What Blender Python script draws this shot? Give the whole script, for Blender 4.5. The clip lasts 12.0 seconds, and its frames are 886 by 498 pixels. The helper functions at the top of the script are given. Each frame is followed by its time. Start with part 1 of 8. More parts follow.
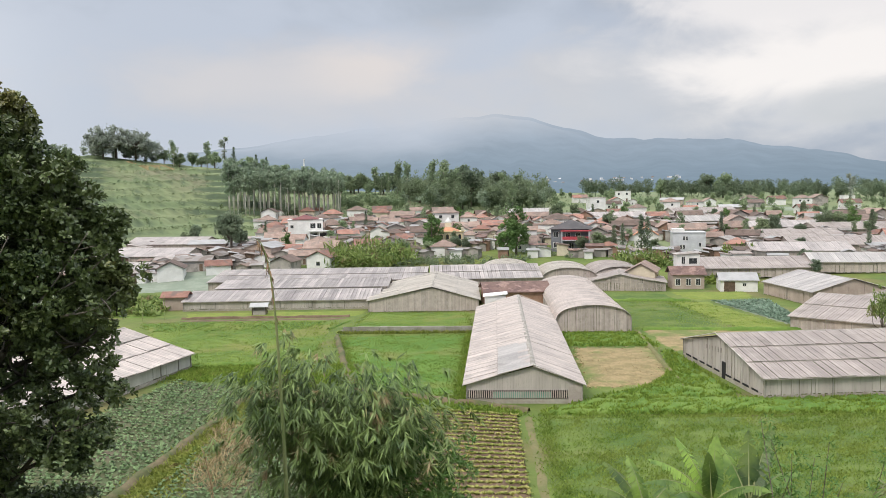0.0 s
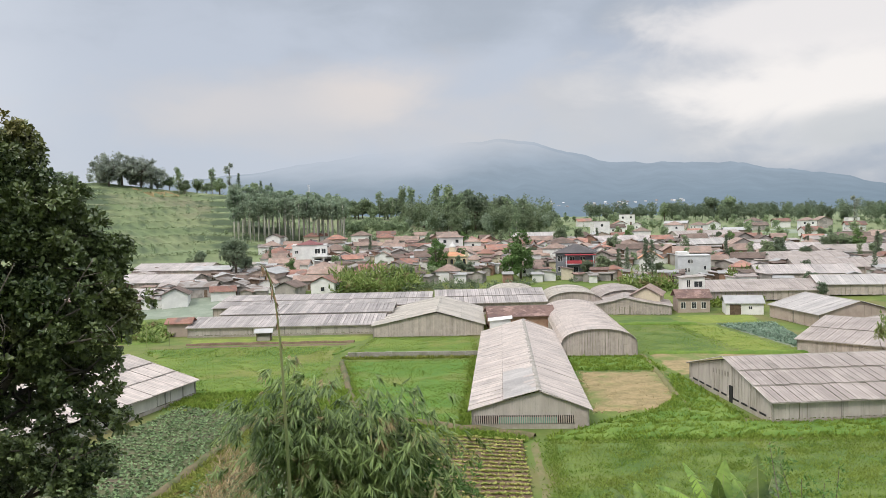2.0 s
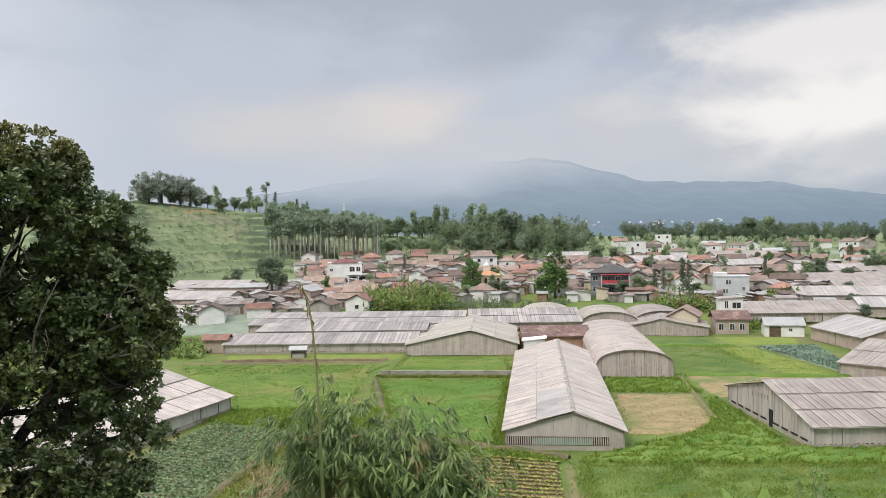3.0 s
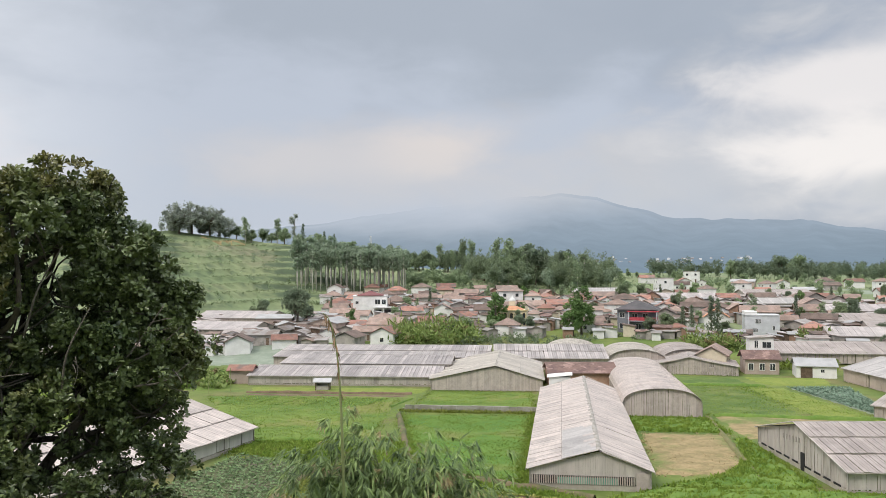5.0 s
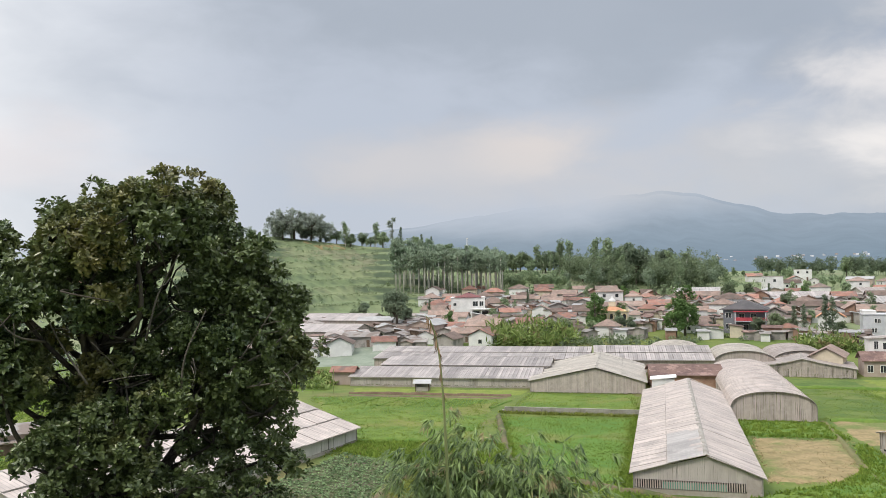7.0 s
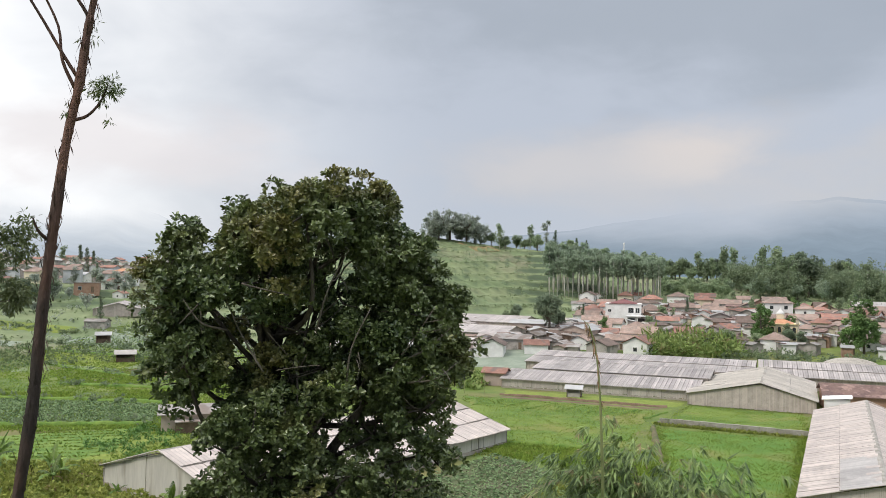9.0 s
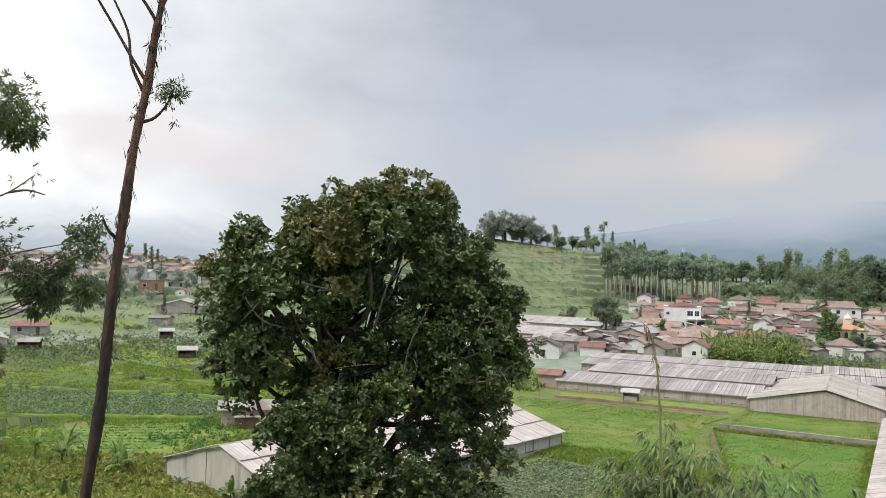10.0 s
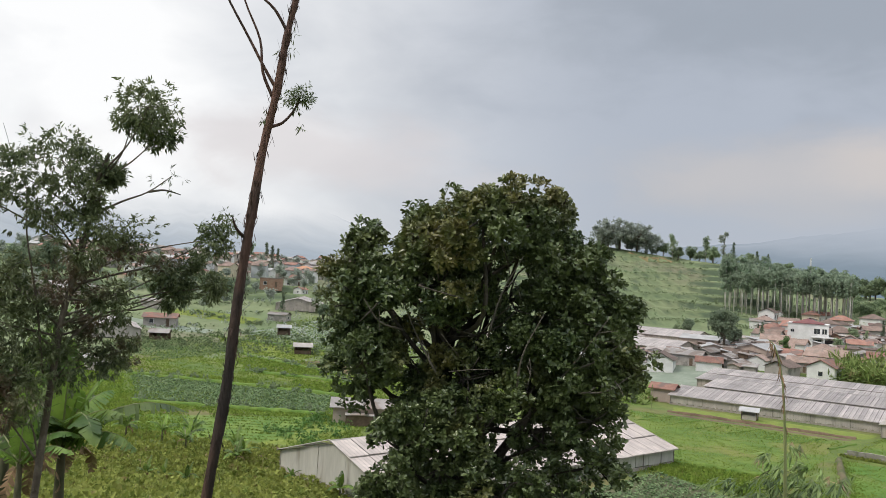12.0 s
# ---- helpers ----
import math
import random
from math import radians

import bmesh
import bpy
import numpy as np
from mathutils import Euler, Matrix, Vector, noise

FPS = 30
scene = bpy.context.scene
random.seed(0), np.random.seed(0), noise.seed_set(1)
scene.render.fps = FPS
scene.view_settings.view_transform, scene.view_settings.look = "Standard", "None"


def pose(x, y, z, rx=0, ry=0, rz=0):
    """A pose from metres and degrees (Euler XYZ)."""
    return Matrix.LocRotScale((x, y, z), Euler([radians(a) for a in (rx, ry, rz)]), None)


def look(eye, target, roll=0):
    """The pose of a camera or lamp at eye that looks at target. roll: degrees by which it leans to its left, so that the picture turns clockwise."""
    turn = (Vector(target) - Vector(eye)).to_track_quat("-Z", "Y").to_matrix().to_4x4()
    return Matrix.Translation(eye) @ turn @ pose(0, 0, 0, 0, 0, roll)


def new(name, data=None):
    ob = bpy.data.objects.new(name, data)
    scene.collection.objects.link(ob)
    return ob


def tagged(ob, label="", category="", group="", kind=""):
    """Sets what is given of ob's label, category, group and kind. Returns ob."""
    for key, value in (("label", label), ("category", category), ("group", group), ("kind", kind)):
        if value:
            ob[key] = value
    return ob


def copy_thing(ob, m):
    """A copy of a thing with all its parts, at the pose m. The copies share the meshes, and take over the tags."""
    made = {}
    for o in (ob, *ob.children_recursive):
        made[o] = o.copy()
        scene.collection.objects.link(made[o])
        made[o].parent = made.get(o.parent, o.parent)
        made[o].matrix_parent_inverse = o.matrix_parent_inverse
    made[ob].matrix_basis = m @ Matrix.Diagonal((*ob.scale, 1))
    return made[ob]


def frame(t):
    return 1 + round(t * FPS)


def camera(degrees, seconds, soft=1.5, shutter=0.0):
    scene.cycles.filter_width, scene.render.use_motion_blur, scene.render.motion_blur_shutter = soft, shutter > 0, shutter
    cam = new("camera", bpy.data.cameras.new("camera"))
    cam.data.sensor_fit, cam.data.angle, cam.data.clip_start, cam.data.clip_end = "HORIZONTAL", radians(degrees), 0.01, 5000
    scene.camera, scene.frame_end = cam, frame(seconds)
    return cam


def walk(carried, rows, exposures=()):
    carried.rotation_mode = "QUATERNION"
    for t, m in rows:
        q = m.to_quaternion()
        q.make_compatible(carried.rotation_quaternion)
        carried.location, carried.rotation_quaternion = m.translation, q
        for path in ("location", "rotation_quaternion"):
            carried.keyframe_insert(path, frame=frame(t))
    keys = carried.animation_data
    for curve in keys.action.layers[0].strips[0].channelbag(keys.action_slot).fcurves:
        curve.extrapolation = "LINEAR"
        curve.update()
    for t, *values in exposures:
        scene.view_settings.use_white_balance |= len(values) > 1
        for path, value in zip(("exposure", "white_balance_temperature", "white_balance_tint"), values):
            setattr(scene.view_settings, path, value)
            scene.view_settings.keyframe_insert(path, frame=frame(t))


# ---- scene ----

# ---------------------------------------------------------------- camera
EYE = 21.0
cam = camera(58.5, 12.0, soft=0.75)
# seconds, x, y, yaw, pitch, roll
ROWS = [
    (0.0, 0.000, 0.349, -0.00, -3.92, -1.00),
    (0.5, 0.011, 0.349, -1.82, -3.87, -1.03),
    (1.0, 0.013, 0.349, -2.05, -3.29, -1.32),
    (1.5, 0.006, 0.350, -1.00, -2.82, -1.32),
    (2.0, -0.002, 0.350, 0.28, -2.13, -1.36),
    (2.5, -0.009, 0.350, 1.46, -1.54, -1.37),
    (3.0, -0.017, 0.350, 2.72, -0.72, -1.07),
    (5.0, -0.028, 0.349, 4.57, 1.76, -0.23),
    (5.5, -0.030, 0.349, 4.91, 2.00, -0.22),
    (6.0, -0.039, 0.348, 6.35, 2.01, -0.32),
    (6.5, -0.053, 0.346, 8.75, 1.99, -0.48),
    (7.0, -0.070, 0.343, 11.56, 1.95, -0.95),
    (7.5, -0.090, 0.338, 14.95, 1.99, -0.61),
    (9.5, -0.146, 0.318, 24.69, 2.08, 1.22),
    (10.0, -0.157, 0.313, 26.69, 2.07, 1.43),
    (10.5, -0.169, 0.306, 28.88, 2.28, 1.78),
    (11.0, -0.180, 0.300, 31.06, 1.98, 2.33),
    (11.5, -0.189, 0.294, 32.67, 2.01, 2.62),
    (12.0, -0.199, 0.287, 34.76, 2.14, 3.27),
]
walk(cam, [(t, pose(x, y, EYE, 0, 0, yaw) @ pose(0, 0, 0, 90 + pitch) @ pose(0, 0, 0, 0, 0, roll))
           for t, x, y, yaw, pitch, roll in ROWS],
     [(0.0, 0.07), (3.0, 0.03), (6.5, 0.02), (9.5, 0.0), (11.5, -0.13), (12.0, -0.20)])

# ---------------------------------------------------------------- world and sun
SUN_AZ, SUN_EL = 215.0, 48.0      # compass bearing from straight ahead, height
world = bpy.data.worlds.new("cloudy_sky")
scene.world = world
world.use_nodes = True
wn, wl = world.node_tree.nodes, world.node_tree.links
wn.clear()


def wnode(kind, **inputs):
    n = wn.new(kind)
    for key, value in inputs.items():
        n.inputs[key.replace("_", " ")].default_value = value
    return n


def wmath(op, a, b=None, c=None):
    n = wn.new("ShaderNodeMath")
    n.operation = op
    for i, v in enumerate((a, b, c)):
        if v is None:
            continue
        if isinstance(v, (int, float)):
            n.inputs[i].default_value = v
        else:
            wl.new(v, n.inputs[i])
    return n.outputs[0]


def wmix(fac, a, b):
    n = wn.new("ShaderNodeMix")
    n.data_type = "RGBA"
    for i, v in ((0, fac), (6, a), (7, b)):
        if isinstance(v, (int, float, tuple)):
            n.inputs[i].default_value = v
        else:
            wl.new(v, n.inputs[i])
    return n.outputs[2]


def wstep(value, lo, hi):
    n = wn.new("ShaderNodeMapRange")
    n.interpolation_type = "SMOOTHSTEP"
    wl.new(value, n.inputs[0])
    n.inputs[1].default_value, n.inputs[2].default_value = lo, hi
    return n.outputs[0]


coord = wn.new("ShaderNodeTexCoord")
split = wn.new("ShaderNodeSeparateXYZ")
wl.new(coord.outputs["Generated"], split.inputs[0])
stretch = wn.new("ShaderNodeMapping")
stretch.inputs["Scale"].default_value = (1.0, 1.0, 2.1)
wl.new(coord.outputs["Generated"], stretch.inputs[0])


def cloud_noise(scale, detail, rough, shift, distortion=0.0):
    m = wn.new("ShaderNodeMapping")
    m.inputs["Location"].default_value = shift
    wl.new(stretch.outputs[0], m.inputs[0])
    n = wnode("ShaderNodeTexNoise", Scale=scale, Detail=detail, Roughness=rough, Distortion=distortion)
    wl.new(m.outputs[0], n.inputs["Vector"])
    return n.outputs[0]


def toward(az, el, lo, hi):
    d = wn.new("ShaderNodeVectorMath")
    d.operation = "DOT_PRODUCT"
    a, e = radians(az), radians(el)
    d.inputs[1].default_value = (math.sin(a) * math.cos(e), math.cos(a) * math.cos(e), math.sin(e))
    wl.new(coord.outputs["Generated"], d.inputs[0])
    return wstep(d.outputs["Value"], math.cos(radians(lo)), math.cos(radians(hi)))


up = split.outputs[2]
big = cloud_noise(1.9, 3.0, 0.45, (3.1, 0.4, 1.0), 0.2)
small = cloud_noise(5.2, 5.0, 0.5, (0.3, 5.2, 2.0), 0.25)
lumps = wmath("ADD", wmath("MULTIPLY", big, 0.65), wmath("MULTIPLY", small, 0.35))
thin = wstep(lumps, 0.41, 0.61)
grey = wmix(thin, (0.385, 0.435, 0.525, 1), (0.535, 0.582, 0.670, 1))
# bearing and height of each part of the sky, in degrees
bearing = wmath("MULTIPLY", wmath("ARCTAN2", split.outputs[0], split.outputs[1]), 57.2958)
rise_deg = wmath("MULTIPLY", wmath("ARCSINE", split.outputs[2]), 57.2958)
wisps = cloud_noise(9.0, 6.0, 0.55, (7.3, 1.2, 0.6), 0.35)
billow = wmath("ADD", wmath("MULTIPLY", wmath("SUBTRACT", small, 0.5), 1.6), wmath("MULTIPLY", wmath("SUBTRACT", wisps, 0.5), 1.5))


def bank(base, az, el, wide, high_, colour, amount, soft_edge=0.75):
    """A bank of cloud, ragged at its rim."""
    du = wmath("DIVIDE", wmath("SUBTRACT", bearing, az), wide)
    dv = wmath("DIVIDE", wmath("SUBTRACT", rise_deg, el), high_)
    d = wmath("SQRT", wmath("ADD", wmath("MULTIPLY", du, du), wmath("MULTIPLY", dv, dv)))
    d = wmath("ADD", d, billow)
    f = wmath("MULTIPLY", wmath("SUBTRACT", 1.0, wstep(d, 1.0 - soft_edge * 0.5, 1.0 + soft_edge * 0.5)), amount)
    return wmix(f, base, (*colour, 1))


cloud = bank(grey, 0, 18.0, 26, 4.5, (0.40, 0.445, 0.51), 0.75, 1.2)
cloud = bank(cloud, -8, 8.0, 17, 2.6, (0.615, 0.61, 0.635), 0.75, 1.1)
cloud = bank(cloud, -5.0, 9.0, 4.0, 1.6, (0.80, 0.725, 0.68), 0.75, 1.5)
cloud = bank(cloud, -12.0, 8.2, 8.0, 1.3, (0.70, 0.665, 0.66), 0.5, 1.5)
cloud = bank(cloud, 14, 7.0, 9, 3.2, (0.60, 0.605, 0.63), 0.7, 1.1)
cloud = bank(cloud, 27, 10.0, 12.0, 5.6, (0.76, 0.745, 0.75), 0.85, 1.1)
cloud = bank(cloud, 28, 8.0, 10.5, 2.2, (0.97, 0.92, 0.885), 0.85, 0.9)
cloud = bank(cloud, 25, 12.2, 8.5, 1.7, (0.90, 0.86, 0.845), 0.75, 1.0)
cloud = bank(cloud, 30, 5.4, 6.0, 1.2, (0.56, 0.58, 0.61), 0.8, 1.0)
west = toward(-76, 8, 60, 8)
ragged_west = wmath("MULTIPLY", wmath("MULTIPLY", west, west), wmath("ADD", 0.45, wmath("MULTIPLY", small, 1.1)))
cloud = wmix(ragged_west, cloud, (1.2, 1.2, 1.2, 1))
cloud = bank(cloud, -45, 8.6, 11, 2.3, (0.86, 0.80, 0.80), 0.65, 1.2)
# an overcast sky is brightest overhead
high = wstep(up, 0.42, 0.9)
cloud = wmix(high, cloud, (2.0, 2.05, 2.15, 1))
sky = wn.new("ShaderNodeTexSky")
sky.sky_type = "NISHITA"
sky.sun_disc = False
sky.sun_elevation, sky.sun_rotation = radians(SUN_EL), radians(SUN_AZ)
dim = wn.new("ShaderNodeVectorMath")
dim.operation = "SCALE"
wl.new(sky.outputs[0], dim.inputs[0])
dim.inputs["Scale"].default_value = 0.1
whole = wmix(0.93, dim.outputs[0], cloud)
back = wn.new("ShaderNodeBackground")
wl.new(whole, back.inputs[0])
back.inputs[1].default_value = 1.0
out = wn.new("ShaderNodeOutputWorld")
wl.new(back.outputs[0], out.inputs[0])

sun = new("sun", bpy.data.lights.new("sun", "SUN"))
sun.data.energy, sun.data.angle, sun.data.color = 1.8, radians(14), (1.0, 0.925, 0.82)
sa, se = radians(SUN_AZ), radians(SUN_EL)
sun.matrix_world = look((math.sin(sa) * math.cos(se) * 90, math.cos(sa) * math.cos(se) * 90, math.sin(se) * 90), (0, 0, 0))
# height of the ground: profiles (distance, height) at bearings from straight ahead
PROFILES = [
    (-180, [(0, 19.3), (60, 21), (200, 24), (1500, 26)]),
    (-95, [(0, 19.3), (30, 17), (90, 10), (200, 8), (330, 22), (1500, 30)]),
    (-66, [(0, 19.3), (4, 18.6), (21, 14.3), (50, 7.5), (85, 1.5), (110, 0.2), (185, 0), (225, 3), (330, 19), (430, 26), (700, 28), (1500, 30)]),
    (-47, [(0, 19.3), (4, 18.2), (12, 15.0), (30, 10.0), (45, 7.4), (60, 3.8), (80, 0), (190, 0), (240, 3), (320, 17), (420, 23), (700, 27), (1500, 30)]),
    (-38, [(0, 19.3), (4, 18.2), (12, 13.6), (30, 7), (52, 0.6), (60, 0), (190, 0), (240, 3), (330, 15), (420, 24), (700, 26), (1500, 28)]),
    (-30, [(0, 19.3), (3, 18.6), (12, 13.4), (30, 5.5), (46, 0.6), (52, 0), (200, 0), (265, 4), (330, 18), (430, 41), (520, 40), (700, 26), (1500, 26)]),
    (-24, [(0, 19.3), (3, 18.6), (12, 13.2), (30, 5.5), (46, 0.6), (52, 0), (200, 0), (262, 5), (330, 20), (430, 43), (520, 42), (700, 24), (1500, 25)]),
    (-15, [(0, 19.3), (3, 18.6), (12, 13.0), (30, 5.5), (46, 0.6), (52, 0), (180, 0), (250, 5.5), (320, 11), (430, 37), (520, 36), (700, 22), (1500, 23)]),
    (-7, [(0, 19.3), (3, 18.6), (12, 12.6), (23, 8.2), (46, 0.6), (52, 0), (180, 0), (250, 6), (330, 11), (430, 23), (520, 24), (700, 20), (1500, 21)]),
    (5, [(0, 19.3), (3, 18.6), (12, 12.6), (23, 8.2), (46, 0.6), (52, 0), (180, 0), (250, 6), (350, 10.5), (430, 18), (520, 19.5), (700, 19), (1500, 20)]),
    (30, [(0, 19.3), (3, 18.6), (12, 13), (23, 9), (46, 0.6), (52, 0), (180, 0), (250, 5), (370, 11), (460, 15), (700, 18), (1500, 20)]),
    (95, [(0, 19.3), (30, 15), (90, 4), (200, 3), (370, 11), (700, 18), (1500, 20)]),
    (180, [(0, 19.3), (60, 21), (200, 24), (1500, 26)]),
]


def ease(v):
    v = np.clip(v, 0, 1)
    return v * v * (3 - 2 * v)


def ground_z(x, y):
    """Height of the ground, for numbers or arrays."""
    x, y = np.asarray(x, float), np.asarray(y, float)
    r, az = np.hypot(x, y), np.degrees(np.arctan2(x, y))
    zs = [np.interp(r, *zip(*p)) for _, p in PROFILES]
    z = zs[0] * 0
    for i in range(len(PROFILES) - 1):
        a, b = PROFILES[i][0], PROFILES[i + 1][0]
        inside = (az >= a) & (az <= b)
        k = ease((az - a) / (b - a))
        z = np.where(inside, zs[i] * (1 - k) + zs[i + 1] * k, z)
    # terraces on the far slopes
    steep = ease((r - 268) / 25) * ease((440 - r) / 25) * ease((-6 - az) / 6)
    level = z / 3.1 + 0.35 * np.sin(x * 0.021 + 1) + 0.3 * np.sin(x * 0.057 + y * 0.013)
    step = np.floor(level) + ease((level - np.floor(level) - 0.7) / 0.3) - level
    return z + steep * 2.9 * step


def gz(x, y):
    return float(ground_z(x, y))


def terrace_edge(x, y, lip=0.68):
    """True on the risers between two terraces, above the part of the step given by lip."""
    r = math.hypot(x, y)
    az = math.degrees(math.atan2(x, y))
    zs = [np.interp(r, *zip(*p)) for _, p in PROFILES]
    i = max(k for k in range(len(PROFILES) - 1) if PROFILES[k][0] <= az)
    k = float(ease((az - PROFILES[i][0]) / (PROFILES[i + 1][0] - PROFILES[i][0])))
    z = zs[i] * (1 - k) + zs[i + 1] * k
    level = z / 3.1 + 0.35 * math.sin(x * 0.021 + 1) + 0.3 * math.sin(x * 0.057 + y * 0.013)
    return level - math.floor(level) > lip

# ---------------------------------------------------------------- materials
def mat(name, c1, c2, scale=1.0, rough=0.85, bump=0.0, bscale=None, vary=0.0, island=0.0, fine=0.25, metal=0.0,
        third=None, tscale=0.1, tlo=0.5, thi=0.62, world_space=True, stretch_z=1.0, through_light=0.0, ribs=0.0, riser=None):
    """A surface of two colours mingled at one scale, with finer grain, a third colour in stains, and relief."""
    m = bpy.data.materials.new(name)
    m.use_nodes = True
    nt = m.node_tree
    nodes, links = nt.nodes, nt.links
    bsdf = nodes["Principled BSDF"]
    bsdf.inputs["Roughness"].default_value = rough
    bsdf.inputs["Metallic"].default_value = metal
    if world_space:
        src = nodes.new("ShaderNodeNewGeometry").outputs["Position"]
    else:
        src = nodes.new("ShaderNodeTexCoord").outputs["Object"]
    mp = nodes.new("ShaderNodeMapping")
    mp.inputs["Scale"].default_value = (1, 1, stretch_z)
    links.new(src, mp.inputs[0])

    def tex(s, d=4.0, r=0.6):
        n = nodes.new("ShaderNodeTexNoise")
        n.inputs["Scale"].default_value, n.inputs["Detail"].default_value, n.inputs["Roughness"].default_value = s, d, r
        links.new(mp.outputs[0], n.inputs["Vector"])
        return n.outputs[0]

    def ramp(v, lo, hi):
        n = nodes.new("ShaderNodeMapRange")
        n.interpolation_type = "SMOOTHSTEP"
        links.new(v, n.inputs[0])
        n.inputs[1].default_value, n.inputs[2].default_value = lo, hi
        return n.outputs[0]

    def mix(f, a, b, kind="MIX"):
        n = nodes.new("ShaderNodeMix")
        n.data_type, n.blend_type = "RGBA", kind
        for i, v in ((0, f), (6, a), (7, b)):
            if isinstance(v, (int, float)):
                n.inputs[i].default_value = v
            elif isinstance(v, tuple):
                n.inputs[i].default_value = (*v, 1)
            else:
                links.new(v, n.inputs[i])
        return n.outputs[2]

    def math_(op, a, b):
        n = nodes.new("ShaderNodeMath")
        n.operation = op
        for i, v in enumerate((a, b)):
            if isinstance(v, (int, float)):
                n.inputs[i].default_value = v
            else:
                links.new(v, n.inputs[i])
        return n.outputs[0]

    col = mix(ramp(tex(scale), 0.36, 0.64), c1, c2)
    if island:
        g = nodes.new("ShaderNodeNewGeometry")
        col = mix(math_("MULTIPLY", g.outputs["Random Per Island"], island), col, c2)
    if third:
        col = mix(ramp(tex(tscale, 3.0), tlo, thi), col, third)
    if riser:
        # a darker green where the ground is steep, on the banks between the terraces
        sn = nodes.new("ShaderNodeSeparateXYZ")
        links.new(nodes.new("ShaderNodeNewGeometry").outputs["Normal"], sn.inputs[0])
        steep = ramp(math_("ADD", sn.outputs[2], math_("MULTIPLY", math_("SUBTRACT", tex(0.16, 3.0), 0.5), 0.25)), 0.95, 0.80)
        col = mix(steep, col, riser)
    grain = tex(scale * 6.3, 5.0, 0.65)
    gain = math_("ADD", 1.0 - fine, math_("MULTIPLY", grain, 2 * fine))
    if vary:
        info = nodes.new("ShaderNodeObjectInfo")
        gain = math_("MULTIPLY", gain, math_("ADD", 1.0 - vary, math_("MULTIPLY", info.outputs["Random"], 2 * vary)))
    if island:
        g2 = nodes.new("ShaderNodeNewGeometry")
        gain = math_("MULTIPLY", gain, math_("ADD", 1.0 - 0.31 * island, math_("MULTIPLY", g2.outputs["Random Per Island"], 0.62 * island)))
    if ribs:
        # narrow strips side by side, each bleached a little differently, with dirty laps between
        tc = nodes.new("ShaderNodeTexCoord")
        sp = nodes.new("ShaderNodeSeparateXYZ")
        links.new(tc.outputs["Object"], sp.inputs[0])
        along = math_("DIVIDE", sp.outputs[1], ribs)
        oi = nodes.new("ShaderNodeObjectInfo")
        wnz = nodes.new("ShaderNodeTexWhiteNoise")
        wnz.noise_dimensions = "1D"
        links.new(math_("ADD", math_("FLOOR", along, 0.0), math_("MULTIPLY", oi.outputs["Random"], 97.0)), wnz.inputs["W"])
        gain = math_("MULTIPLY", gain, math_("ADD", 0.90, math_("MULTIPLY", wnz.outputs[0], 0.20)))
        lap = math_("LESS_THAN", math_("FRACT", along, 0.0), 0.16)
        gain = math_("MULTIPLY", gain, math_("SUBTRACT", 1.0, math_("MULTIPLY", lap, 0.30)))
    v = nodes.new("ShaderNodeVectorMath")
    v.operation = "SCALE"
    links.new(col, v.inputs[0])
    links.new(gain, v.inputs["Scale"])
    links.new(v.outputs[0], bsdf.inputs["Base Color"])
    if bump:
        b = nodes.new("ShaderNodeBump")
        b.inputs["Strength"].default_value, b.inputs["Distance"].default_value = min(1.0, bump), 0.05 * max(1.0, bump)
        links.new(tex(bscale or scale * 8, 4.0), b.inputs["Height"])
        links.new(b.outputs[0], bsdf.inputs["Normal"])
    if through_light:
        tr = nodes.new("ShaderNodeBsdfTranslucent")
        links.new(v.outputs[0], tr.inputs[0])
        ms = nodes.new("ShaderNodeMixShader")
        ms.inputs[0].default_value = through_light
        links.new(bsdf.outputs[0], ms.inputs[1])
        links.new(tr.outputs[0], ms.inputs[2])
        links.new(ms.outputs[0], nodes["Material Output"].inputs[0])
    return m


M = {}
M["ground"] = mat("meadow_ground", (0.091, 0.145, 0.025), (0.145, 0.180, 0.037), 0.06, 0.95, 1.0, 1.4, fine=0.45, third=(0.156, 0.145, 0.051), tscale=0.045, tlo=0.52, thi=0.66)
M["rice"] = mat("young_rice", (0.074, 0.165, 0.017), (0.108, 0.198, 0.025), 0.13, 0.9, 1.0, 3.0, fine=0.45, third=(0.165, 0.185, 0.045), tscale=0.09, tlo=0.54, thi=0.68)
M["lawn"] = mat("tall_grass", (0.066, 0.122, 0.016), (0.118, 0.168, 0.030), 0.22, 0.9, 1.0, 2.2, fine=0.55, third=(0.173, 0.185, 0.052), tscale=0.09, tlo=0.54, thi=0.78)
M["meadow"] = mat("field_grass", (0.086, 0.160, 0.018), (0.136, 0.198, 0.028), 0.10, 0.9, 1.0, 1.6, fine=0.42, third=(0.172, 0.188, 0.042), tscale=0.08)
M["limefield"] = mat("lime_lettuce", (0.145, 0.200, 0.025), (0.197, 0.234, 0.038), 0.4, 0.9, 1.0, 2.5, fine=0.4)
M["weeds"] = mat("rank_weeds", (0.085, 0.165, 0.020), (0.141, 0.215, 0.035), 0.3, 0.9, 1.0, 2.0, fine=0.5)
M["dryfield"] = mat("dry_cut_field", (0.225, 0.180, 0.082), (0.325, 0.245, 0.125), 0.45, 0.95, 1.0, 2.0, fine=0.5, third=(0.145, 0.180, 0.048), tscale=0.16, tlo=0.48, thi=0.66)
M["soil"] = mat("tilled_soil", (0.115, 0.075, 0.048), (0.175, 0.120, 0.078), 0.5, 0.95, 1.0, 3.0, fine=0.35)
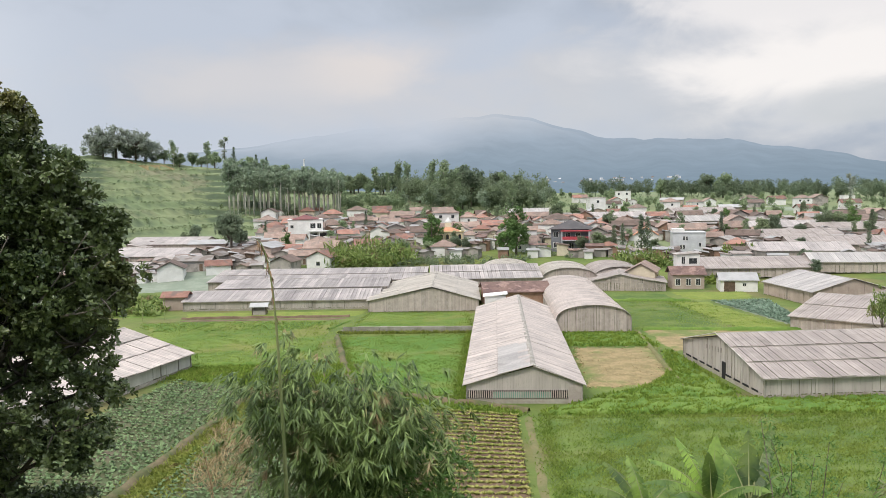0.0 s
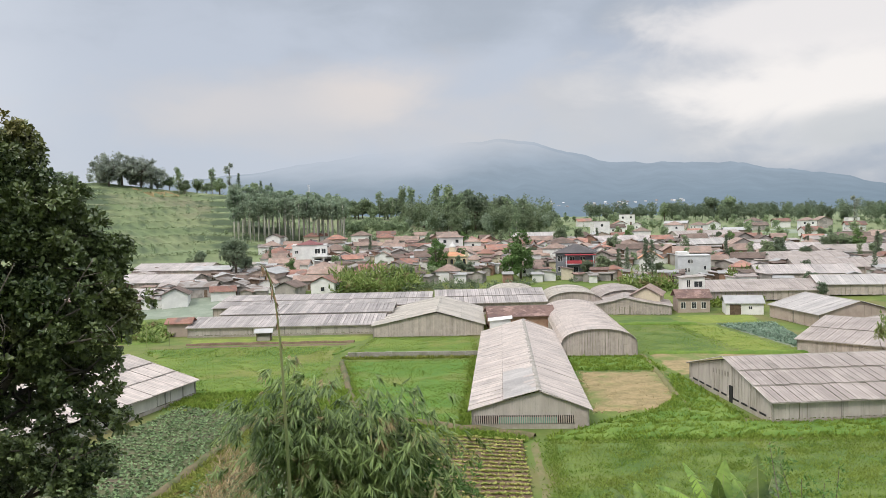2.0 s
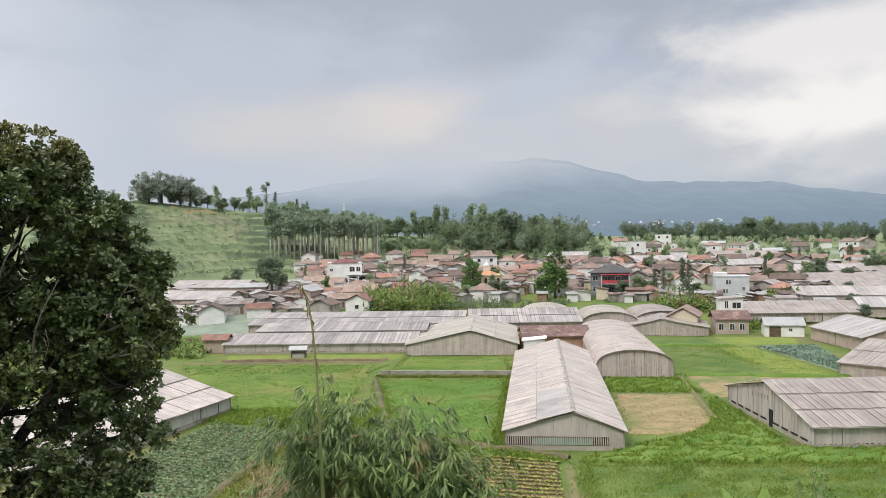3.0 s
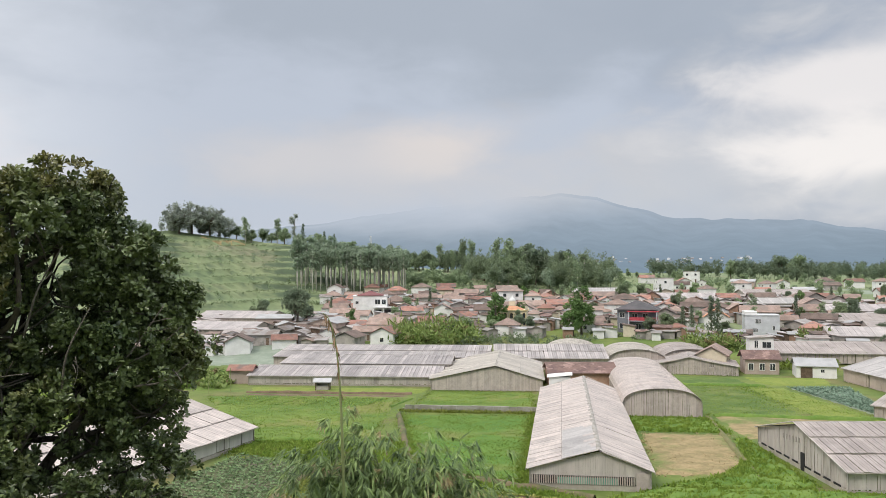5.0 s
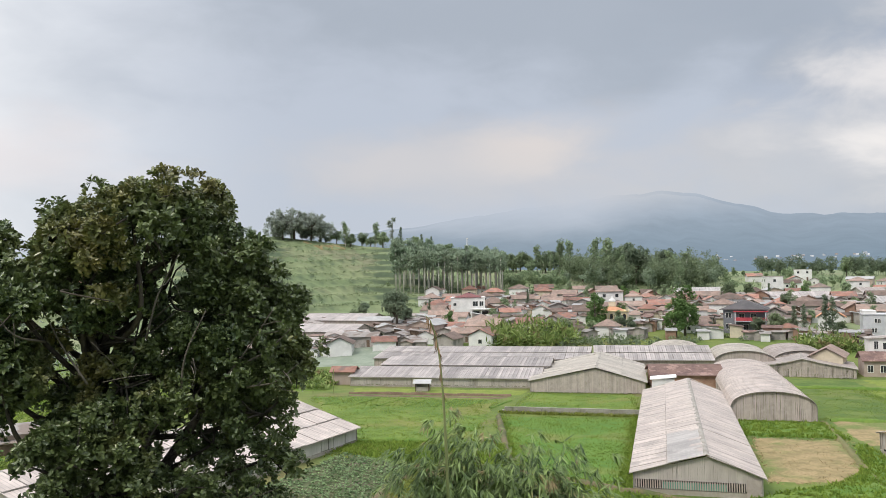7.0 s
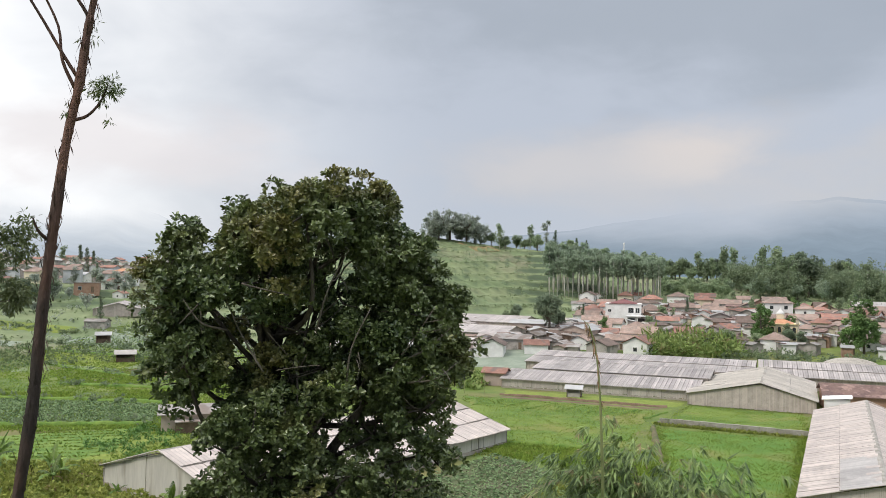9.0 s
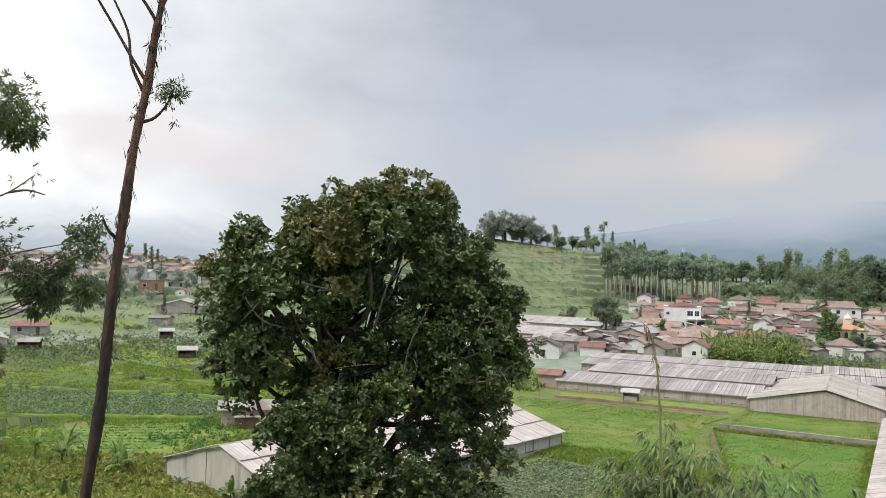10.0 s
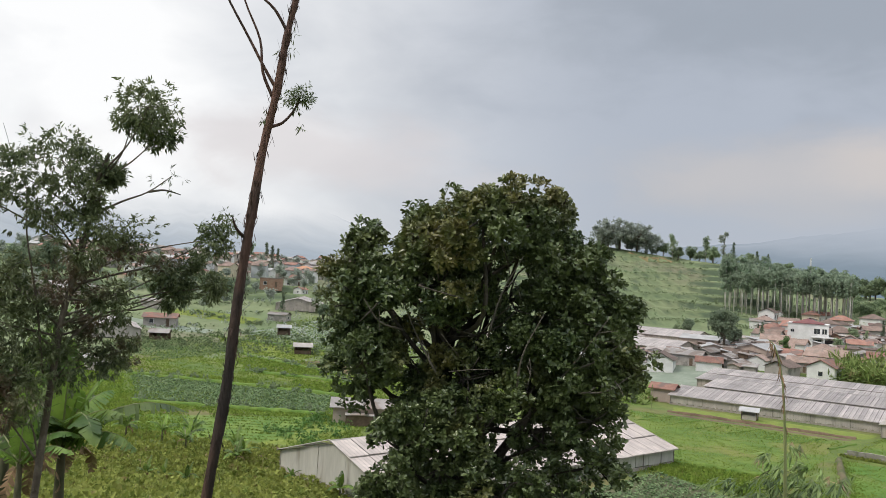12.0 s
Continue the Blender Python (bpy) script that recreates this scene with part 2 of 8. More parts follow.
M["path"] = mat("trodden_path", (0.19, 0.165, 0.075), (0.135, 0.145, 0.05), 0.5, 0.95, 0.8, 3.0, fine=0.3)
M["bund"] = mat("grassy_bund", (0.085, 0.100, 0.035), (0.16, 0.125, 0.07), 0.4, 0.95, 1.0, 3.0, fine=0.4)
M["crop_yellow"] = mat("yellow_green_crop", (0.22, 0.30, 0.05), (0.42, 0.40, 0.13), 0.5, 0.8, island=0.8, fine=0.2, through_light=0.3)
M["crop_green"] = mat("leafy_green_crop", (0.140, 0.235, 0.036), (0.225, 0.285, 0.058), 0.4, 0.8, island=0.8, fine=0.25, through_light=0.3)
M["cabbage_blue"] = mat("blue_cabbage_leaves", (0.120, 0.195, 0.125), (0.200, 0.285, 0.205), 0.5, 0.6, island=0.8, fine=0.2, through_light=0.25)
M["cabbage"] = mat("blue_green_cabbage", (0.105, 0.185, 0.068), (0.200, 0.285, 0.130), 0.5, 0.7, island=0.8, fine=0.2, through_light=0.25)
M["corn"] = mat("maize_leaves", (0.125, 0.215, 0.05), (0.235, 0.295, 0.09), 0.5, 0.8, island=0.9, fine=0.2, through_light=0.3, third=(0.27, 0.20, 0.11), tscale=0.25, tlo=0.55, thi=0.68)
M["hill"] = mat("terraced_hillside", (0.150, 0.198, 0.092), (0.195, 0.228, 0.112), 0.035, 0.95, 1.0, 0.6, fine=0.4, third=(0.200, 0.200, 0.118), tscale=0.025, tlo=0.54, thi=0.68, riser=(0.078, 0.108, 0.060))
M["slope"] = mat("slope_undergrowth", (0.095, 0.130, 0.028), (0.150, 0.160, 0.050), 0.5, 0.95, 1.0, 3.0, fine=0.4)

M["plastic"] = mat("weathered_plastic_sheet", (0.362, 0.322, 0.304), (0.460, 0.410, 0.390), 0.35, 0.5, 0.35, 1.2, vary=0.12, fine=0.16, third=(0.268, 0.245, 0.225), tscale=0.3, tlo=0.54, thi=0.75, ribs=0.44)
M["plastic_pink"] = mat("dusty_pinkish_sheet", (0.449, 0.386, 0.350), (0.567, 0.489, 0.440), 0.4, 0.5, 0.35, 1.2, vary=0.06, fine=0.16, third=(0.358, 0.314, 0.285), tscale=0.3, tlo=0.54, thi=0.75, ribs=0.44)
M["plastic_white"] = mat("milky_white_sheet", (0.373, 0.346, 0.329), (0.459, 0.430, 0.405), 0.3, 0.45, 0.3, 1.2, vary=0.13, fine=0.14, third=(0.291, 0.267, 0.251), tscale=0.3, tlo=0.54, thi=0.75, ribs=0.44)
M["plastic_dark"] = mat("aged_brownish_sheet", (0.300, 0.255, 0.230), (0.385, 0.330, 0.300), 0.35, 0.55, 0.4, 1.2, vary=0.05, fine=0.17, third=(0.225, 0.196, 0.168), tscale=0.25, tlo=0.54, thi=0.75, ribs=0.44)
M["plastic_beige"] = mat("sun_bleached_beige_sheet", (0.385, 0.345, 0.295), (0.475, 0.430, 0.370), 0.35, 0.55, 0.4, 1.2, vary=0.10, fine=0.17, third=(0.30, 0.265, 0.225), tscale=0.25, tlo=0.54, thi=0.75, ribs=0.62)
M["plasterwall"] = mat("stained_whitewashed_wall", (0.47, 0.45, 0.40), (0.56, 0.535, 0.48), 0.6, 0.85, 0.3, fine=0.16, third=(0.33, 0.30, 0.245), tscale=0.5, tlo=0.55, thi=0.72, stretch_z=0.2)
M["wallsheet"] = mat("grey_sheet_wall", (0.45, 0.405, 0.37), (0.55, 0.50, 0.46), 0.6, 0.7, 0.3, vary=0.04, fine=0.15, third=(0.32, 0.285, 0.245), tscale=0.5, tlo=0.55, thi=0.75, stretch_z=0.25)
M["bamboo"] = mat("weathered_bamboo_slats", (0.405, 0.345, 0.308), (0.505, 0.440, 0.398), 1.2, 0.85, 0.2, vary=0.06, island=0.35, fine=0.2)
M["batten"] = mat("bamboo_batten", (0.24, 0.22, 0.19), (0.36, 0.335, 0.30), 1.0, 0.85, vary=0.1, fine=0.2)
M["greennet"] = mat("green_shade_net", (0.10, 0.27, 0.20), (0.15, 0.34, 0.26), 0.8, 0.85, 0.3, fine=0.25)
M["footing"] = mat("cement_footing", (0.42, 0.385, 0.33), (0.34, 0.30, 0.25), 0.7, 0.95, 0.5, fine=0.25)
M["dark"] = mat("dark_opening", (0.012, 0.012, 0.012), (0.022, 0.021, 0.02), 1.0, 0.95)
M["stone"] = mat("mossy_field_wall", (0.27, 0.25, 0.21), (0.36, 0.34, 0.30), 0.7, 0.95, 0.8, 2.0, fine=0.35, third=(0.10, 0.13, 0.05), tscale=0.3, tlo=0.52, thi=0.7)

M["tile_brown"] = mat("brown_clay_tiles", (0.195, 0.138, 0.112), (0.275, 0.200, 0.166), 0.5, 0.9, 0.6, 3.0, vary=0.5, fine=0.4, third=(0.185, 0.145, 0.122), tscale=0.3)
M["tile_old"] = mat("old_maroon_tiles", (0.135, 0.085, 0.075), (0.20, 0.125, 0.105), 0.5, 0.9, 0.8, 3.0, fine=0.45, third=(0.30, 0.20, 0.17), tscale=0.6, tlo=0.52, thi=0.64)
M["tile_red"] = mat("red_clay_tiles", (0.255, 0.125, 0.095), (0.335, 0.180, 0.135), 0.5, 0.85, 0.6, 3.0, vary=0.35, fine=0.35, third=(0.2, 0.14, 0.12), tscale=0.4)
M["tile_orange"] = mat("bright_orange_tiles", (0.44, 0.21, 0.115), (0.53, 0.275, 0.16), 0.5, 0.8, 0.5, 3.0, vary=0.12, fine=0.2)
M["tin"] = mat("grey_tin_roof", (0.275, 0.25, 0.232), (0.36, 0.33, 0.305), 0.4, 0.6, 0.3, vary=0.3, fine=0.2, third=(0.21, 0.165, 0.138), tscale=0.3)
M["tin_light"] = mat("pale_tin_roof", (0.36, 0.355, 0.35), (0.45, 0.445, 0.44), 0.4, 0.55, 0.3, vary=0.2, fine=0.15)
M["tin_maroon"] = mat("maroon_metal_roof", (0.155, 0.045, 0.045), (0.20, 0.065, 0.06), 0.4, 0.6, 0.2, vary=0.2, fine=0.12)
M["black_roof"] = mat("charcoal_metal_roof", (0.055, 0.05, 0.052), (0.085, 0.075, 0.075), 0.4, 0.6, 0.3, fine=0.15)
M["white"] = mat("white_house_paint", (0.70, 0.69, 0.67), (0.80, 0.79, 0.77), 0.5, 0.85, vary=0.05, fine=0.06, third=(0.58, 0.56, 0.53), tscale=0.4, tlo=0.6, thi=0.8)
M["cream"] = mat("cream_house_paint", (0.60, 0.53, 0.40), (0.70, 0.62, 0.48), 0.5, 0.85, vary=0.08, fine=0.08, third=(0.50, 0.44, 0.35), tscale=0.4, tlo=0.6, thi=0.8)
M["greywall"] = mat("bare_cement_wall", (0.345, 0.315, 0.290), (0.445, 0.405, 0.375), 0.5, 0.9, vary=0.1, fine=0.12, third=(0.25, 0.235, 0.22), tscale=0.35)
M["brickwall"] = mat("bare_brick_wall", (0.30, 0.18, 0.125), (0.37, 0.235, 0.17), 0.8, 0.9, 0.4, vary=0.1, fine=0.2)
M["pinkwall"] = mat("faded_pink_wall", (0.42, 0.335, 0.285), (0.50, 0.41, 0.35), 0.5, 0.9, vary=0.06, fine=0.1)
M["bluegrey"] = mat("slate_blue_wall", (0.165, 0.175, 0.20), (0.215, 0.225, 0.25), 0.5, 0.8, fine=0.1)
M["palegrey"] = mat("pale_grey_paint", (0.50, 0.51, 0.53), (0.58, 0.59, 0.61), 0.5, 0.85, vary=0.04, fine=0.08, third=(0.42, 0.42, 0.43), tscale=0.4, tlo=0.58, thi=0.8)
M["ochre"] = mat("pale_yellow_paint", (0.66, 0.53, 0.28), (0.74, 0.61, 0.36), 0.5, 0.8, fine=0.08)
M["redpaint"] = mat("red_trim_paint", (0.42, 0.05, 0.07), (0.50, 0.075, 0.09), 0.5, 0.6, fine=0.08)
M["wood"] = mat("old_brown_wood", (0.105, 0.070, 0.048), (0.165, 0.115, 0.08), 1.5, 0.85, 0.3, vary=0.15, fine=0.25)
M["glass"] = mat("window_glass", (0.035, 0.04, 0.045), (0.05, 0.055, 0.06), 1.0, 0.12)

M["leaf_main"] = mat("leathery_dark_leaves", (0.055, 0.095, 0.038), (0.140, 0.178, 0.066), 1.1, 0.29, island=0.9, fine=0.2, through_light=0.15, third=(0.195, 0.178, 0.058), tscale=0.8, tlo=0.53, thi=0.70)
M["leaf_euc"] = mat("grey_green_slender_leaves", (0.082, 0.122, 0.056), (0.180, 0.210, 0.095), 1.0, 0.5, island=0.8, fine=0.2, through_light=0.3, third=(0.190, 0.130, 0.088), tscale=0.7, tlo=0.56, thi=0.7)
M["leaf_bamboo"] = mat("long_bamboo_leaves", (0.055, 0.115, 0.026), (0.205, 0.280, 0.085), 0.9, 0.5, island=0.95, fine=0.2, through_light=0.25, third=(0.30, 0.225, 0.11), tscale=1.8, tlo=0.58, thi=0.68)
M["leaf_fern"] = mat("bright_feathery_leaves", (0.065, 0.17, 0.034), (0.135, 0.245, 0.06), 1.0, 0.6, island=0.8, fine=0.2, through_light=0.3)
M["leaf_banana"] = mat("banana_leaf", (0.072, 0.145, 0.030), (0.22, 0.33, 0.06), 1.1, 0.42, 0.15, vary=0.5, fine=0.2, through_light=0.4)
M["leaf_dry"] = mat("withered_brown_leaves", (0.19, 0.115, 0.06), (0.30, 0.20, 0.115), 1.5, 0.9, island=0.8, fine=0.2)
M["straw"] = mat("dry_straw_grass", (0.30, 0.22, 0.11), (0.40, 0.32, 0.18), 0.8, 0.9, island=0.8, fine=0.2)
# distant foliage: haze painted in as pale, greyed base colours, except the bright one
M["leaf_far"] = mat("haze_paled_foliage", (0.205, 0.276, 0.168), (0.290, 0.354, 0.205), 0.18, 0.8, vary=0.2, island=0.6, fine=0.3, through_light=0.5)
M["leaf_far_hazed"] = mat("haze_greyed_foliage", (0.304, 0.347, 0.297), (0.385, 0.422, 0.355), 0.2, 0.8, vary=0.12, island=0.6, fine=0.3, through_light=0.5)
M["leaf_far_dark"] = mat("haze_paled_dark_foliage", (0.156, 0.214, 0.142), (0.216, 0.266, 0.170), 0.2, 0.8, vary=0.2, island=0.6, fine=0.3, through_light=0.5)
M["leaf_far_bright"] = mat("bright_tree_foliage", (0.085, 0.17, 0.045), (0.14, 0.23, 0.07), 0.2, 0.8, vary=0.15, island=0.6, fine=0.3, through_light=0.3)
M["leaf_grove"] = mat("haze_paled_grove", (0.260, 0.344, 0.239), (0.337, 0.406, 0.288), 0.2, 0.8, vary=0.12, island=0.6, fine=0.3, through_light=0.5)
M["bark"] = mat("grey_brown_bark", (0.10, 0.08, 0.06), (0.17, 0.14, 0.11), 3.0, 0.95, 0.8, 14.0, fine=0.3)
# darker copy of the bark: shade inside the crown put into its colour
M["bark_shaded"] = mat("shaded_dark_bark", (0.050, 0.041, 0.033), (0.098, 0.082, 0.066), 3.0, 0.95, 0.8, 14.0, fine=0.3)
M["bark_red"] = mat("peeling_reddish_bark", (0.045, 0.027, 0.022), (0.150, 0.078, 0.056), 2.4, 0.9, 1.0, 18.0, fine=0.5, stretch_z=0.3, third=(0.035, 0.026, 0.023), tscale=1.2, tlo=0.48, thi=0.6, island=0.5)
M["bark_pale"] = mat("pale_straight_trunk", (0.52, 0.49, 0.44), (0.64, 0.61, 0.56), 1.0, 0.9, vary=0.15, fine=0.2)
M["culm"] = mat("bamboo_culm", (0.19, 0.23, 0.085), (0.28, 0.29, 0.13), 2.0, 0.5, fine=0.15)
M["banana_stem"] = mat("banana_stem", (0.075, 0.08, 0.038), (0.125, 0.105, 0.06), 2.0, 0.8, 0.3, fine=0.3)

M["net"] = mat("netted_plot", (0.195, 0.235, 0.175), (0.255, 0.29, 0.225), 0.2, 0.9, 0.6, 2.0, fine=0.25)
M["weeds_leaf"] = mat("weed_blades", (0.135, 0.245, 0.030), (0.235, 0.315, 0.052), 0.35, 0.85, island=0.8, fine=0.2, through_light=0.4)
M["lawn_leaf"] = mat("grass_blades", (0.140, 0.245, 0.034), (0.240, 0.305, 0.062), 0.2, 0.85, island=0.8, fine=0.2, through_light=0.4)
M["brush_leaf"] = mat("creeper_leaves", (0.150, 0.220, 0.036), (0.280, 0.305, 0.070), 0.6, 0.85, island=0.9, fine=0.2, through_light=0.35, third=(0.228, 0.165, 0.075), tscale=0.5, tlo=0.60, thi=0.74)
M["hill_leaf"] = mat("terrace_hedge_leaves", (0.135, 0.185, 0.092), (0.190, 0.238, 0.118), 0.2, 0.85, island=0.5, fine=0.25, through_light=0.35)
M["plastic_stripe"] = mat("striped_plastic_sheet", (0.320, 0.286, 0.270), (0.408, 0.363, 0.345), 0.35, 0.5, 0.35, 1.2, vary=0.24, fine=0.16, third=(0.235, 0.215, 0.198), tscale=0.3, tlo=0.54, thi=0.75, ribs=0.44)
M["plot"] = mat("cabbage_plot_soil", (0.070, 0.095, 0.036), (0.115, 0.118, 0.055), 0.5, 0.95, 1.0, 3.0, fine=0.4, third=(0.13, 0.105, 0.07), tscale=0.2, tlo=0.54, thi=0.7)
M["bark_twig"] = mat("grey_twig", (0.10, 0.085, 0.07), (0.175, 0.15, 0.125), 3.0, 0.95, 0.5, 14.0, fine=0.3)
M["valley_green"] = mat("valley_crops", (0.078, 0.116, 0.028), (0.114, 0.145, 0.037), 0.12, 0.9, 1.0, 1.6, fine=0.45, third=(0.134, 0.136, 0.049), tscale=0.08)

# ---------------------------------------------------------------- mesh helpers
def link_mesh(name, verts, faces, material, parent=None, label="", smooth=False):
    me = bpy.data.meshes.new(name)
    me.from_pydata([tuple(v) for v in verts], [], [tuple(f) for f in faces])
    for m in (material if isinstance(material, (list, tuple)) else [material]):
        me.materials.append(m)
    if smooth:
        me.shade_smooth()
    ob = new(name, me)
    if parent:
        ob.parent = parent
    if label:
        ob["label"] = label
    return ob


def part(name, bm, material, parent, label="", smooth=False):
    me = bpy.data.meshes.new(name)
    bm.to_mesh(me)
    bm.free()
    me.materials.append(material)
    if smooth:
        me.shade_smooth()
    ob = new(name, me)
    if parent:
        ob.parent = parent
    if label:
        ob["label"] = label
    return ob


def share(name, me, parent, m, label=""):
    """One more object on the mesh me, under parent."""
    ob = new(name, me)
    ob.parent = parent
    ob.matrix_basis = m
    if label:
        ob["label"] = label
    return ob


def box(bm, x0, x1, y0, y1, z0, z1):
    v = [bm.verts.new(p) for p in ((x0, y0, z0), (x1, y0, z0), (x1, y1, z0), (x0, y1, z0), (x0, y0, z1), (x1, y0, z1), (x1, y1, z1), (x0, y1, z1))]
    for f in ((3, 2, 1, 0), (4, 5, 6, 7), (0, 1, 5, 4), (1, 2, 6, 5), (2, 3, 7, 6), (3, 0, 4, 7)):
        bm.faces.new([v[i] for i in f])
    return v


def slab(bm, corners, thick):
    """A plate on four corners, thick downwards."""
    top = [bm.verts.new(c) for c in corners]
    low = [bm.verts.new(Vector(c) - Vector((0, 0, thick))) for c in corners]
    n = len(top)
    bm.faces.new(top)
    bm.faces.new(low[::-1])
    for i in range(n):
        bm.faces.new((top[i], low[i], low[(i + 1) % n], top[(i + 1) % n]))


def prism(bm, outline, y0, y1):
    """An outline in x and z, drawn out along y."""
    a = [bm.verts.new((x, y0, z)) for x, z in outline]
    b = [bm.verts.new((x, y1, z)) for x, z in outline]
    n = len(a)
    bm.faces.new(a)
    bm.faces.new(b[::-1])
    for i in range(n):
        bm.faces.new((a[(i + 1) % n], a[i], b[i], b[(i + 1) % n]))


def tube(bm, points, radii, sides=8):
    """A round, tapering limb along points."""
    rings = []
    pts = [Vector(p) for p in points]
    for i, p in enumerate(pts):
        d = (pts[min(i + 1, len(pts) - 1)] - pts[max(i - 1, 0)]).normalized()
        a = d.orthogonal().normalized() if i == 0 else (rings[-1][1] - d * rings[-1][1].dot(d)).normalized()
        b = d.cross(a)
        rings.append(([bm.verts.new(p + radii[i] * (math.cos(t) * a + math.sin(t) * b)) for t in [2 * math.pi * k / sides for k in range(sides)]], a))
    for (r0, _), (r1, _) in zip(rings, rings[1:]):
        for k in range(sides):
            bm.faces.new((r0[k], r0[(k + 1) % sides], r1[(k + 1) % sides], r1[k]))
    bm.faces.new(rings[0][0][::-1])
    bm.faces.new(rings[-1][0])


def smooth_line(points, n):
    """Points along a bowed line through the given ones (Catmull-Rom)."""
    p = [Vector(points[0]) * 2 - Vector(points[1])] + [Vector(q) for q in points] + [Vector(points[-1]) * 2 - Vector(points[-2])]
    out_ = []
    for i in range(1, len(p) - 2):
        for k in range(n):
            t = k / n
            out_.append(0.5 * (2 * p[i] + (p[i + 1] - p[i - 1]) * t + (2 * p[i - 1] - 5 * p[i] + 4 * p[i + 1] - p[i + 2]) * t * t + (3 * p[i] - p[i - 1] - 3 * p[i + 1] + p[i + 2]) * t ** 3))
    return out_ + [p[-2]]


def units(v):
    return v / np.maximum(np.linalg.norm(v, axis=-1, keepdims=True), 1e-9)


def leaf_arrays(base, along, normal, length, width, fold=0.18, belly=0.45):
    """Folded leaves: four corners each, two triangles."""
    n = len(base)
    along, side = units(along), units(np.cross(along, normal))
    nrm = units(np.cross(side, along))
    length, width = np.broadcast_to(length, n)[:, None], np.broadcast_to(width, n)[:, None]
    mid = base + along * length * belly + nrm * width * fold
    verts = np.stack([base, mid + side * width * 0.5, base + along * length, mid - side * width * 0.5], 1).reshape(-1, 3)
    i = np.arange(n)[:, None] * 4
    faces = np.concatenate([i + (0, 1, 2), i + (0, 2, 3)], 1).reshape(-1, 3)
    return verts, faces


def leaf_mesh(name, sets, material, parent=None, label=""):
    verts, faces, at = [], [], 0
    for v, f in sets:
        verts.append(v)
        faces.append(f + at)
        at += len(v)
    verts, faces = np.concatenate(verts), np.concatenate(faces)
    me = bpy.data.meshes.new(name)
    me.vertices.add(len(verts))
    me.vertices.foreach_set("co", verts.astype(np.float32).ravel())
    k = faces.shape[1]
    me.loops.add(len(faces) * k)
    me.loops.foreach_set("vertex_index", faces.astype(np.int32).ravel())
    me.polygons.add(len(faces))
    me.polygons.foreach_set("loop_start", np.arange(0, len(faces) * k, k, dtype=np.int32))
    me.update(calc_edges=True)
    me.materials.append(material)
    ob = new(name, me)
    if parent:
        ob.parent = parent
    if label:
        ob["label"] = label
    return ob


def empty(name, m, label, category, group="", kind=""):
    ob = new(name)
    ob.empty_display_size = 0.3
    ob.matrix_basis = m
    return tagged(ob, label, category, group, kind)


def polar(az, r):
    a = radians(az)
    return r * math.sin(a), r * math.cos(a)


# ---------------------------------------------------------------- the ground, one sheet
def build_ground():
    rings = sorted(set([0.0] + list(np.arange(1.5, 60, 1.5)) + list(np.arange(60, 236, 4.0)) + list(np.arange(236, 450, 1.25))
                       + list(np.arange(450, 700, 12.0)) + list(np.geomspace(700, 4900, 24))))
    angles = np.radians(np.concatenate([np.arange(-180, -72, 4.0), np.arange(-72, 42, 0.75), np.arange(42, 180, 4.0)]))
    r, a = np.meshgrid(rings[1:], angles, indexing="ij")
    x, y = r * np.sin(a), r * np.cos(a)
    z = ground_z(x, y)
    rough = np.array([[noise.noise((px * 0.09, py * 0.09, 0.3)) for px, py in zip(rx, ry)] for rx, ry in zip(x, y)])
    z = z + rough * 0.5 * ease((52 - r) / 12) + rough * 1.0 * ease((r - 240) / 60)
    na = len(angles)
    verts = np.concatenate([[[0, 0, gz(0, 0)]], np.stack([x, y, z], -1).reshape(-1, 3)])
    faces = []
    for i in range(len(rings) - 2):
        for k in range(na):
            p, q = 1 + i * na + k, 1 + i * na + (k + 1) % na
            faces.append((p, p + na, q + na, q))
    faces += [(0, 1 + k, 1 + (k + 1) % na) for k in range(na)]
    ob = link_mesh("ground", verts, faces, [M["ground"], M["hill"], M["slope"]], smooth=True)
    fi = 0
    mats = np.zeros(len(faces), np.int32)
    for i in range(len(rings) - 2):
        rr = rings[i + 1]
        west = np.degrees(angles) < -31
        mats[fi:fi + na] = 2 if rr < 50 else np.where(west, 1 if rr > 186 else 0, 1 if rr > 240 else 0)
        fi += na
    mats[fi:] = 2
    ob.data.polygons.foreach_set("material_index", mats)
    tagged(ob, "green valley floor with terraced slopes rising beyond the fields", "ground", kind="structure")


build_ground()

# mountains in cloud, far behind all else: height in degrees by bearing
RIDGE = [(-180, 1.0), (-90, 5.0), (-70, 8.0), (-56, 8.2), (-47, 6.6), (-43, 4.2), (-39, 2.6), (-33, 1.9), (-28, 2.2), (-24, 2.4), (-14, 3.5), (-7.5, 4.5),
         (-1, 5.3), (3.9, 5.7), (7.2, 5.15), (10.4, 4.1), (11.7, 3.7), (15.8, 3.65), (19.9, 3.45), (22, 3.0), (25.5, 2.5), (29.2, 1.7), (45, 1.0), (90, 1.0), (180, 1.0)]


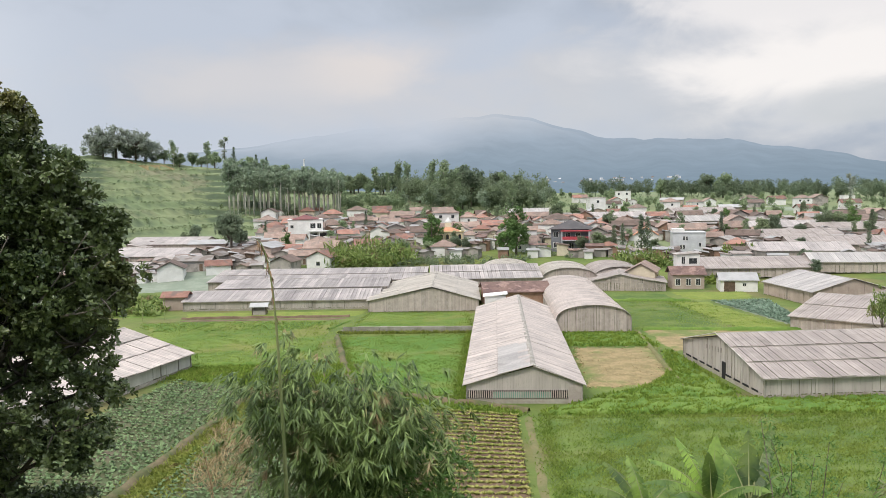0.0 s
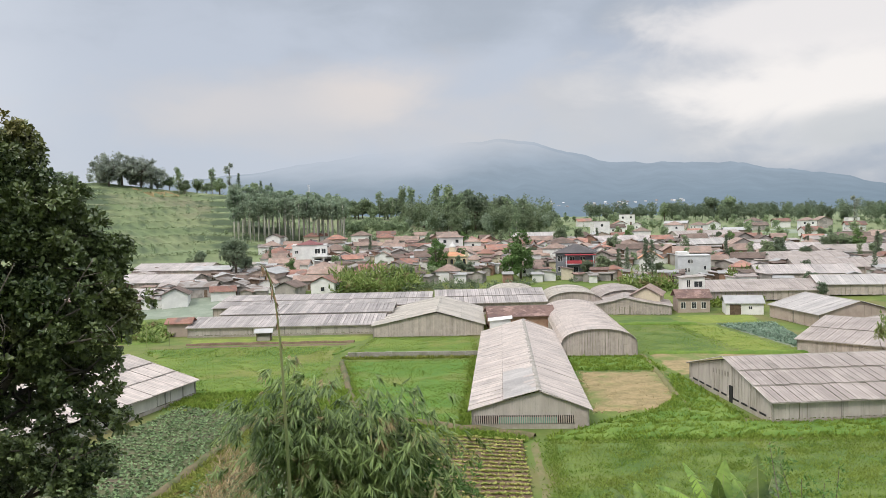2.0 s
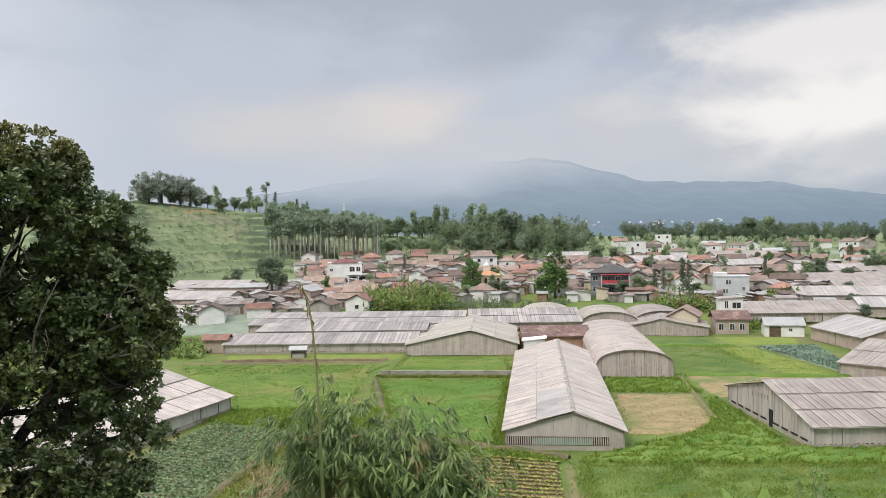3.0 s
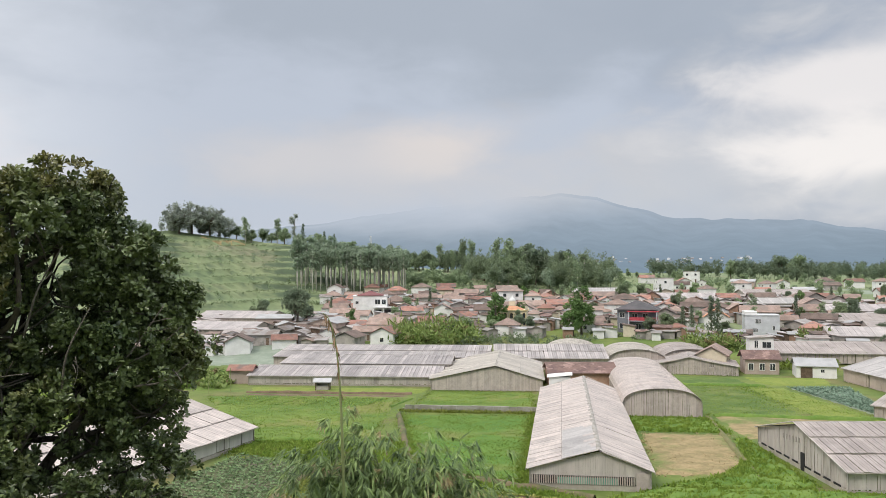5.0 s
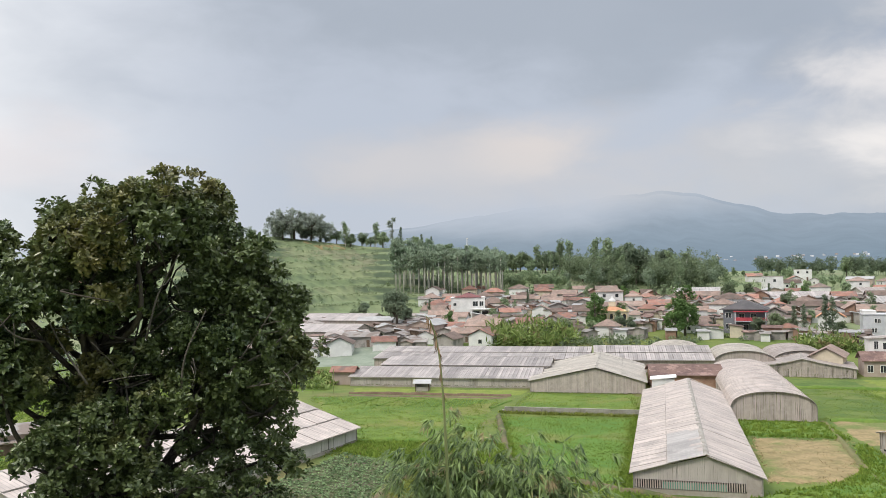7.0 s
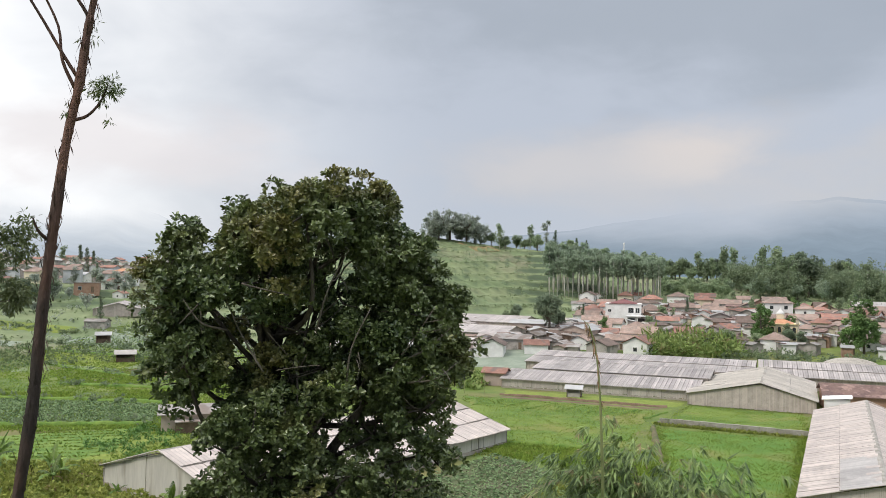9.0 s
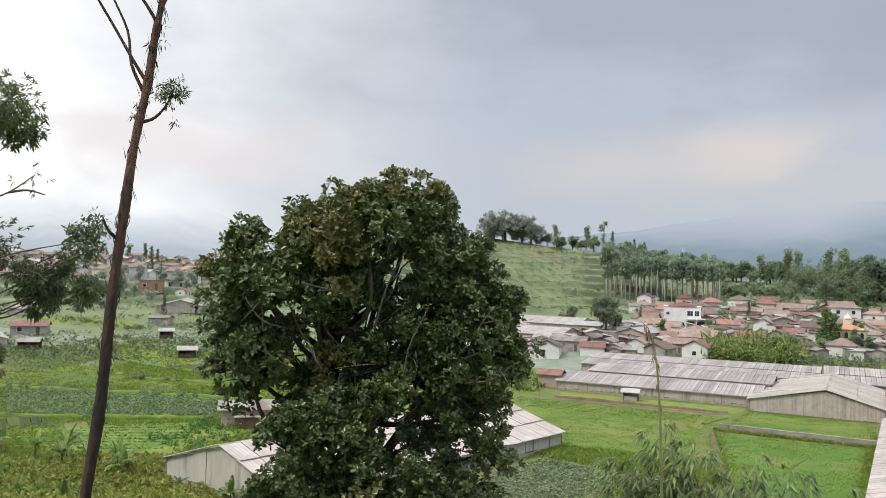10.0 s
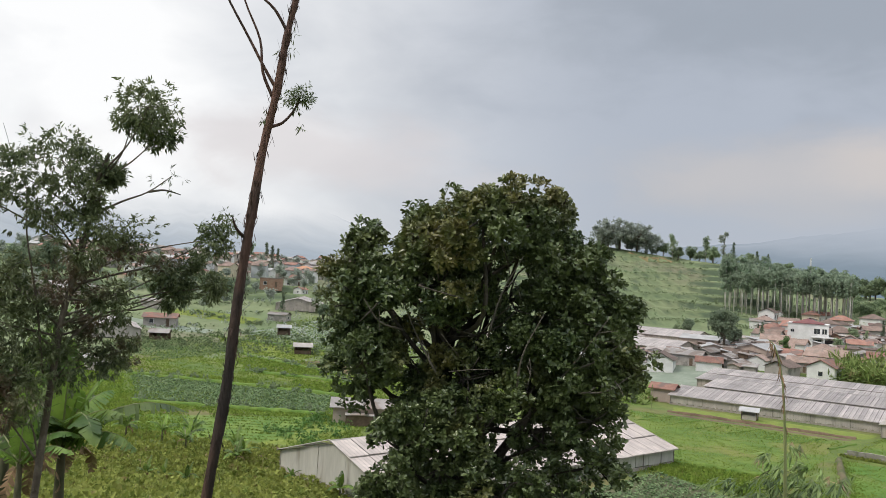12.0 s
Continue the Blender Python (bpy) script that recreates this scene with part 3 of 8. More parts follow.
# mountain surface: gives its own light, haze painted in as blue paling with height
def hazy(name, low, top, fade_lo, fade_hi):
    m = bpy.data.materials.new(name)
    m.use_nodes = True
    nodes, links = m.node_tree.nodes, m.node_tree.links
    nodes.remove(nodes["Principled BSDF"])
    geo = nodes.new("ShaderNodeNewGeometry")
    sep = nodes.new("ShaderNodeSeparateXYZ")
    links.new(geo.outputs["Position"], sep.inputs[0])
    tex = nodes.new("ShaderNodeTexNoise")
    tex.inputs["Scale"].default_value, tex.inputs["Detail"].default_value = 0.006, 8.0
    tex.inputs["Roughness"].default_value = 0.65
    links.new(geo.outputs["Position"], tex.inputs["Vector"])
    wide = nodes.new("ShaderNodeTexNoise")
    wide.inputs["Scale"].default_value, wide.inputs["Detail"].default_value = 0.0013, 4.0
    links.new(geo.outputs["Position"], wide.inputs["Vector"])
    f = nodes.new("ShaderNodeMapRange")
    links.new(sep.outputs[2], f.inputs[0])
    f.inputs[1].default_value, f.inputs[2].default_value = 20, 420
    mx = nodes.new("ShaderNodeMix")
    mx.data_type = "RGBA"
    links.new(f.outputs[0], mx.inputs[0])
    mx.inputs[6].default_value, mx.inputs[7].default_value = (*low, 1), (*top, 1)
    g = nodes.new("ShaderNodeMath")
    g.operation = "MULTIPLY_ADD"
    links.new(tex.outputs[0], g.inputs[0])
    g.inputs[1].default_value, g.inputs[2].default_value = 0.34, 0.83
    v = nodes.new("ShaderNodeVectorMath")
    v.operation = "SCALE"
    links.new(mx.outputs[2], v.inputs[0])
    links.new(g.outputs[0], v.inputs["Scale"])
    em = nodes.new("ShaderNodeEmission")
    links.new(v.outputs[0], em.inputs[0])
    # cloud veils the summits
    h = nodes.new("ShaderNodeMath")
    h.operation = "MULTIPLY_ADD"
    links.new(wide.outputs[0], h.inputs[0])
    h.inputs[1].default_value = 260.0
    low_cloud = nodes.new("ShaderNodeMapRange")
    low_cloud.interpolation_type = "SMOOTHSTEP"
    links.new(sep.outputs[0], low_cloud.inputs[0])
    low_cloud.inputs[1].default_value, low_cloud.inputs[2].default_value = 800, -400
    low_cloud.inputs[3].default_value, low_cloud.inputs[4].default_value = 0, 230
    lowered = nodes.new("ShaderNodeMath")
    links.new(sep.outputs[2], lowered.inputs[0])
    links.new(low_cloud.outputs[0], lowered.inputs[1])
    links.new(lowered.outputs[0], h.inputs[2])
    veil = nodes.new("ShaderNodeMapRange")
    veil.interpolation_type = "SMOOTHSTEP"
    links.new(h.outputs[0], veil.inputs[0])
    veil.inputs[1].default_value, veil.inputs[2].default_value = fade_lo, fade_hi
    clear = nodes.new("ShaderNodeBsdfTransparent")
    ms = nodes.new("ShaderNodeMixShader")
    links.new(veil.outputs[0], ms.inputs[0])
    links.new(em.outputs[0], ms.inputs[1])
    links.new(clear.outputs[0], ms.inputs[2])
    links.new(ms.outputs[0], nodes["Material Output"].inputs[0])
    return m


MOUNT = [(1500, -0.35), (1900, 0.02), (2400, 0.10), (2900, 0.24), (3400, 0.45), (3900, 0.75), (4300, 1.0), (4600, 0.96)]


def mountain_z(a, r):
    e = float(np.interp(a, *zip(*RIDGE))) + 0.16 * noise.fractal((a * 0.55, 0.2, 0), 1.0, 2.0, 5)
    k = float(np.interp(r, *zip(*MOUNT)))
    crease = 0.10 * noise.fractal((a * 0.35, r * 0.002, 1.3), 1.0, 2.0, 5) * (1 if 1900 < r < 4300 else 0)
    return 21 + r * math.tan(radians(e * min(1.0, max(k + crease, -0.3)))) if k > 0 else 15


def build_mountain(name, az, material, label):
    steps = MOUNT
    verts, faces = [], []
    for r, k in steps:
        for a in az:
            verts.append((*polar(a, r), mountain_z(a, r)))
    n = len(az)
    for i in range(len(steps) - 1):
        for j in range(n - 1):
            p = i * n + j
            faces.append((p, p + 1, p + n + 1, p + n))
    ob = link_mesh(name, verts, faces, material, smooth=True)
    tagged(ob, label, "mountain", kind="structure")


build_mountain("backdrop_mountains", np.concatenate([np.arange(-29, 45, 0.25), np.arange(45, 181, 3.0)]), hazy("glowing_haze_blue", (0.215, 0.290, 0.362), (0.385, 0.45, 0.535), 430, 760), "hazy blue volcano slopes with the summit in cloud")
build_mountain("backdrop_mountains_west", np.concatenate([np.arange(-180, -75, 3.0), np.arange(-75, -28.9, 0.25)]), hazy("glowing_haze_pale", (0.44, 0.51, 0.59), (0.56, 0.62, 0.70), 400, 720), "pale hazy mountain beyond the valley, half in cloud")


# ---------------------------------------------------------------- fields
def field(name, corners, material, label, lift=0.06, lumps=0.08, cell=1.2, category="field"):
    """A patch of ground on four corners (near left, near right, far right, far left), gently uneven, with its own raised edge."""
    a, b, c, d = [np.array(p, float) for p in corners]
    nu = max(2, int(max(np.linalg.norm(b - a), np.linalg.norm(c - d)) / cell))
    nv = max(2, int(max(np.linalg.norm(d - a), np.linalg.norm(c - b)) / cell))
    u, v = np.meshgrid(np.linspace(0, 1, nu + 1), np.linspace(0, 1, nv + 1))
    p = ((1 - u) * (1 - v))[..., None] * a + (u * (1 - v))[..., None] * b + (u * v)[..., None] * c + ((1 - u) * v)[..., None] * d
    rng = np.random.RandomState(len(name) + int(abs(a[0] * 7 + a[1] * 3)))
    z = ground_z(p[..., 0], p[..., 1]) + lift + lumps * rng.rand(*u.shape)
    edge = (u == 0) | (u == 1) | (v == 0) | (v == 1)
    narrow = min(np.linalg.norm(b - a), np.linalg.norm(d - a))
    wob = (rng.rand(*u.shape, 2) - 0.5) * min(1.5, 0.14 * narrow) * edge[..., None]
    p = p + wob
    z = np.where(edge, z - lift - lumps - 0.05, z)
    verts = np.concatenate([p, z[..., None]], -1).reshape(-1, 3)
    w = nu + 1
    faces = [(j * w + i, j * w + i + 1, (j + 1) * w + i + 1, (j + 1) * w + i) for j in range(nv) for i in range(nu)]
    return tagged(link_mesh(name, verts, faces, material, smooth=True), label, category, kind="structure")


def inside_quad(corners, n, rng):
    a, b, c, d = [np.array(p, float) for p in corners]
    u, v = rng.rand(n, 1), rng.rand(n, 1)
    return (1 - u) * (1 - v) * a + u * (1 - v) * b + u * v * c + (1 - u) * v * d


def tufts(name, spots, material, label, height, spread, per=5, category="grass", seed=0, lean=0.5, wide=0.12, kind="stuff", zoff=0.0):
    """Clumps of blades or leaves at the spots, one mesh."""
    rng = np.random.RandomState(seed)
    n = len(spots) * per
    xy = np.repeat(np.asarray(spots, float)[:, :2], per, 0) + rng.normal(0, spread, (n, 2))
    z = ground_z(xy[:, 0], xy[:, 1]) + zoff
    h = height * (0.6 + 0.8 * rng.rand(n))
    along = np.stack([rng.normal(0, lean, n), rng.normal(0, lean, n), np.ones(n)], 1)
    normal = np.stack([rng.normal(0, 1, n), rng.normal(0, 1, n), np.full(n, 0.3)], 1)
    sets = [leaf_arrays(np.stack([xy[:, 0], xy[:, 1], z], 1), along, normal, h, h * wide * (0.7 + 0.6 * rng.rand(n)))]
    return tagged(leaf_mesh(name, sets, material), label, category, kind=kind)


def crop_rows(name, corners, rows, material, label, leaf=0.22, step=0.32, per=5, seed=0, category="crop", flat=0.9, soil=True):
    """Rows of leafy plants from side to side of a bed, on low ridges of soil."""
    a, b, c, d = [np.array(p, float) for p in corners]
    rng = np.random.RandomState(seed)
    spots = []
    bm = bmesh.new()
    for i in range(rows):
        v = (i + 0.5) / rows
        p, q = a + (d - a) * v, b + (c - b) * v
        n = max(2, int(np.linalg.norm(q - p) / step))
        k = (np.arange(n) + 0.5 + 0.25 * rng.normal(size=n)) / n
        keep = rng.rand(n) > 0.05
        spots.append((p + (q - p) * k[:, None] + rng.normal(0, 0.05, (n, 2)))[keep])
        if soil:
            dv = (d - a) / rows * 0.36
            z = gz(*p) + 0.06
            e = [(p - dv, 0), (p - dv * 0.4, 0.14), (p + dv * 0.4, 0.14), (p + dv, 0)]
            f = [(q - dv, 0), (q - dv * 0.4, 0.14), (q + dv * 0.4, 0.14), (q + dv, 0)]
            va, vb = [bm.verts.new((*s, z + h)) for s, h in e], [bm.verts.new((*s, z + h)) for s, h in f]
            for j in range(3):
                bm.faces.new((va[j], vb[j], vb[j + 1], va[j + 1]))
    if soil:
        tagged(part(name + "_ridges", bm, M["soil"], None), "low ridges of brown soil between crop rows", "soil", kind="stuff")
    else:
        bm.free()
    spots = np.concatenate(spots)
    n = len(spots) * per
    base = np.repeat(spots, per, 0)
    z = ground_z(base[:, 0], base[:, 1]) + 0.16
    t = rng.rand(n) * 2 * math.pi
    along = np.stack([np.cos(t), np.sin(t), (1 - flat) + 0.9 * rng.rand(n)], 1)
    normal = np.stack([rng.normal(0, 0.3, n), rng.normal(0, 0.3, n), np.ones(n)], 1)
    sets = [leaf_arrays(np.stack([base[:, 0], base[:, 1], z], 1), along, normal, leaf * (0.7 + 0.6 * rng.rand(n)), leaf * 0.7, 0.1)]
    return tagged(leaf_mesh(name, sets, material), label, category, kind="stuff")


field("field_rice", [(-10, 84), (1.2, 80), (3.9, 118), (-16, 118.5)], M["rice"], "smooth bright green field of young rice", lumps=0.04)
field("field_behind_wall", [(-15.8, 121.4), (4.4, 120.6), (5, 141), (-13.5, 141.5)], M["meadow"], "green plot behind the low field wall")
field("field_west", [(-33, 98), (-17, 99), (-18, 133), (-52, 134)], M["meadow"], "wide green meadow of low crop beds")
field("field_lime_strip", [(-46, 138.5), (-14.5, 138), (-13.5, 145), (-48, 145.4)], M["limefield"], "yellow-green strip of lettuce beside the greenhouse")
field("field_soil_strip", [(-46, 134.5), (-17, 134), (-16, 137), (-46, 137.5)], M["soil"], "bare brown soil strip between green plots")
field("field_maize", [(-62, 140), (-51, 140), (-52, 168), (-66, 168)], M["meadow"], "green maize plot by the long greenhouse")
field("field_net", [(-82, 176), (-52, 176), (-56, 205), (-90, 205)], M["net"], "pale blue-green plot under fine netting")
field("field_cabbage_west", [(-40, 50), (-23.5, 50), (-20.5, 86), (-31.5, 92)], M["plot"], "dark green cabbage plot below the slope")
field("field_cabbage_east", [(-22, 50), (-9, 50), (-10, 84), (-19.5, 86)], M["plot"], "weedy cabbage plot beside the irrigation bund")
field("field_garden", [(-9, 48), (5.8, 48), (7.0, 74.5), (-3, 78)], M["soil"], "brown soil bed of planted rows")
field("path_earth", [(5.9, 48), (7.1, 48), (8.4, 74), (7.2, 74.5)], M["path"], "narrow trodden earth path between plots")
field("field_lawn", [(7.3, 46), (52, 46), (60, 72), (8.6, 73.5)], M["lawn"], "broad field of tall soft green grass", lumps=0.16)
field("field_weed_strip", [(8.7, 73.8), (60, 72.4), (62, 78), (14.5, 79)], M["weeds"], "strip of rank green weeds along the greenhouses", lumps=0.45, cell=0.7)
field("field_weed_patch", [(14.6, 79.3), (30.2, 79.3), (29.4, 104), (25.6, 84)], M["weeds"], "rank green weeds beside the greenhouse wall", lumps=0.4, cell=0.7)
field("field_dry", [(14.8, 83.8), (25.2, 84.4), (28.6, 106), (17, 107)], M["dryfield"], "dry yellowish harvested field with green tufts", lumps=0.12)
field("field_weed_back", [(17, 107.4), (28.6, 106.6), (28.5, 117), (17, 117.5)], M["weeds"], "green weeds before the arched greenhouse", lumps=0.3, cell=0.8)
field("field_dry_back", [(29.5, 103), (58, 100), (60, 113), (29.8, 121)], M["dryfield"], "dry straw-coloured field edge")
field("field_green_back", [(29, 121.5), (44, 118), (42, 150), (30, 152)], M["lawn"], "mown olive green plots behind the greenhouses")
field("field_seedling_back", [(44.6, 117.6), (53.2, 115.5), (50, 148.5), (42.6, 150)], M["limefield"], "yellow-green plot of seedlings beside the cabbages")
field("field_olive_back", [(30, 152.6), (46, 150.6), (45, 163), (32, 166)], M["lawn"], "olive green plot by the village edge")
field("field_lime_back", [(48, 151), (60, 152), (63, 163), (46, 164)], M["limefield"], "bright lime green seedling plot")
field("field_cabbage_back", [(53.5, 120), (57.5, 126), (62, 150), (50, 149)], M["net"], "soil of a cabbage plot")
field("field_valley_soil", [(-131, 132), (-110, 124), (-108, 133), (-130, 141)], M["soil"], "freshly tilled dark brown plot in the valley")
field("field_valley_cabbage", [(-105, 73), (-80, 88), (-91, 102), (-130, 89)], M["plot"], "grey-green cabbage field on the valley floor")
field("field_valley_rows", [(-84, 60.5), (-69.5, 69.5), (-79.5, 86), (-96, 67.5)], M["weeds"], "lime green vegetable beds in close rows")
field("field_valley_lime", [(-72, 66), (-64.5, 73), (-72, 86), (-78.5, 83.5)], M["limefield"], "lime green lettuce plot beside the long shed")
field("field_valley_dry", [(-142, 104), (-118, 100.5), (-124, 110), (-146, 113)], M["lawn"], "olive fallow patch on the valley floor")
field("field_valley_grass", [(-131, 90.5), (-92, 103.5), (-98, 116), (-118, 99.5)], M["valley_green"], "bright grass plot on the valley floor")
field("field_valley_mid", [(-124, 111), (-98, 117), (-109, 123), (-150, 130)], M["valley_green"], "bright green grass plots across the valley")
field("field_valley_far", [(-150, 131), (-132, 134), (-136, 150), (-172, 142)], M["limefield"], "lime green paddies on the valley floor")
field("field_valley_west", [(-176, 110), (-146, 104), (-150, 129), (-172, 140)], M["valley_green"], "green paddies before the far slope")
field("field_valley_back", [(-176, 152), (-126, 158), (-130, 186), (-176, 196)], M["net"], "grey-green vegetable terraces at the valley edge")
field("field_valley_slope", [(-205, 150), (-180, 166), (-186, 172), (-214, 158)], M["limefield"], "lime strip on the lower terraces")
field("field_valley_slope_a", [(-196, 128), (-176, 142), (-180, 150), (-206, 136)], M["net"], "grey-green terrace of vegetables")
field("field_valley_slope_b", [(-176, 168), (-152, 186), (-156, 193), (-184, 176)], M["valley_green"], "dark green terrace of vegetables")
field("field_plain_a", [polar(18.6, 342), polar(22.6, 342), polar(22.4, 372), polar(18.8, 372)], M["plastic"], "pale mulch sheets over terraced beds")
field("field_plain_b", [polar(19.0, 376), polar(24.6, 376), polar(24.2, 402), polar(19.4, 402)], M["net"], "pale green netted beds on the plain")
field("field_plain_c", [polar(8.6, 352), polar(12.6, 352), polar(12.4, 372), polar(8.8, 372)], M["plastic"], "pale mulch sheets behind the houses")
field("field_plain_d", [polar(-6.0, 402), polar(-3.0, 402), polar(-3.0, 413), polar(-6.0, 413)], M["plastic"], "pale strip of mulch sheets in the wood")
field("field_hilltop", [polar(-21.6, 415), polar(-18.6, 415), polar(-18.6, 425), polar(-21.6, 425)], M["dryfield"], "bare tan patch near the hilltop")
field("field_soil_bed", [(-68.6, 62.4), (-62.4, 60.4), (-63.2, 64.5), (-69.6, 68.4)], M["soil"], "brown tilled bed beside the long shed")

crop_rows("garden_crop", [(-8.5, 48.3), (5.5, 48.3), (6.7, 74), (-3, 77.3)], 25, M["crop_yellow"], "rows of yellow-green vegetables on brown ridges", leaf=0.30, step=0.17, per=8, seed=2)
crop_rows("cabbage_rows_west", [(-39, 51), (-23.8, 51), (-21, 85), (-31, 91)], 46, M["cabbage"], "cabbages in rows, blue-green", leaf=0.34, step=0.42, seed=3, soil=False)
crop_rows("cabbage_rows_east", [(-21.5, 51), (-9.5, 51), (-10.4, 83), (-19.2, 85)], 44, M["cabbage"], "cabbages among weeds in rows", leaf=0.32, step=0.5, seed=4, soil=False)
crop_rows("cabbage_rows_back", [(53.6, 121), (57.3, 127), (61.5, 149.5), (50.4, 148.6)], 40, M["cabbage_blue"], "blue-green cabbages in a plot by the greenhouses", leaf=0.4, step=0.42, seed=5, soil=False)
crop_rows("cabbage_rows_valley", [(-105, 74), (-81, 88.5), (-91.5, 101), (-128, 89)], 32, M["cabbage"], "grey-green cabbages in rows on the valley floor", leaf=0.36, step=0.6, seed=6, soil=False)
crop_rows("maize_rows", [(-61, 141), (-51.6, 141), (-52.5, 167), (-65, 167)], 18, M["corn"], "rows of yellowing maize plants", leaf=1.1, step=0.9, per=6, seed=8, flat=0.3, soil=False)
crop_rows("bed_rows_west", [(-45, 124), (-19.3, 124), (-19.5, 132), (-49, 133)], 12, M["crop_green"], "low green crop in beds on the meadow", leaf=0.22, step=0.6, seed=9, soil=False)


def bund(name, a, b, width, height, label, material, seed=1):
    """A low earth bank from a to b."""
    a, b = Vector(a), Vector(b)
    n = max(4, int((b - a).length / 1.2))
    side = (b - a).normalized().orthogonal()
    rng = np.random.RandomState(seed)
    verts, faces = [], []
    for i in range(n + 1):
        p = a + (b - a) * i / n + side * rng.normal(0, 0.09)
        z = gz(*p)
        w, h = width * (0.8 + 0.4 * rng.rand()), height * (0.7 + 0.6 * rng.rand())
        for s, k in ((-1, -0.1), (-0.5, 0.75), (0.1, 1.0), (0.55, 0.7), (1, -0.1)):
            q = p + side * s * w * 0.5
            verts.append((q.x, q.y, z + k * h))
    for i in range(n):
        for j in range(4):
            faces.append((i * 5 + j, i * 5 + j + 1, i * 5 + j + 6, i * 5 + j + 5))
    return tagged(link_mesh(name, verts, faces, material, smooth=True), label, "bank", kind="structure")


bund("bund_cabbage", (-24.5, 46), (-20.4, 87), 1.2, 0.45, "irrigation bank of bare earth and grass between cabbage plots", M["bund"])
bund("bund_dry", (25.4, 83.5), (28.9, 118), 0.9, 0.35, "pale earth bank beside the dry field", M["path"])
bund("bund_garden", (-9, 84), (8, 75.2), 1.1, 0.5, "overgrown bank at the head of the planted rows", M["bund"])
bund("bund_rice", (-16.3, 119), (-10, 84), 1.0, 0.35, "grassy bank along the rice plot", M["bund"])
bund("bund_soil", (-46, 137.8), (-16.5, 137.4), 0.8, 0.4, "dark earth bank between plots", M["soil"])
for i_ in range(7):
    bund("bund_bed", (-46 + i_ * 4.6, 124.5), (-43.5 + i_ * 4.6, 132.5), 0.35, 0.25, "dark furrow bank between meadow beds", M["weeds"], seed=20 + i_)
for i_, (a_, b_) in enumerate((((-131, 90), (-91, 102.7)), ((-105, 72.4), (-80, 87.4)), ((-124, 110.4), (-97.5, 116.6)), ((-150, 130.4), (-109, 123.6)), ((-172, 141), (-131, 151)), ((30, 119), (54, 117)), ((30, 152), (47, 150)), ((-17, 99), (-33, 97.5)))):
    bund("bund_plot", a_, b_, 1.0, 0.5, "grassy bank between plots on the valley floor", M["weeds"], seed=40 + i_)

rng_ = np.random.RandomState(5)
spots_ = np.concatenate([inside_quad([(8.7, 73.8), (60, 72.4), (62, 78), (14.5, 79)], 1500, rng_), inside_quad([(14.6, 79.3), (30.2, 79.3), (29.4, 104), (25.6, 84)], 1100, rng_),
                         inside_quad([(17, 107.4), (28.6, 106.6), (28.5, 117), (17, 117.5)], 500, rng_), inside_quad([(-3, 76), (8, 73.6), (1.5, 80), (-9, 84)], 260, rng_),
                         inside_quad([(-15, 84), (-9, 82), (-12, 98), (-17, 100)], 350, rng_), inside_quad([(1.2, 80), (2.2, 80), (5.8, 132), (4.0, 120)], 300, rng_),
                         inside_quad([(-33, 92), (-20, 87), (-17, 99), (-32, 99)], 500, rng_)])
tufts("weed_tufts", spots_, M["weeds_leaf"], "rank green weeds and grass tufts along the plots", 0.46, 0.34, 13, seed=3, lean=0.9, wide=0.34)
fr_ = np.concatenate([inside_quad([(-10, 83.5), (1.2, 79.6), (1.2, 81.5), (-10, 86)], 260, rng_), inside_quad([(-16.3, 118), (-10.3, 84), (-8.6, 84.5), (-15, 118)], 300, rng_), inside_quad([(0.2, 81), (1.6, 80), (4.3, 118), (3.2, 118)], 260, rng_), inside_quad([(-33, 98), (-17, 99), (-18, 133), (-52, 134)], 1500, rng_), inside_quad([(29, 119.5), (54, 117.5), (47, 150), (30, 152)], 900, rng_), inside_quad([(-10, 84), (1.2, 80), (3.9, 118), (-16, 118.5)], 1300, rng_), inside_quad([(-15.8, 121.4), (4.4, 120.6), (5, 141), (-13.5, 141.5)], 700, rng_)])
tufts("meadow_tufts", fr_, M["lawn_leaf"], "uneven grass tufts in the meadows", 0.24, 0.55, 12, seed=12, lean=0.9, wide=0.3)
spots_ = np.concatenate([inside_quad([(7.5, 46), (52, 46), (60, 72), (8.6, 73.5)], 12000, rng_)])
tufts("lawn_tufts", spots_, M["lawn_leaf"], "soft tall grass tufts in the green field", 0.30, 0.6, 11, seed=4, lean=0.9, wide=0.26)
spots_ = inside_quad([(14.8, 83.8), (25.2, 84.4), (28.6, 106), (17, 107)], 500, rng_)
tufts("dry_tufts", spots_, M["straw"], "dry straw tufts in the harvested field", 0.3, 0.3, 5, seed=6, lean=2.4, wide=0.25)
spots_ = np.concatenate([inside_quad([(-24.8, 46), (-23.8, 46), (-19.8, 87), (-20.8, 87)], 260, rng_), inside_quad([(-33, 89), (-30, 88), (-17, 99), (-33, 98)], 120, rng_)])
tufts("bund_tufts", spots_, M["brush_leaf"], "brownish grass on the field banks", 0.4, 0.2, 5, seed=7, lean=0.7, wide=0.25)


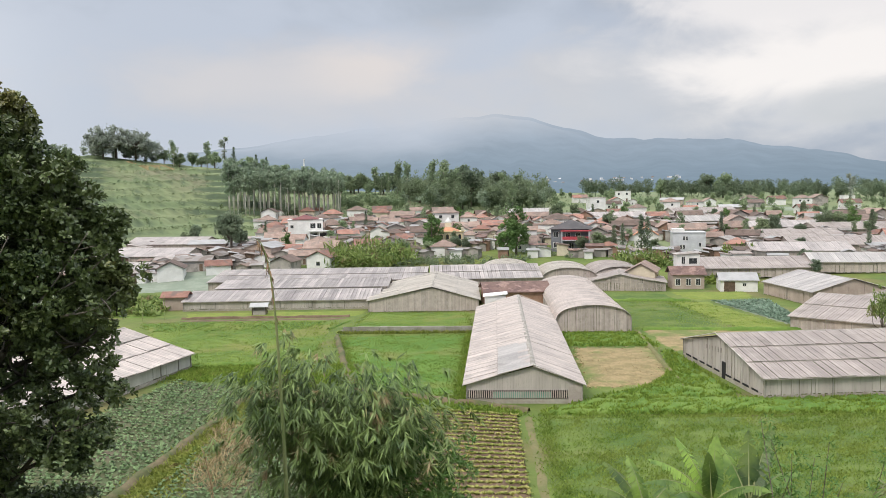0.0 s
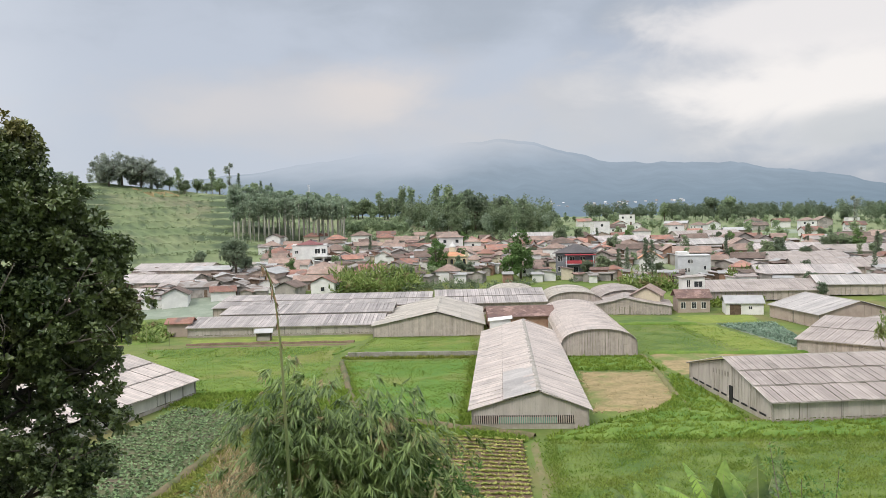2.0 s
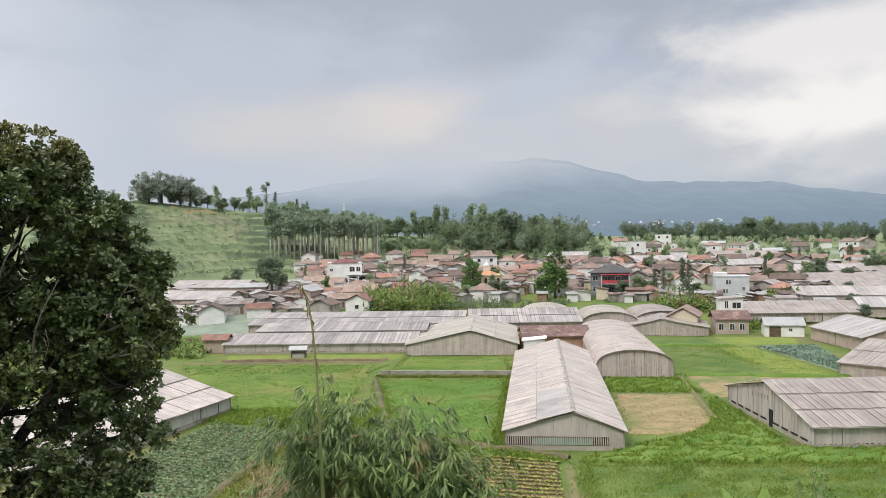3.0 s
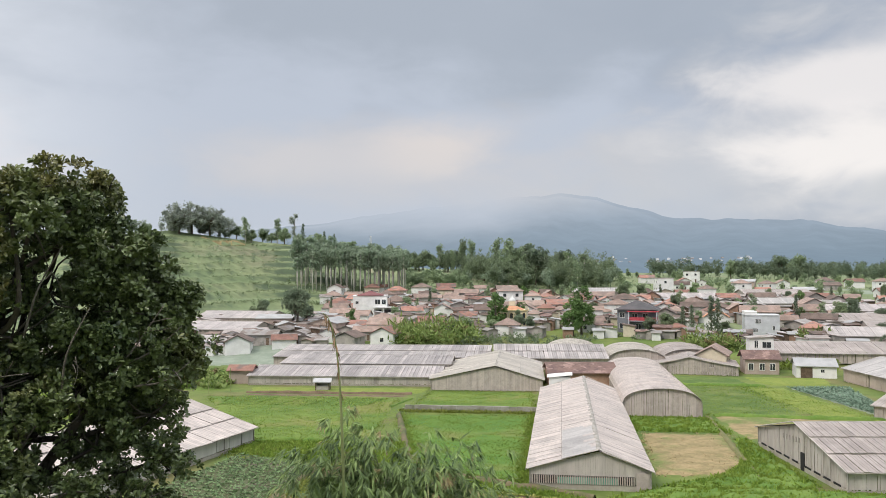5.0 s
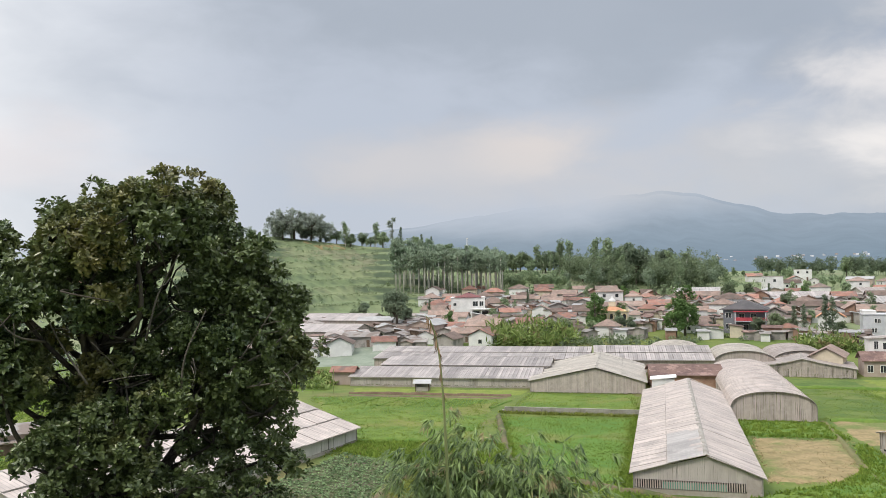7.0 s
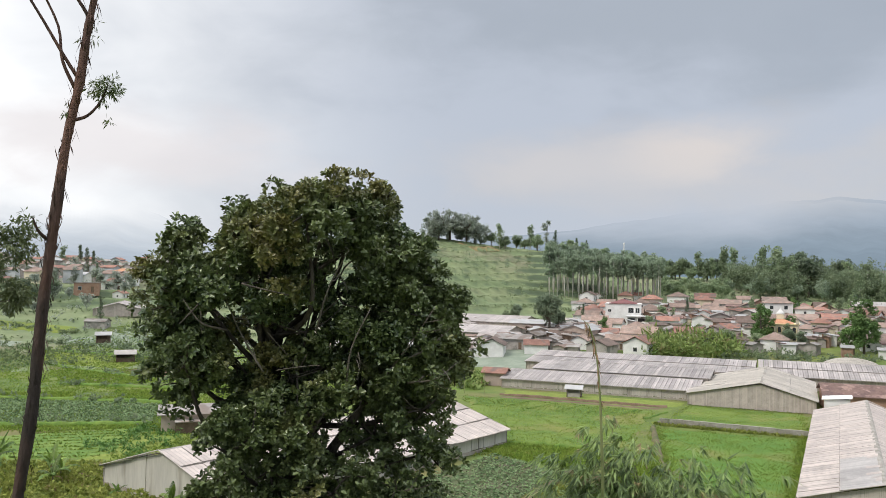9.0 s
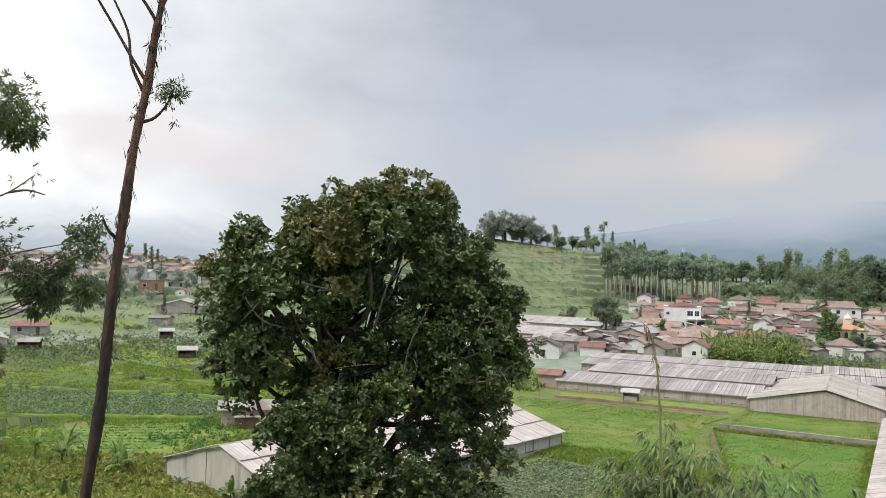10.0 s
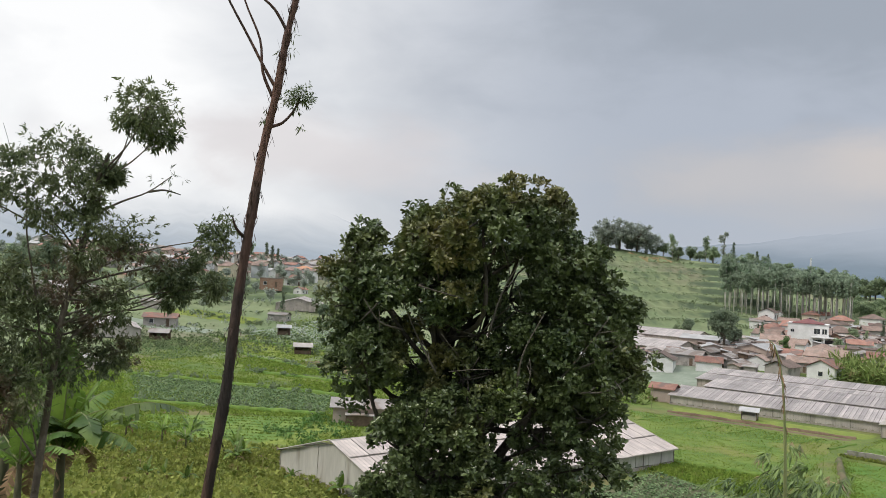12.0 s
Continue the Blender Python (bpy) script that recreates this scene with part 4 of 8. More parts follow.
# vegetables in close rows over the valley floor, too many to count
def valley_rows(name, corners, gap, step, material, label, leaf, seed, per=4, bare=0.12):
    rng = np.random.RandomState(seed)
    a, b, c, d = [np.array(p, float) for p in corners]
    rows = max(3, int(np.linalg.norm(d - a) / gap))
    spots = []
    for i in range(rows):
        v = (i + 0.5) / rows
        p, q = a + (d - a) * v, b + (c - b) * v
        n = max(3, int(np.linalg.norm(q - p) / step))
        k = (np.arange(n) + 0.5 + 0.3 * rng.normal(size=n)) / n
        s = p + (q - p) * k[:, None] + rng.normal(0, 0.06, (n, 2))
        patchy = np.array([noise.noise((sx * 0.09, sy * 0.09, seed)) for sx, sy in s])
        spots.append(s[(rng.rand(n) > bare) & (patchy > -0.32)])
    tufts(name, np.concatenate(spots), M[material], label, leaf, leaf * 0.35, per, "crop", seed, 1.1, 0.5)


valley_rows("valley_crop_a", [(-105, 73), (-80, 88), (-91, 102), (-130, 89)], 0.75, 0.55, "cabbage", "grey-green leafy crop in close rows", 0.36, 51, 5)
valley_rows("valley_crop_b", [(-84, 60.5), (-69.5, 69.5), (-79.5, 86), (-100, 69)], 1.75, 0.3, "crop_green", "lime green lettuce in close rows", 0.34, 52, 5, 0.05)
valley_rows("valley_crop_c", [(-131, 90.5), (-92, 103.5), (-98, 116), (-118, 99.5)], 0.6, 0.5, "weeds_leaf", "rank green crop on the valley floor", 0.45, 53)
valley_rows("valley_crop_d", [(-124, 111), (-98, 117), (-109, 123), (-150, 130)], 1.0, 0.8, "weeds_leaf", "green grass crop across the valley", 0.45, 54)
valley_rows("valley_crop_e", [(-150, 131), (-132, 134), (-136, 150), (-172, 142)], 1.1, 0.8, "crop_green", "lime green paddies", 0.4, 55)
valley_rows("valley_crop_f", [(-176, 110), (-146, 104), (-150, 129), (-172, 140)], 1.1, 0.8, "cabbage", "grey-green vegetables by the far slope", 0.45, 56)
valley_rows("valley_crop_g", [(-176, 152), (-126, 158), (-130, 186), (-176, 196)], 1.6, 1.0, "cabbage", "grey-green vegetables at the valley edge", 0.5, 57)
valley_rows("valley_crop_h", [(-118, 60), (-100, 68), (-131, 88), (-150, 80)], 0.9, 0.6, "weeds_leaf", "dark rows of leafy crops on the valley floor", 0.45, 58)
valley_rows("valley_crop_i", [(-100, 117), (-72, 96), (-62, 128), (-105, 150)], 1.3, 0.9, "crop_green", "green beds of vegetables in the valley", 0.4, 59)
valley_rows("valley_crop_j", [(-105, 152), (-62, 130), (-66, 170), (-124, 185)], 1.5, 1.0, "weeds_leaf", "green plots in the valley", 0.5, 60)
valley_rows("valley_crop_k", [(-70, 40), (-55, 52), (-68, 68), (-92, 58)], 1.1, 0.6, "brush_leaf", "yellow-green creeping crop at the foot of the slope", 0.5, 61, 6, 0.08)
valley_rows("valley_crop_l", [(-112, 44), (-80, 54), (-100, 68), (-130, 62)], 1.0, 0.7, "weeds_leaf", "dark green crop at the foot of the slope", 0.5, 62, 5)
over_ = np.concatenate([inside_quad([(-64, 84), (-64, 170), (-182, 190), (-140, 60)], 15000, rng_), inside_quad([(-84, 52), (-78, 62), (-107, 82), (-122, 72)], 1800, rng_), inside_quad([(-101, 68), (-78, 86), (-82, 90), (-108, 73)], 700, rng_)])
tufts("valley_weeds", over_, M["weeds_leaf"], "uneven weeds and grass over the valley plots", 0.32, 0.5, 7, seed=27, lean=1.0, wide=0.4)
verge_ = inside_quad([(-24.2, 47), (-19, 47), (-18.2, 86), (-20.6, 87)], 1300, rng_)
tufts("verge_weeds", verge_, M["brush_leaf"], "rough weeds beside the irrigation bank", 0.4, 0.3, 7, seed=29, lean=1.8, wide=0.35)
reeds_ = inside_quad([(-18.6, 56), (-14.2, 56), (-17.2, 71), (-21.2, 73)], 300, rng_)
tufts("dry_reeds", reeds_, M["straw"], "patch of tangled withered reeds", 0.9, 0.35, 7, "reeds", 23, 1.0, 0.06)

crop_rows("soil_bed_rows", [(-68.2, 62.8), (-63.0, 61.2), (-63.6, 64.0), (-69.0, 67.6)], 6, M["crop_yellow"], "sparse seedlings on ridged brown soil beside the shed", leaf=0.16, step=0.9, per=3, seed=33)
valley_rows("valley_crop_m", [(-69.8, 69.9), (-67.6, 69.0), (-66.6, 80), (-69.6, 83)], 0.55, 0.4, "crop_green", "lime green lettuce bed behind the long shed", 0.34, 63, 6, 0.03)

# low wall of the rice plot, built of rough blocks
def field_wall():
    wall = empty("field_wall", pose(-16, 121.0, 0, 0, 0, math.degrees(math.atan2(-1.2, 20.2))), "low grey stained masonry wall edging the rice plot", "wall", kind="structure")
    rng = np.random.RandomState(3)
    for k in range(3):
        bm = bmesh.new()
        box(bm, -0.55, 0.55, -0.2, 0.2, 0.0, 0.5)
        bmesh.ops.bevel(bm, geom=bm.edges[:], offset=0.012, segments=1, affect="EDGES")
        block = part("block", bm, M["stone"], wall)
        block.matrix_basis = pose(0.6 + k * 1.13, 0, 0)
        if k == 0:
            me = block.data
    for row in range(2):
        for k in range(18):
            if row == 0 and k < 3:
                continue
            share("block", me, wall, pose(0.6 + k * 1.13 + 0.4 * row, rng.normal(0, 0.03), row * 0.49 + rng.normal(0, 0.015), 0, 0, rng.normal(0, 1.5)))


field_wall()

wall_weeds_ = inside_quad([(-16.2, 120.1), (4.0, 119.1), (4.0, 120.4), (-16.2, 121.4)], 420, rng_)
tufts("wall_weeds", wall_weeds_, M["brush_leaf"], "weeds growing along the field wall", 0.5, 0.25, 8, seed=37, lean=0.8, wide=0.3)

# ---------------------------------------------------------------- greenhouses
def slatted(bm, outline_top, x0, x1, y, z0, slat, rng, gap=0.12):
    """Upright slats along x in the plane y, up to the height outline_top(x)."""
    n = max(2, int((x1 - x0) / slat))
    for i in range(n):
        a = x0 + (x1 - x0) * i / n
        b = a + (x1 - x0) / n * (1 - gap * rng.rand())
        h0, h1 = outline_top(a) - 0.03 - 0.05 * rng.rand(), outline_top(b) - 0.03
        zl = z0 + 0.12 * rng.rand()
        d = y + 0.025 * rng.normal()
        v = [bm.verts.new(p) for p in ((a, d, zl), (b, d, zl), (b, d, h1), (a, d, h0), (a, d + 0.04, zl), (b, d + 0.04, zl), (b, d + 0.04, h1), (a, d + 0.04, h0))]
        for f in ((0, 1, 2, 3), (7, 6, 5, 4), (1, 5, 6, 2), (4, 0, 3, 7), (3, 2, 6, 7)):
            bm.faces.new([v[j] for j in f])


def greenhouse(origin, turn, W, L, eave, ridge, ridge_at, panel, tiers_left, tiers_right, label, sheet="plastic", wall="bamboo", foot=0.0,
               group="", arch=False, slat=0.25, sag=0.0, wall_label="", z=None, overhang=0.35, slat_gap=0.07):
    """A long shed: x across (0..W), y along (0..L). Roof of separate sheets in tiers, slatted walls, posts and a ridge cap."""
    rng = np.random.RandomState(int(abs(origin[0] * 13 + origin[1] * 5)) + 1)
    ox, oy = origin
    house = empty("greenhouse", pose(ox, oy, gz(ox, oy) if z is None else z, 0, 0, turn), label, "greenhouse", group)
    xr = W * ridge_at
    if arch:
        def top(x):
            return eave + (ridge - eave) * math.sqrt(max(0.0, 1 - ((x - W / 2) / (W / 2)) ** 2)) ** 0.9
    else:
        def top(x):
            return eave + (ridge - eave) * (x / xr if x < xr else (W - x) / (W - xr))
    # the roof's sheets
    n = max(2, round((L + 2 * overhang) / panel))
    pl = (L + 2 * overhang) / n
    if arch:
        seg = 18
        bm = bmesh.new()
        xs = [-0.15 + (W + 0.3) * (0.5 - 0.5 * math.cos(math.pi * i / seg)) for i in range(seg + 1)]
        rows_ = [[bm.verts.new((x, yy, top(min(max(x, 0), W)) + zz)) for x in xs] for yy, zz in ((0, 0.07), (pl + 0.1, 0.045), (pl + 0.1, 0.02), (0, 0.04))]
        for i in range(seg):
            for q in range(4):
                bm.faces.new((rows_[q][i], rows_[q][i + 1], rows_[(q + 1) % 4][i + 1], rows_[(q + 1) % 4][i]))
        bmesh.ops.recalc_face_normals(bm, faces=bm.faces[:])
        first = part("roof_sheet", bm, M[sheet], house)
        first.matrix_basis = pose(0, -overhang, 0)
        for i in range(1, n):
            share("roof_sheet", first.data, house, pose(0, -overhang + i * pl, rng.normal(0, 0.006)))
        rib = bmesh.new()
        tube(rib, [(x, 0, top(min(max(x, 0), W)) + 0.05) for x in xs], [0.05] * len(xs), 5)
        r0 = part("rib", rib, M["batten"], house)
        r0.matrix_basis = pose(0, -overhang, 0)
        share("rib", r0.data, house, pose(0, L + overhang, 0))
    else:
        for side, tiers in ((-1, tiers_left), (1, tiers_right)):
            span = xr if side < 0 else W - xr
            for t in range(tiers):
                # tier 0 is the lowest; each one laps under the tier above
                a0, a1 = t / tiers, (t + 1) / tiers
                lift = 0.13 * t
                run0, run1 = (1 - a0) * span + (0.45 if t == 0 else 0.25), (1 - a1) * span
                slope = (ridge - eave) / span
                z0, z1 = ridge - run0 * slope + lift, ridge - run1 * slope + lift
                xa, xb = xr + side * run0, xr + side * run1
                bm = bmesh.new()
                nb = 3
                for q in range(nb):
                    f0, f1 = q / nb, (q + 1) / nb
                    pts = [(xa + (xb - xa) * f, yy, z0 + (z1 - z0) * f - sag * math.sin(math.pi * f)) for f, yy in ((f0, 0), (f1, 0), (f1, pl - 0.05), (f0, pl - 0.05))]
                    if side > 0:
                        pts = pts[::-1]
                    bm.faces.new([bm.verts.new(p) for p in pts[::-1]])
                bmesh.ops.remove_doubles(bm, verts=bm.verts[:], dist=1e-4)
                bmesh.ops.solidify(bm, geom=bm.faces[:], thickness=0.035)
                first = part("roof_sheet", bm, M[sheet], house)
                first.matrix_basis = pose(0, -overhang, 0.06)
                for i in range(1, n):
                    share("roof_sheet", first.data, house, pose(rng.normal(0, 0.012), -overhang + i * pl, 0.06 + rng.normal(0, 0.008), rng.normal(0, 0.15), rng.normal(0, 0.05)))
                # a batten along the lower edge of the tier
                bb = bmesh.new()
                tube(bb, [(xa, -overhang, z0 - 0.02), (xa, L + overhang, z0 - 0.02)], [0.05, 0.05], 5)
                part("batten", bb, M["batten"], house)
        cap = bmesh.new()
        lift = 0.13 * (max(tiers_left, tiers_right) - 1) + 0.12
        slab(cap, [(xr - 0.28, -overhang, ridge + lift - 0.1), (xr, -overhang, ridge + lift), (xr, L + overhang, ridge + lift), (xr - 0.28, L + overhang, ridge + lift - 0.1)], 0.03)
        slab(cap, [(xr, -overhang, ridge + lift), (xr + 0.28, -overhang, ridge + lift - 0.1), (xr + 0.28, L + overhang, ridge + lift - 0.1), (xr, L + overhang, ridge + lift)], 0.03)
        part("ridge_cap", cap, M["batten"], house)
        # rake boards at the gables
        for yy in (-overhang, L + overhang):
            bb = bmesh.new()
            tube(bb, [(-0.35, yy, eave - 0.05), (xr, yy, ridge + lift)], [0.06, 0.06], 5)
            tube(bb, [(W + 0.35, yy, eave - 0.05), (xr, yy, ridge + lift)], [0.06, 0.06], 5)
            part("rake_board", bb, M["wallsheet"], house)
    # walls
    for nm, yy in (("gable_wall", 0.0), ("gable_wall", L)):
        bm = bmesh.new()
        slatted(bm, lambda x: top(min(max(x, 0), W)), 0, W, yy, foot, slat, rng, slat_gap)
        part(nm, bm, M[wall], house, wall_label)["kind"] = "stuff"
    for xx in (0.0, W):
        bm = bmesh.new()
        slatted(bm, lambda s: eave, 0, L, 0, foot, slat, rng)
        wob = part("side_wall", bm, M[wall], house, wall_label)
        wob["kind"] = "stuff"
        wob.matrix_basis = pose(xx, 0, 0, 0, 0, 90)
    if foot > 0.05:
        for nm, (x0, x1, y0, y1) in (("footing", (-0.05, W + 0.05, -0.1, 0.1)), ("footing", (-0.05, W + 0.05, L - 0.1, L + 0.1)), ("footing", (-0.1, 0.1, 0.1, L - 0.1)), ("footing", (W - 0.1, W + 0.1, 0.1, L - 0.1))):
            bm = bmesh.new()
            box(bm, x0, x1, y0, y1, -0.1, foot)
            part(nm, bm, M["footing"], house)
    # corner and side posts
    post = bmesh.new()
    tube(post, [(0, 0, -0.1), (0, 0, eave)], [0.07, 0.06], 6)
    p0 = part("post", post, M["batten"], house)
    p0.matrix_basis = pose(-0.06, -0.06, 0)
    for xx in (-0.06, W + 0.06):
        for k in range(int(L / 6) + 1):
            if (xx < 0 and k == 0) or (arch and k % 2):
                continue
            share("post", p0.data, house, pose(xx, -0.06 + k * (L / int(L / 6)), 0))
    return house


def strip_on(house, x0, x1, y0, y1, z0, z1, material, name, label=""):
    bm = bmesh.new()
    box(bm, x0, x1, y0, y1, z0, z1)
    return part(name, bm, material, house, label)


GH = "farm greenhouses in the valley"
gh_a = greenhouse((2.2, 78.8), -3.9, 11.4, 54.5, 2.0, 3.75, 0.58, 0.95, 2, 1, "long greenhouse with pinkish grey sheet roof and bamboo walls", "plastic_pink", "wallsheet", 0.5, GH, slat=0.16)
strip_on(gh_a, 0.1, 10.0, -0.09, -0.02, 0.55, 1.35, M["dark"], "vent_opening", "dark slatted opening under the gable")
for k_ in range(46):
    strip_on(gh_a, 0.15 + k_ * 0.215, 0.26 + k_ * 0.215, -0.17, -0.132, 0.55, 1.36, M["bamboo"], "slat")
strip_on(gh_a, 2.6, 8.4, -0.128, -0.104, 0.56, 1.2, M["greennet"], "shade_net", "green shade net behind the slats")
strip_on(gh_a, 10.1, 11.3, -0.12, -0.06, 0.05, 1.75, M["bamboo"], "door", "pale bamboo door")
gh_b = greenhouse((16.9, 118.6), -3.4, 11.1, 43, 2.0, 4.1, 0.5, 1.1, 1, 1, "arched greenhouse with pale grey plastic roof", "plastic_pink", "bamboo", 0.0, GH, arch=True, slat=0.24, slat_gap=0.2)
gh_c = greenhouse((30.3, 99.4), -86.0, 21.6, 28, 2.3, 4.5, 0.48, 0.8, 1, 3, "wide greenhouse with tiered grey sheet roof and open doorway", "plastic_dark", "wallsheet", 0.45, GH, slat=0.14)
gh_d = greenhouse((-12.6, 147.2), 89.3, 8.0, 36.3, 1.8, 2.9, 0.94, 0.75, 1, 1, "low lean-to greenhouse with striped whitish sheet roof", "plastic_stripe", "wallsheet", 0.3, GH)
gh_d2 = greenhouse((-11.4, 157.4), 89.3, 9.5, 34.0, 3.0, 3.8, 0.94, 0.75, 1, 1, "second lean-to greenhouse with striped grey sheet roof", "plastic_stripe", "wallsheet", 0.0, GH)
gh_d3 = greenhouse((-4.0, 170.5), 89.3, 16, 47, 2.9, 4.1, 0.9, 0.9, 2, 1, "broad greenhouse with ribbed grey sheet roof", "plastic_stripe", "bamboo", 0.0, GH, z=0)
gh_e = greenhouse((-13.6, 142.6), -1.5, 19.8, 28, 2.1, 4.3, 0.58, 3.4, 2, 2, "broad gabled greenhouse with beige sheet roof and slatted front", "plastic_beige", "bamboo", 0.0, GH, slat=0.22)
gh_k = greenhouse((21.5, 173.0), 91, 11, 24, 2.6, 4.6, 0.9, 0.9, 2, 1, "low greenhouse with ribbed roof before the village", "plastic_stripe", "bamboo", 0.0, GH, z=0)
gh_j = greenhouse((8.5, 184), -3, 13, 16, 1.6, 4.6, 0.5, 2.2, 1, 1, "arched greenhouse with dull beige plastic roof", "plastic_beige", "bamboo", 0.0, GH, arch=True, z=0)
gh_j2 = greenhouse((21.8, 176), -3, 12.6, 18, 1.6, 4.3, 0.5, 2.2, 1, 1, "arched greenhouse with beige roof and slatted end", "plastic_beige", "bamboo", 0.0, GH, arch=True, z=0)
gh_j3 = greenhouse((34.5, 181), -3, 12.6, 18, 1.5, 3.9, 0.5, 2.2, 1, 1, "arched greenhouse with beige plastic roof", "plastic_dark", "bamboo", 0.0, GH, arch=True, z=0)
gh_i = greenhouse((29.8, 168.5), -12, 17, 12, 1.9, 3.5, 0.45, 2.2, 1, 1, "ramshackle greenhouse with torn grey roof sheets", "plastic_dark", "bamboo", 0.0, GH, sag=0.2, slat=0.2, slat_gap=0.4)
gh_f = greenhouse((64.0, 106.0), 45, 14, 17, 2.0, 4.0, 0.9, 1.4, 2, 1, "greenhouse with dull grey sheet roof beside the cabbages", "plastic_dark", "bamboo", 0.0, GH)
gh_h = greenhouse((66.5, 122.0), -20, 18, 16, 2.2, 4.2, 0.5, 1.6, 2, 2, "wide greenhouse with sagging grey roof", "plastic_dark", "bamboo", 0.0, GH, sag=0.12)
gh_g = greenhouse((65.8, 140.3), 5, 15, 17.8, 2.6, 4.7, 0.5, 2.0, 1, 1, "shed with white roof and faded pink side wall", "plastic_white", "pinkwall", 0.0, GH, slat=0.6)
gh_l = greenhouse((-61.4, 60.7), -15.1, 19.4, 43, 2.0, 4.5, 0.5, 2.3, 2, 3, "long shed with pale weathered sheet roof and stained whitewashed walls", "plastic_pink", "plasterwall", 0.35, GH, slat=2.4, slat_gap=0.012)
strip_on(gh_c, 11.6, 12.5, -0.12, -0.05, 0.0, 1.9, M["dark"], "doorway", "dark open doorway")
for k_ in range(9):
    strip_on(gh_c, 1.0 + k_ * 2.1 + (1.0 if k_ > 4 else 0), 2.4 + k_ * 2.1 + (1.0 if k_ > 4 else 0), -0.1, -0.04, 0.46, 0.66, M["dark"], "vent_slot", "dark vent slot above the footing")
for k_ in range(6):
    strip_on(gh_c, 7.2 + k_ * 0.8, 7.36 + k_ * 0.8, -0.1, -0.04, 2.5 + 0.05 * k_, 3.0 + 0.06 * k_, M["batten"], "vent_slot")
for k_ in range(13):
    bm_ = bmesh.new()
    slab(bm_, [(3.1, -0.45 + k_ * 1.05, 3.08), (6.56, -0.45 + k_ * 1.05, 3.96), (6.56, 0.59 + k_ * 1.05, 3.96), (3.1, 0.59 + k_ * 1.05, 3.08)], 0.04)
    part("patch_sheet", bm_, M["plastic_white"], gh_a, "newer paler sheet laid over the old roof")

# ---------------------------------------------------------------- houses
def wall_shell(bm, w, d, h, t=0.18, z0=-1.2):
    """Four walls with thickness, centred on the origin."""
    x, y = w / 2, d / 2
    box(bm, -x, x, -y, -y + t, z0, h)
    box(bm, -x, x, y - t, y, z0, h)
    box(bm, -x, -x + t, -y + t, y - t, z0, h)
    box(bm, x - t, x, -y + t, y - t, z0, h)


def window(parent, x, y, z, w, h, turn, frame_mat="white", name="window"):
    """A framed pane in the wall, its outside towards -y before turning."""
    bm = bmesh.new()
    f = 0.09
    box(bm, -w / 2, w / 2, -0.07, 0.03, -f, 0)
    box(bm, -w / 2, w / 2, -0.07, 0.03, h, h + f)
    box(bm, -w / 2 - f, -w / 2, -0.07, 0.03, -f, h + f)
    box(bm, w / 2, w / 2 + f, -0.07, 0.03, -f, h + f)
    box(bm, -0.03, 0.03, -0.06, 0.03, 0, h)
    ob = part(name, bm, M[frame_mat], parent)
    ob.matrix_basis = pose(x, y, z, 0, 0, turn)
    bm = bmesh.new()
    box(bm, -w / 2, w / 2, -0.02, 0.02, 0, h)
    part("pane", bm, M["glass"], ob)
    return ob


def plain_window(parent, x, y, z, w, h, turn):
    """A window of a far house: frame and pane in one mesh."""
    v, f, k = [], [], []
    def cube(x0, x1, y0, y1, z0, z1, slot):
        b = len(v)
        v.extend([(x0, y0, z0), (x1, y0, z0), (x1, y1, z0), (x0, y1, z0), (x0, y0, z1), (x1, y0, z1), (x1, y1, z1), (x0, y1, z1)])
        for q in ((3, 2, 1, 0), (4, 5, 6, 7), (0, 1, 5, 4), (1, 2, 6, 5), (2, 3, 7, 6), (3, 0, 4, 7)):
            f.append([b + i for i in q])
            k.append(slot)
    cube(-w / 2, w / 2, -0.03, 0.02, 0, h, 1)
    cube(-w / 2 - 0.09, w / 2 + 0.09, -0.08, 0.02, -0.1, 0, 0)
    cube(-w / 2 - 0.09, w / 2 + 0.09, -0.08, 0.02, h, h + 0.1, 0)
    cube(-w / 2 - 0.09, -w / 2, -0.08, 0.02, 0, h, 0)
    cube(w / 2, w / 2 + 0.09, -0.08, 0.02, 0, h, 0)
    ob = link_mesh("window", v, f, [M["white"], M["glass"]], parent)
    ob.data.polygons.foreach_set("material_index", k)
    ob.matrix_basis = pose(x, y, z, 0, 0, turn)
    return ob


def gable_roof(bm, w, d, h, pitch, over=0.5, t=0.12):
    rise = (d / 2 + over) * pitch
    for s in (-1, 1):
        c = [(-w / 2 - over, s * (d / 2 + over), h), (w / 2 + over, s * (d / 2 + over), h), (w / 2 + over, 0, h + rise), (-w / 2 - over, 0, h + rise)]
        slab(bm, c if s < 0 else c[::-1], t)
    return rise


def hip_roof(bm, w, d, h, pitch, over=0.5, t=0.12):
    rise = (d / 2 + over) * pitch
    x, y, k = w / 2 + over, d / 2 + over, max(0.1, w / 2 - d / 2)
    for c in ([(-x, -y, h), (x, -y, h), (k, 0, h + rise), (-k, 0, h + rise)], [(x, y, h), (-x, y, h), (-k, 0, h + rise), (k, 0, h + rise)],
              [(x, -y, h), (x, y, h), (k, 0, h + rise)], [(-x, y, h), (-x, -y, h), (-k, 0, h + rise)]):
        slab(bm, c, t)
    return rise


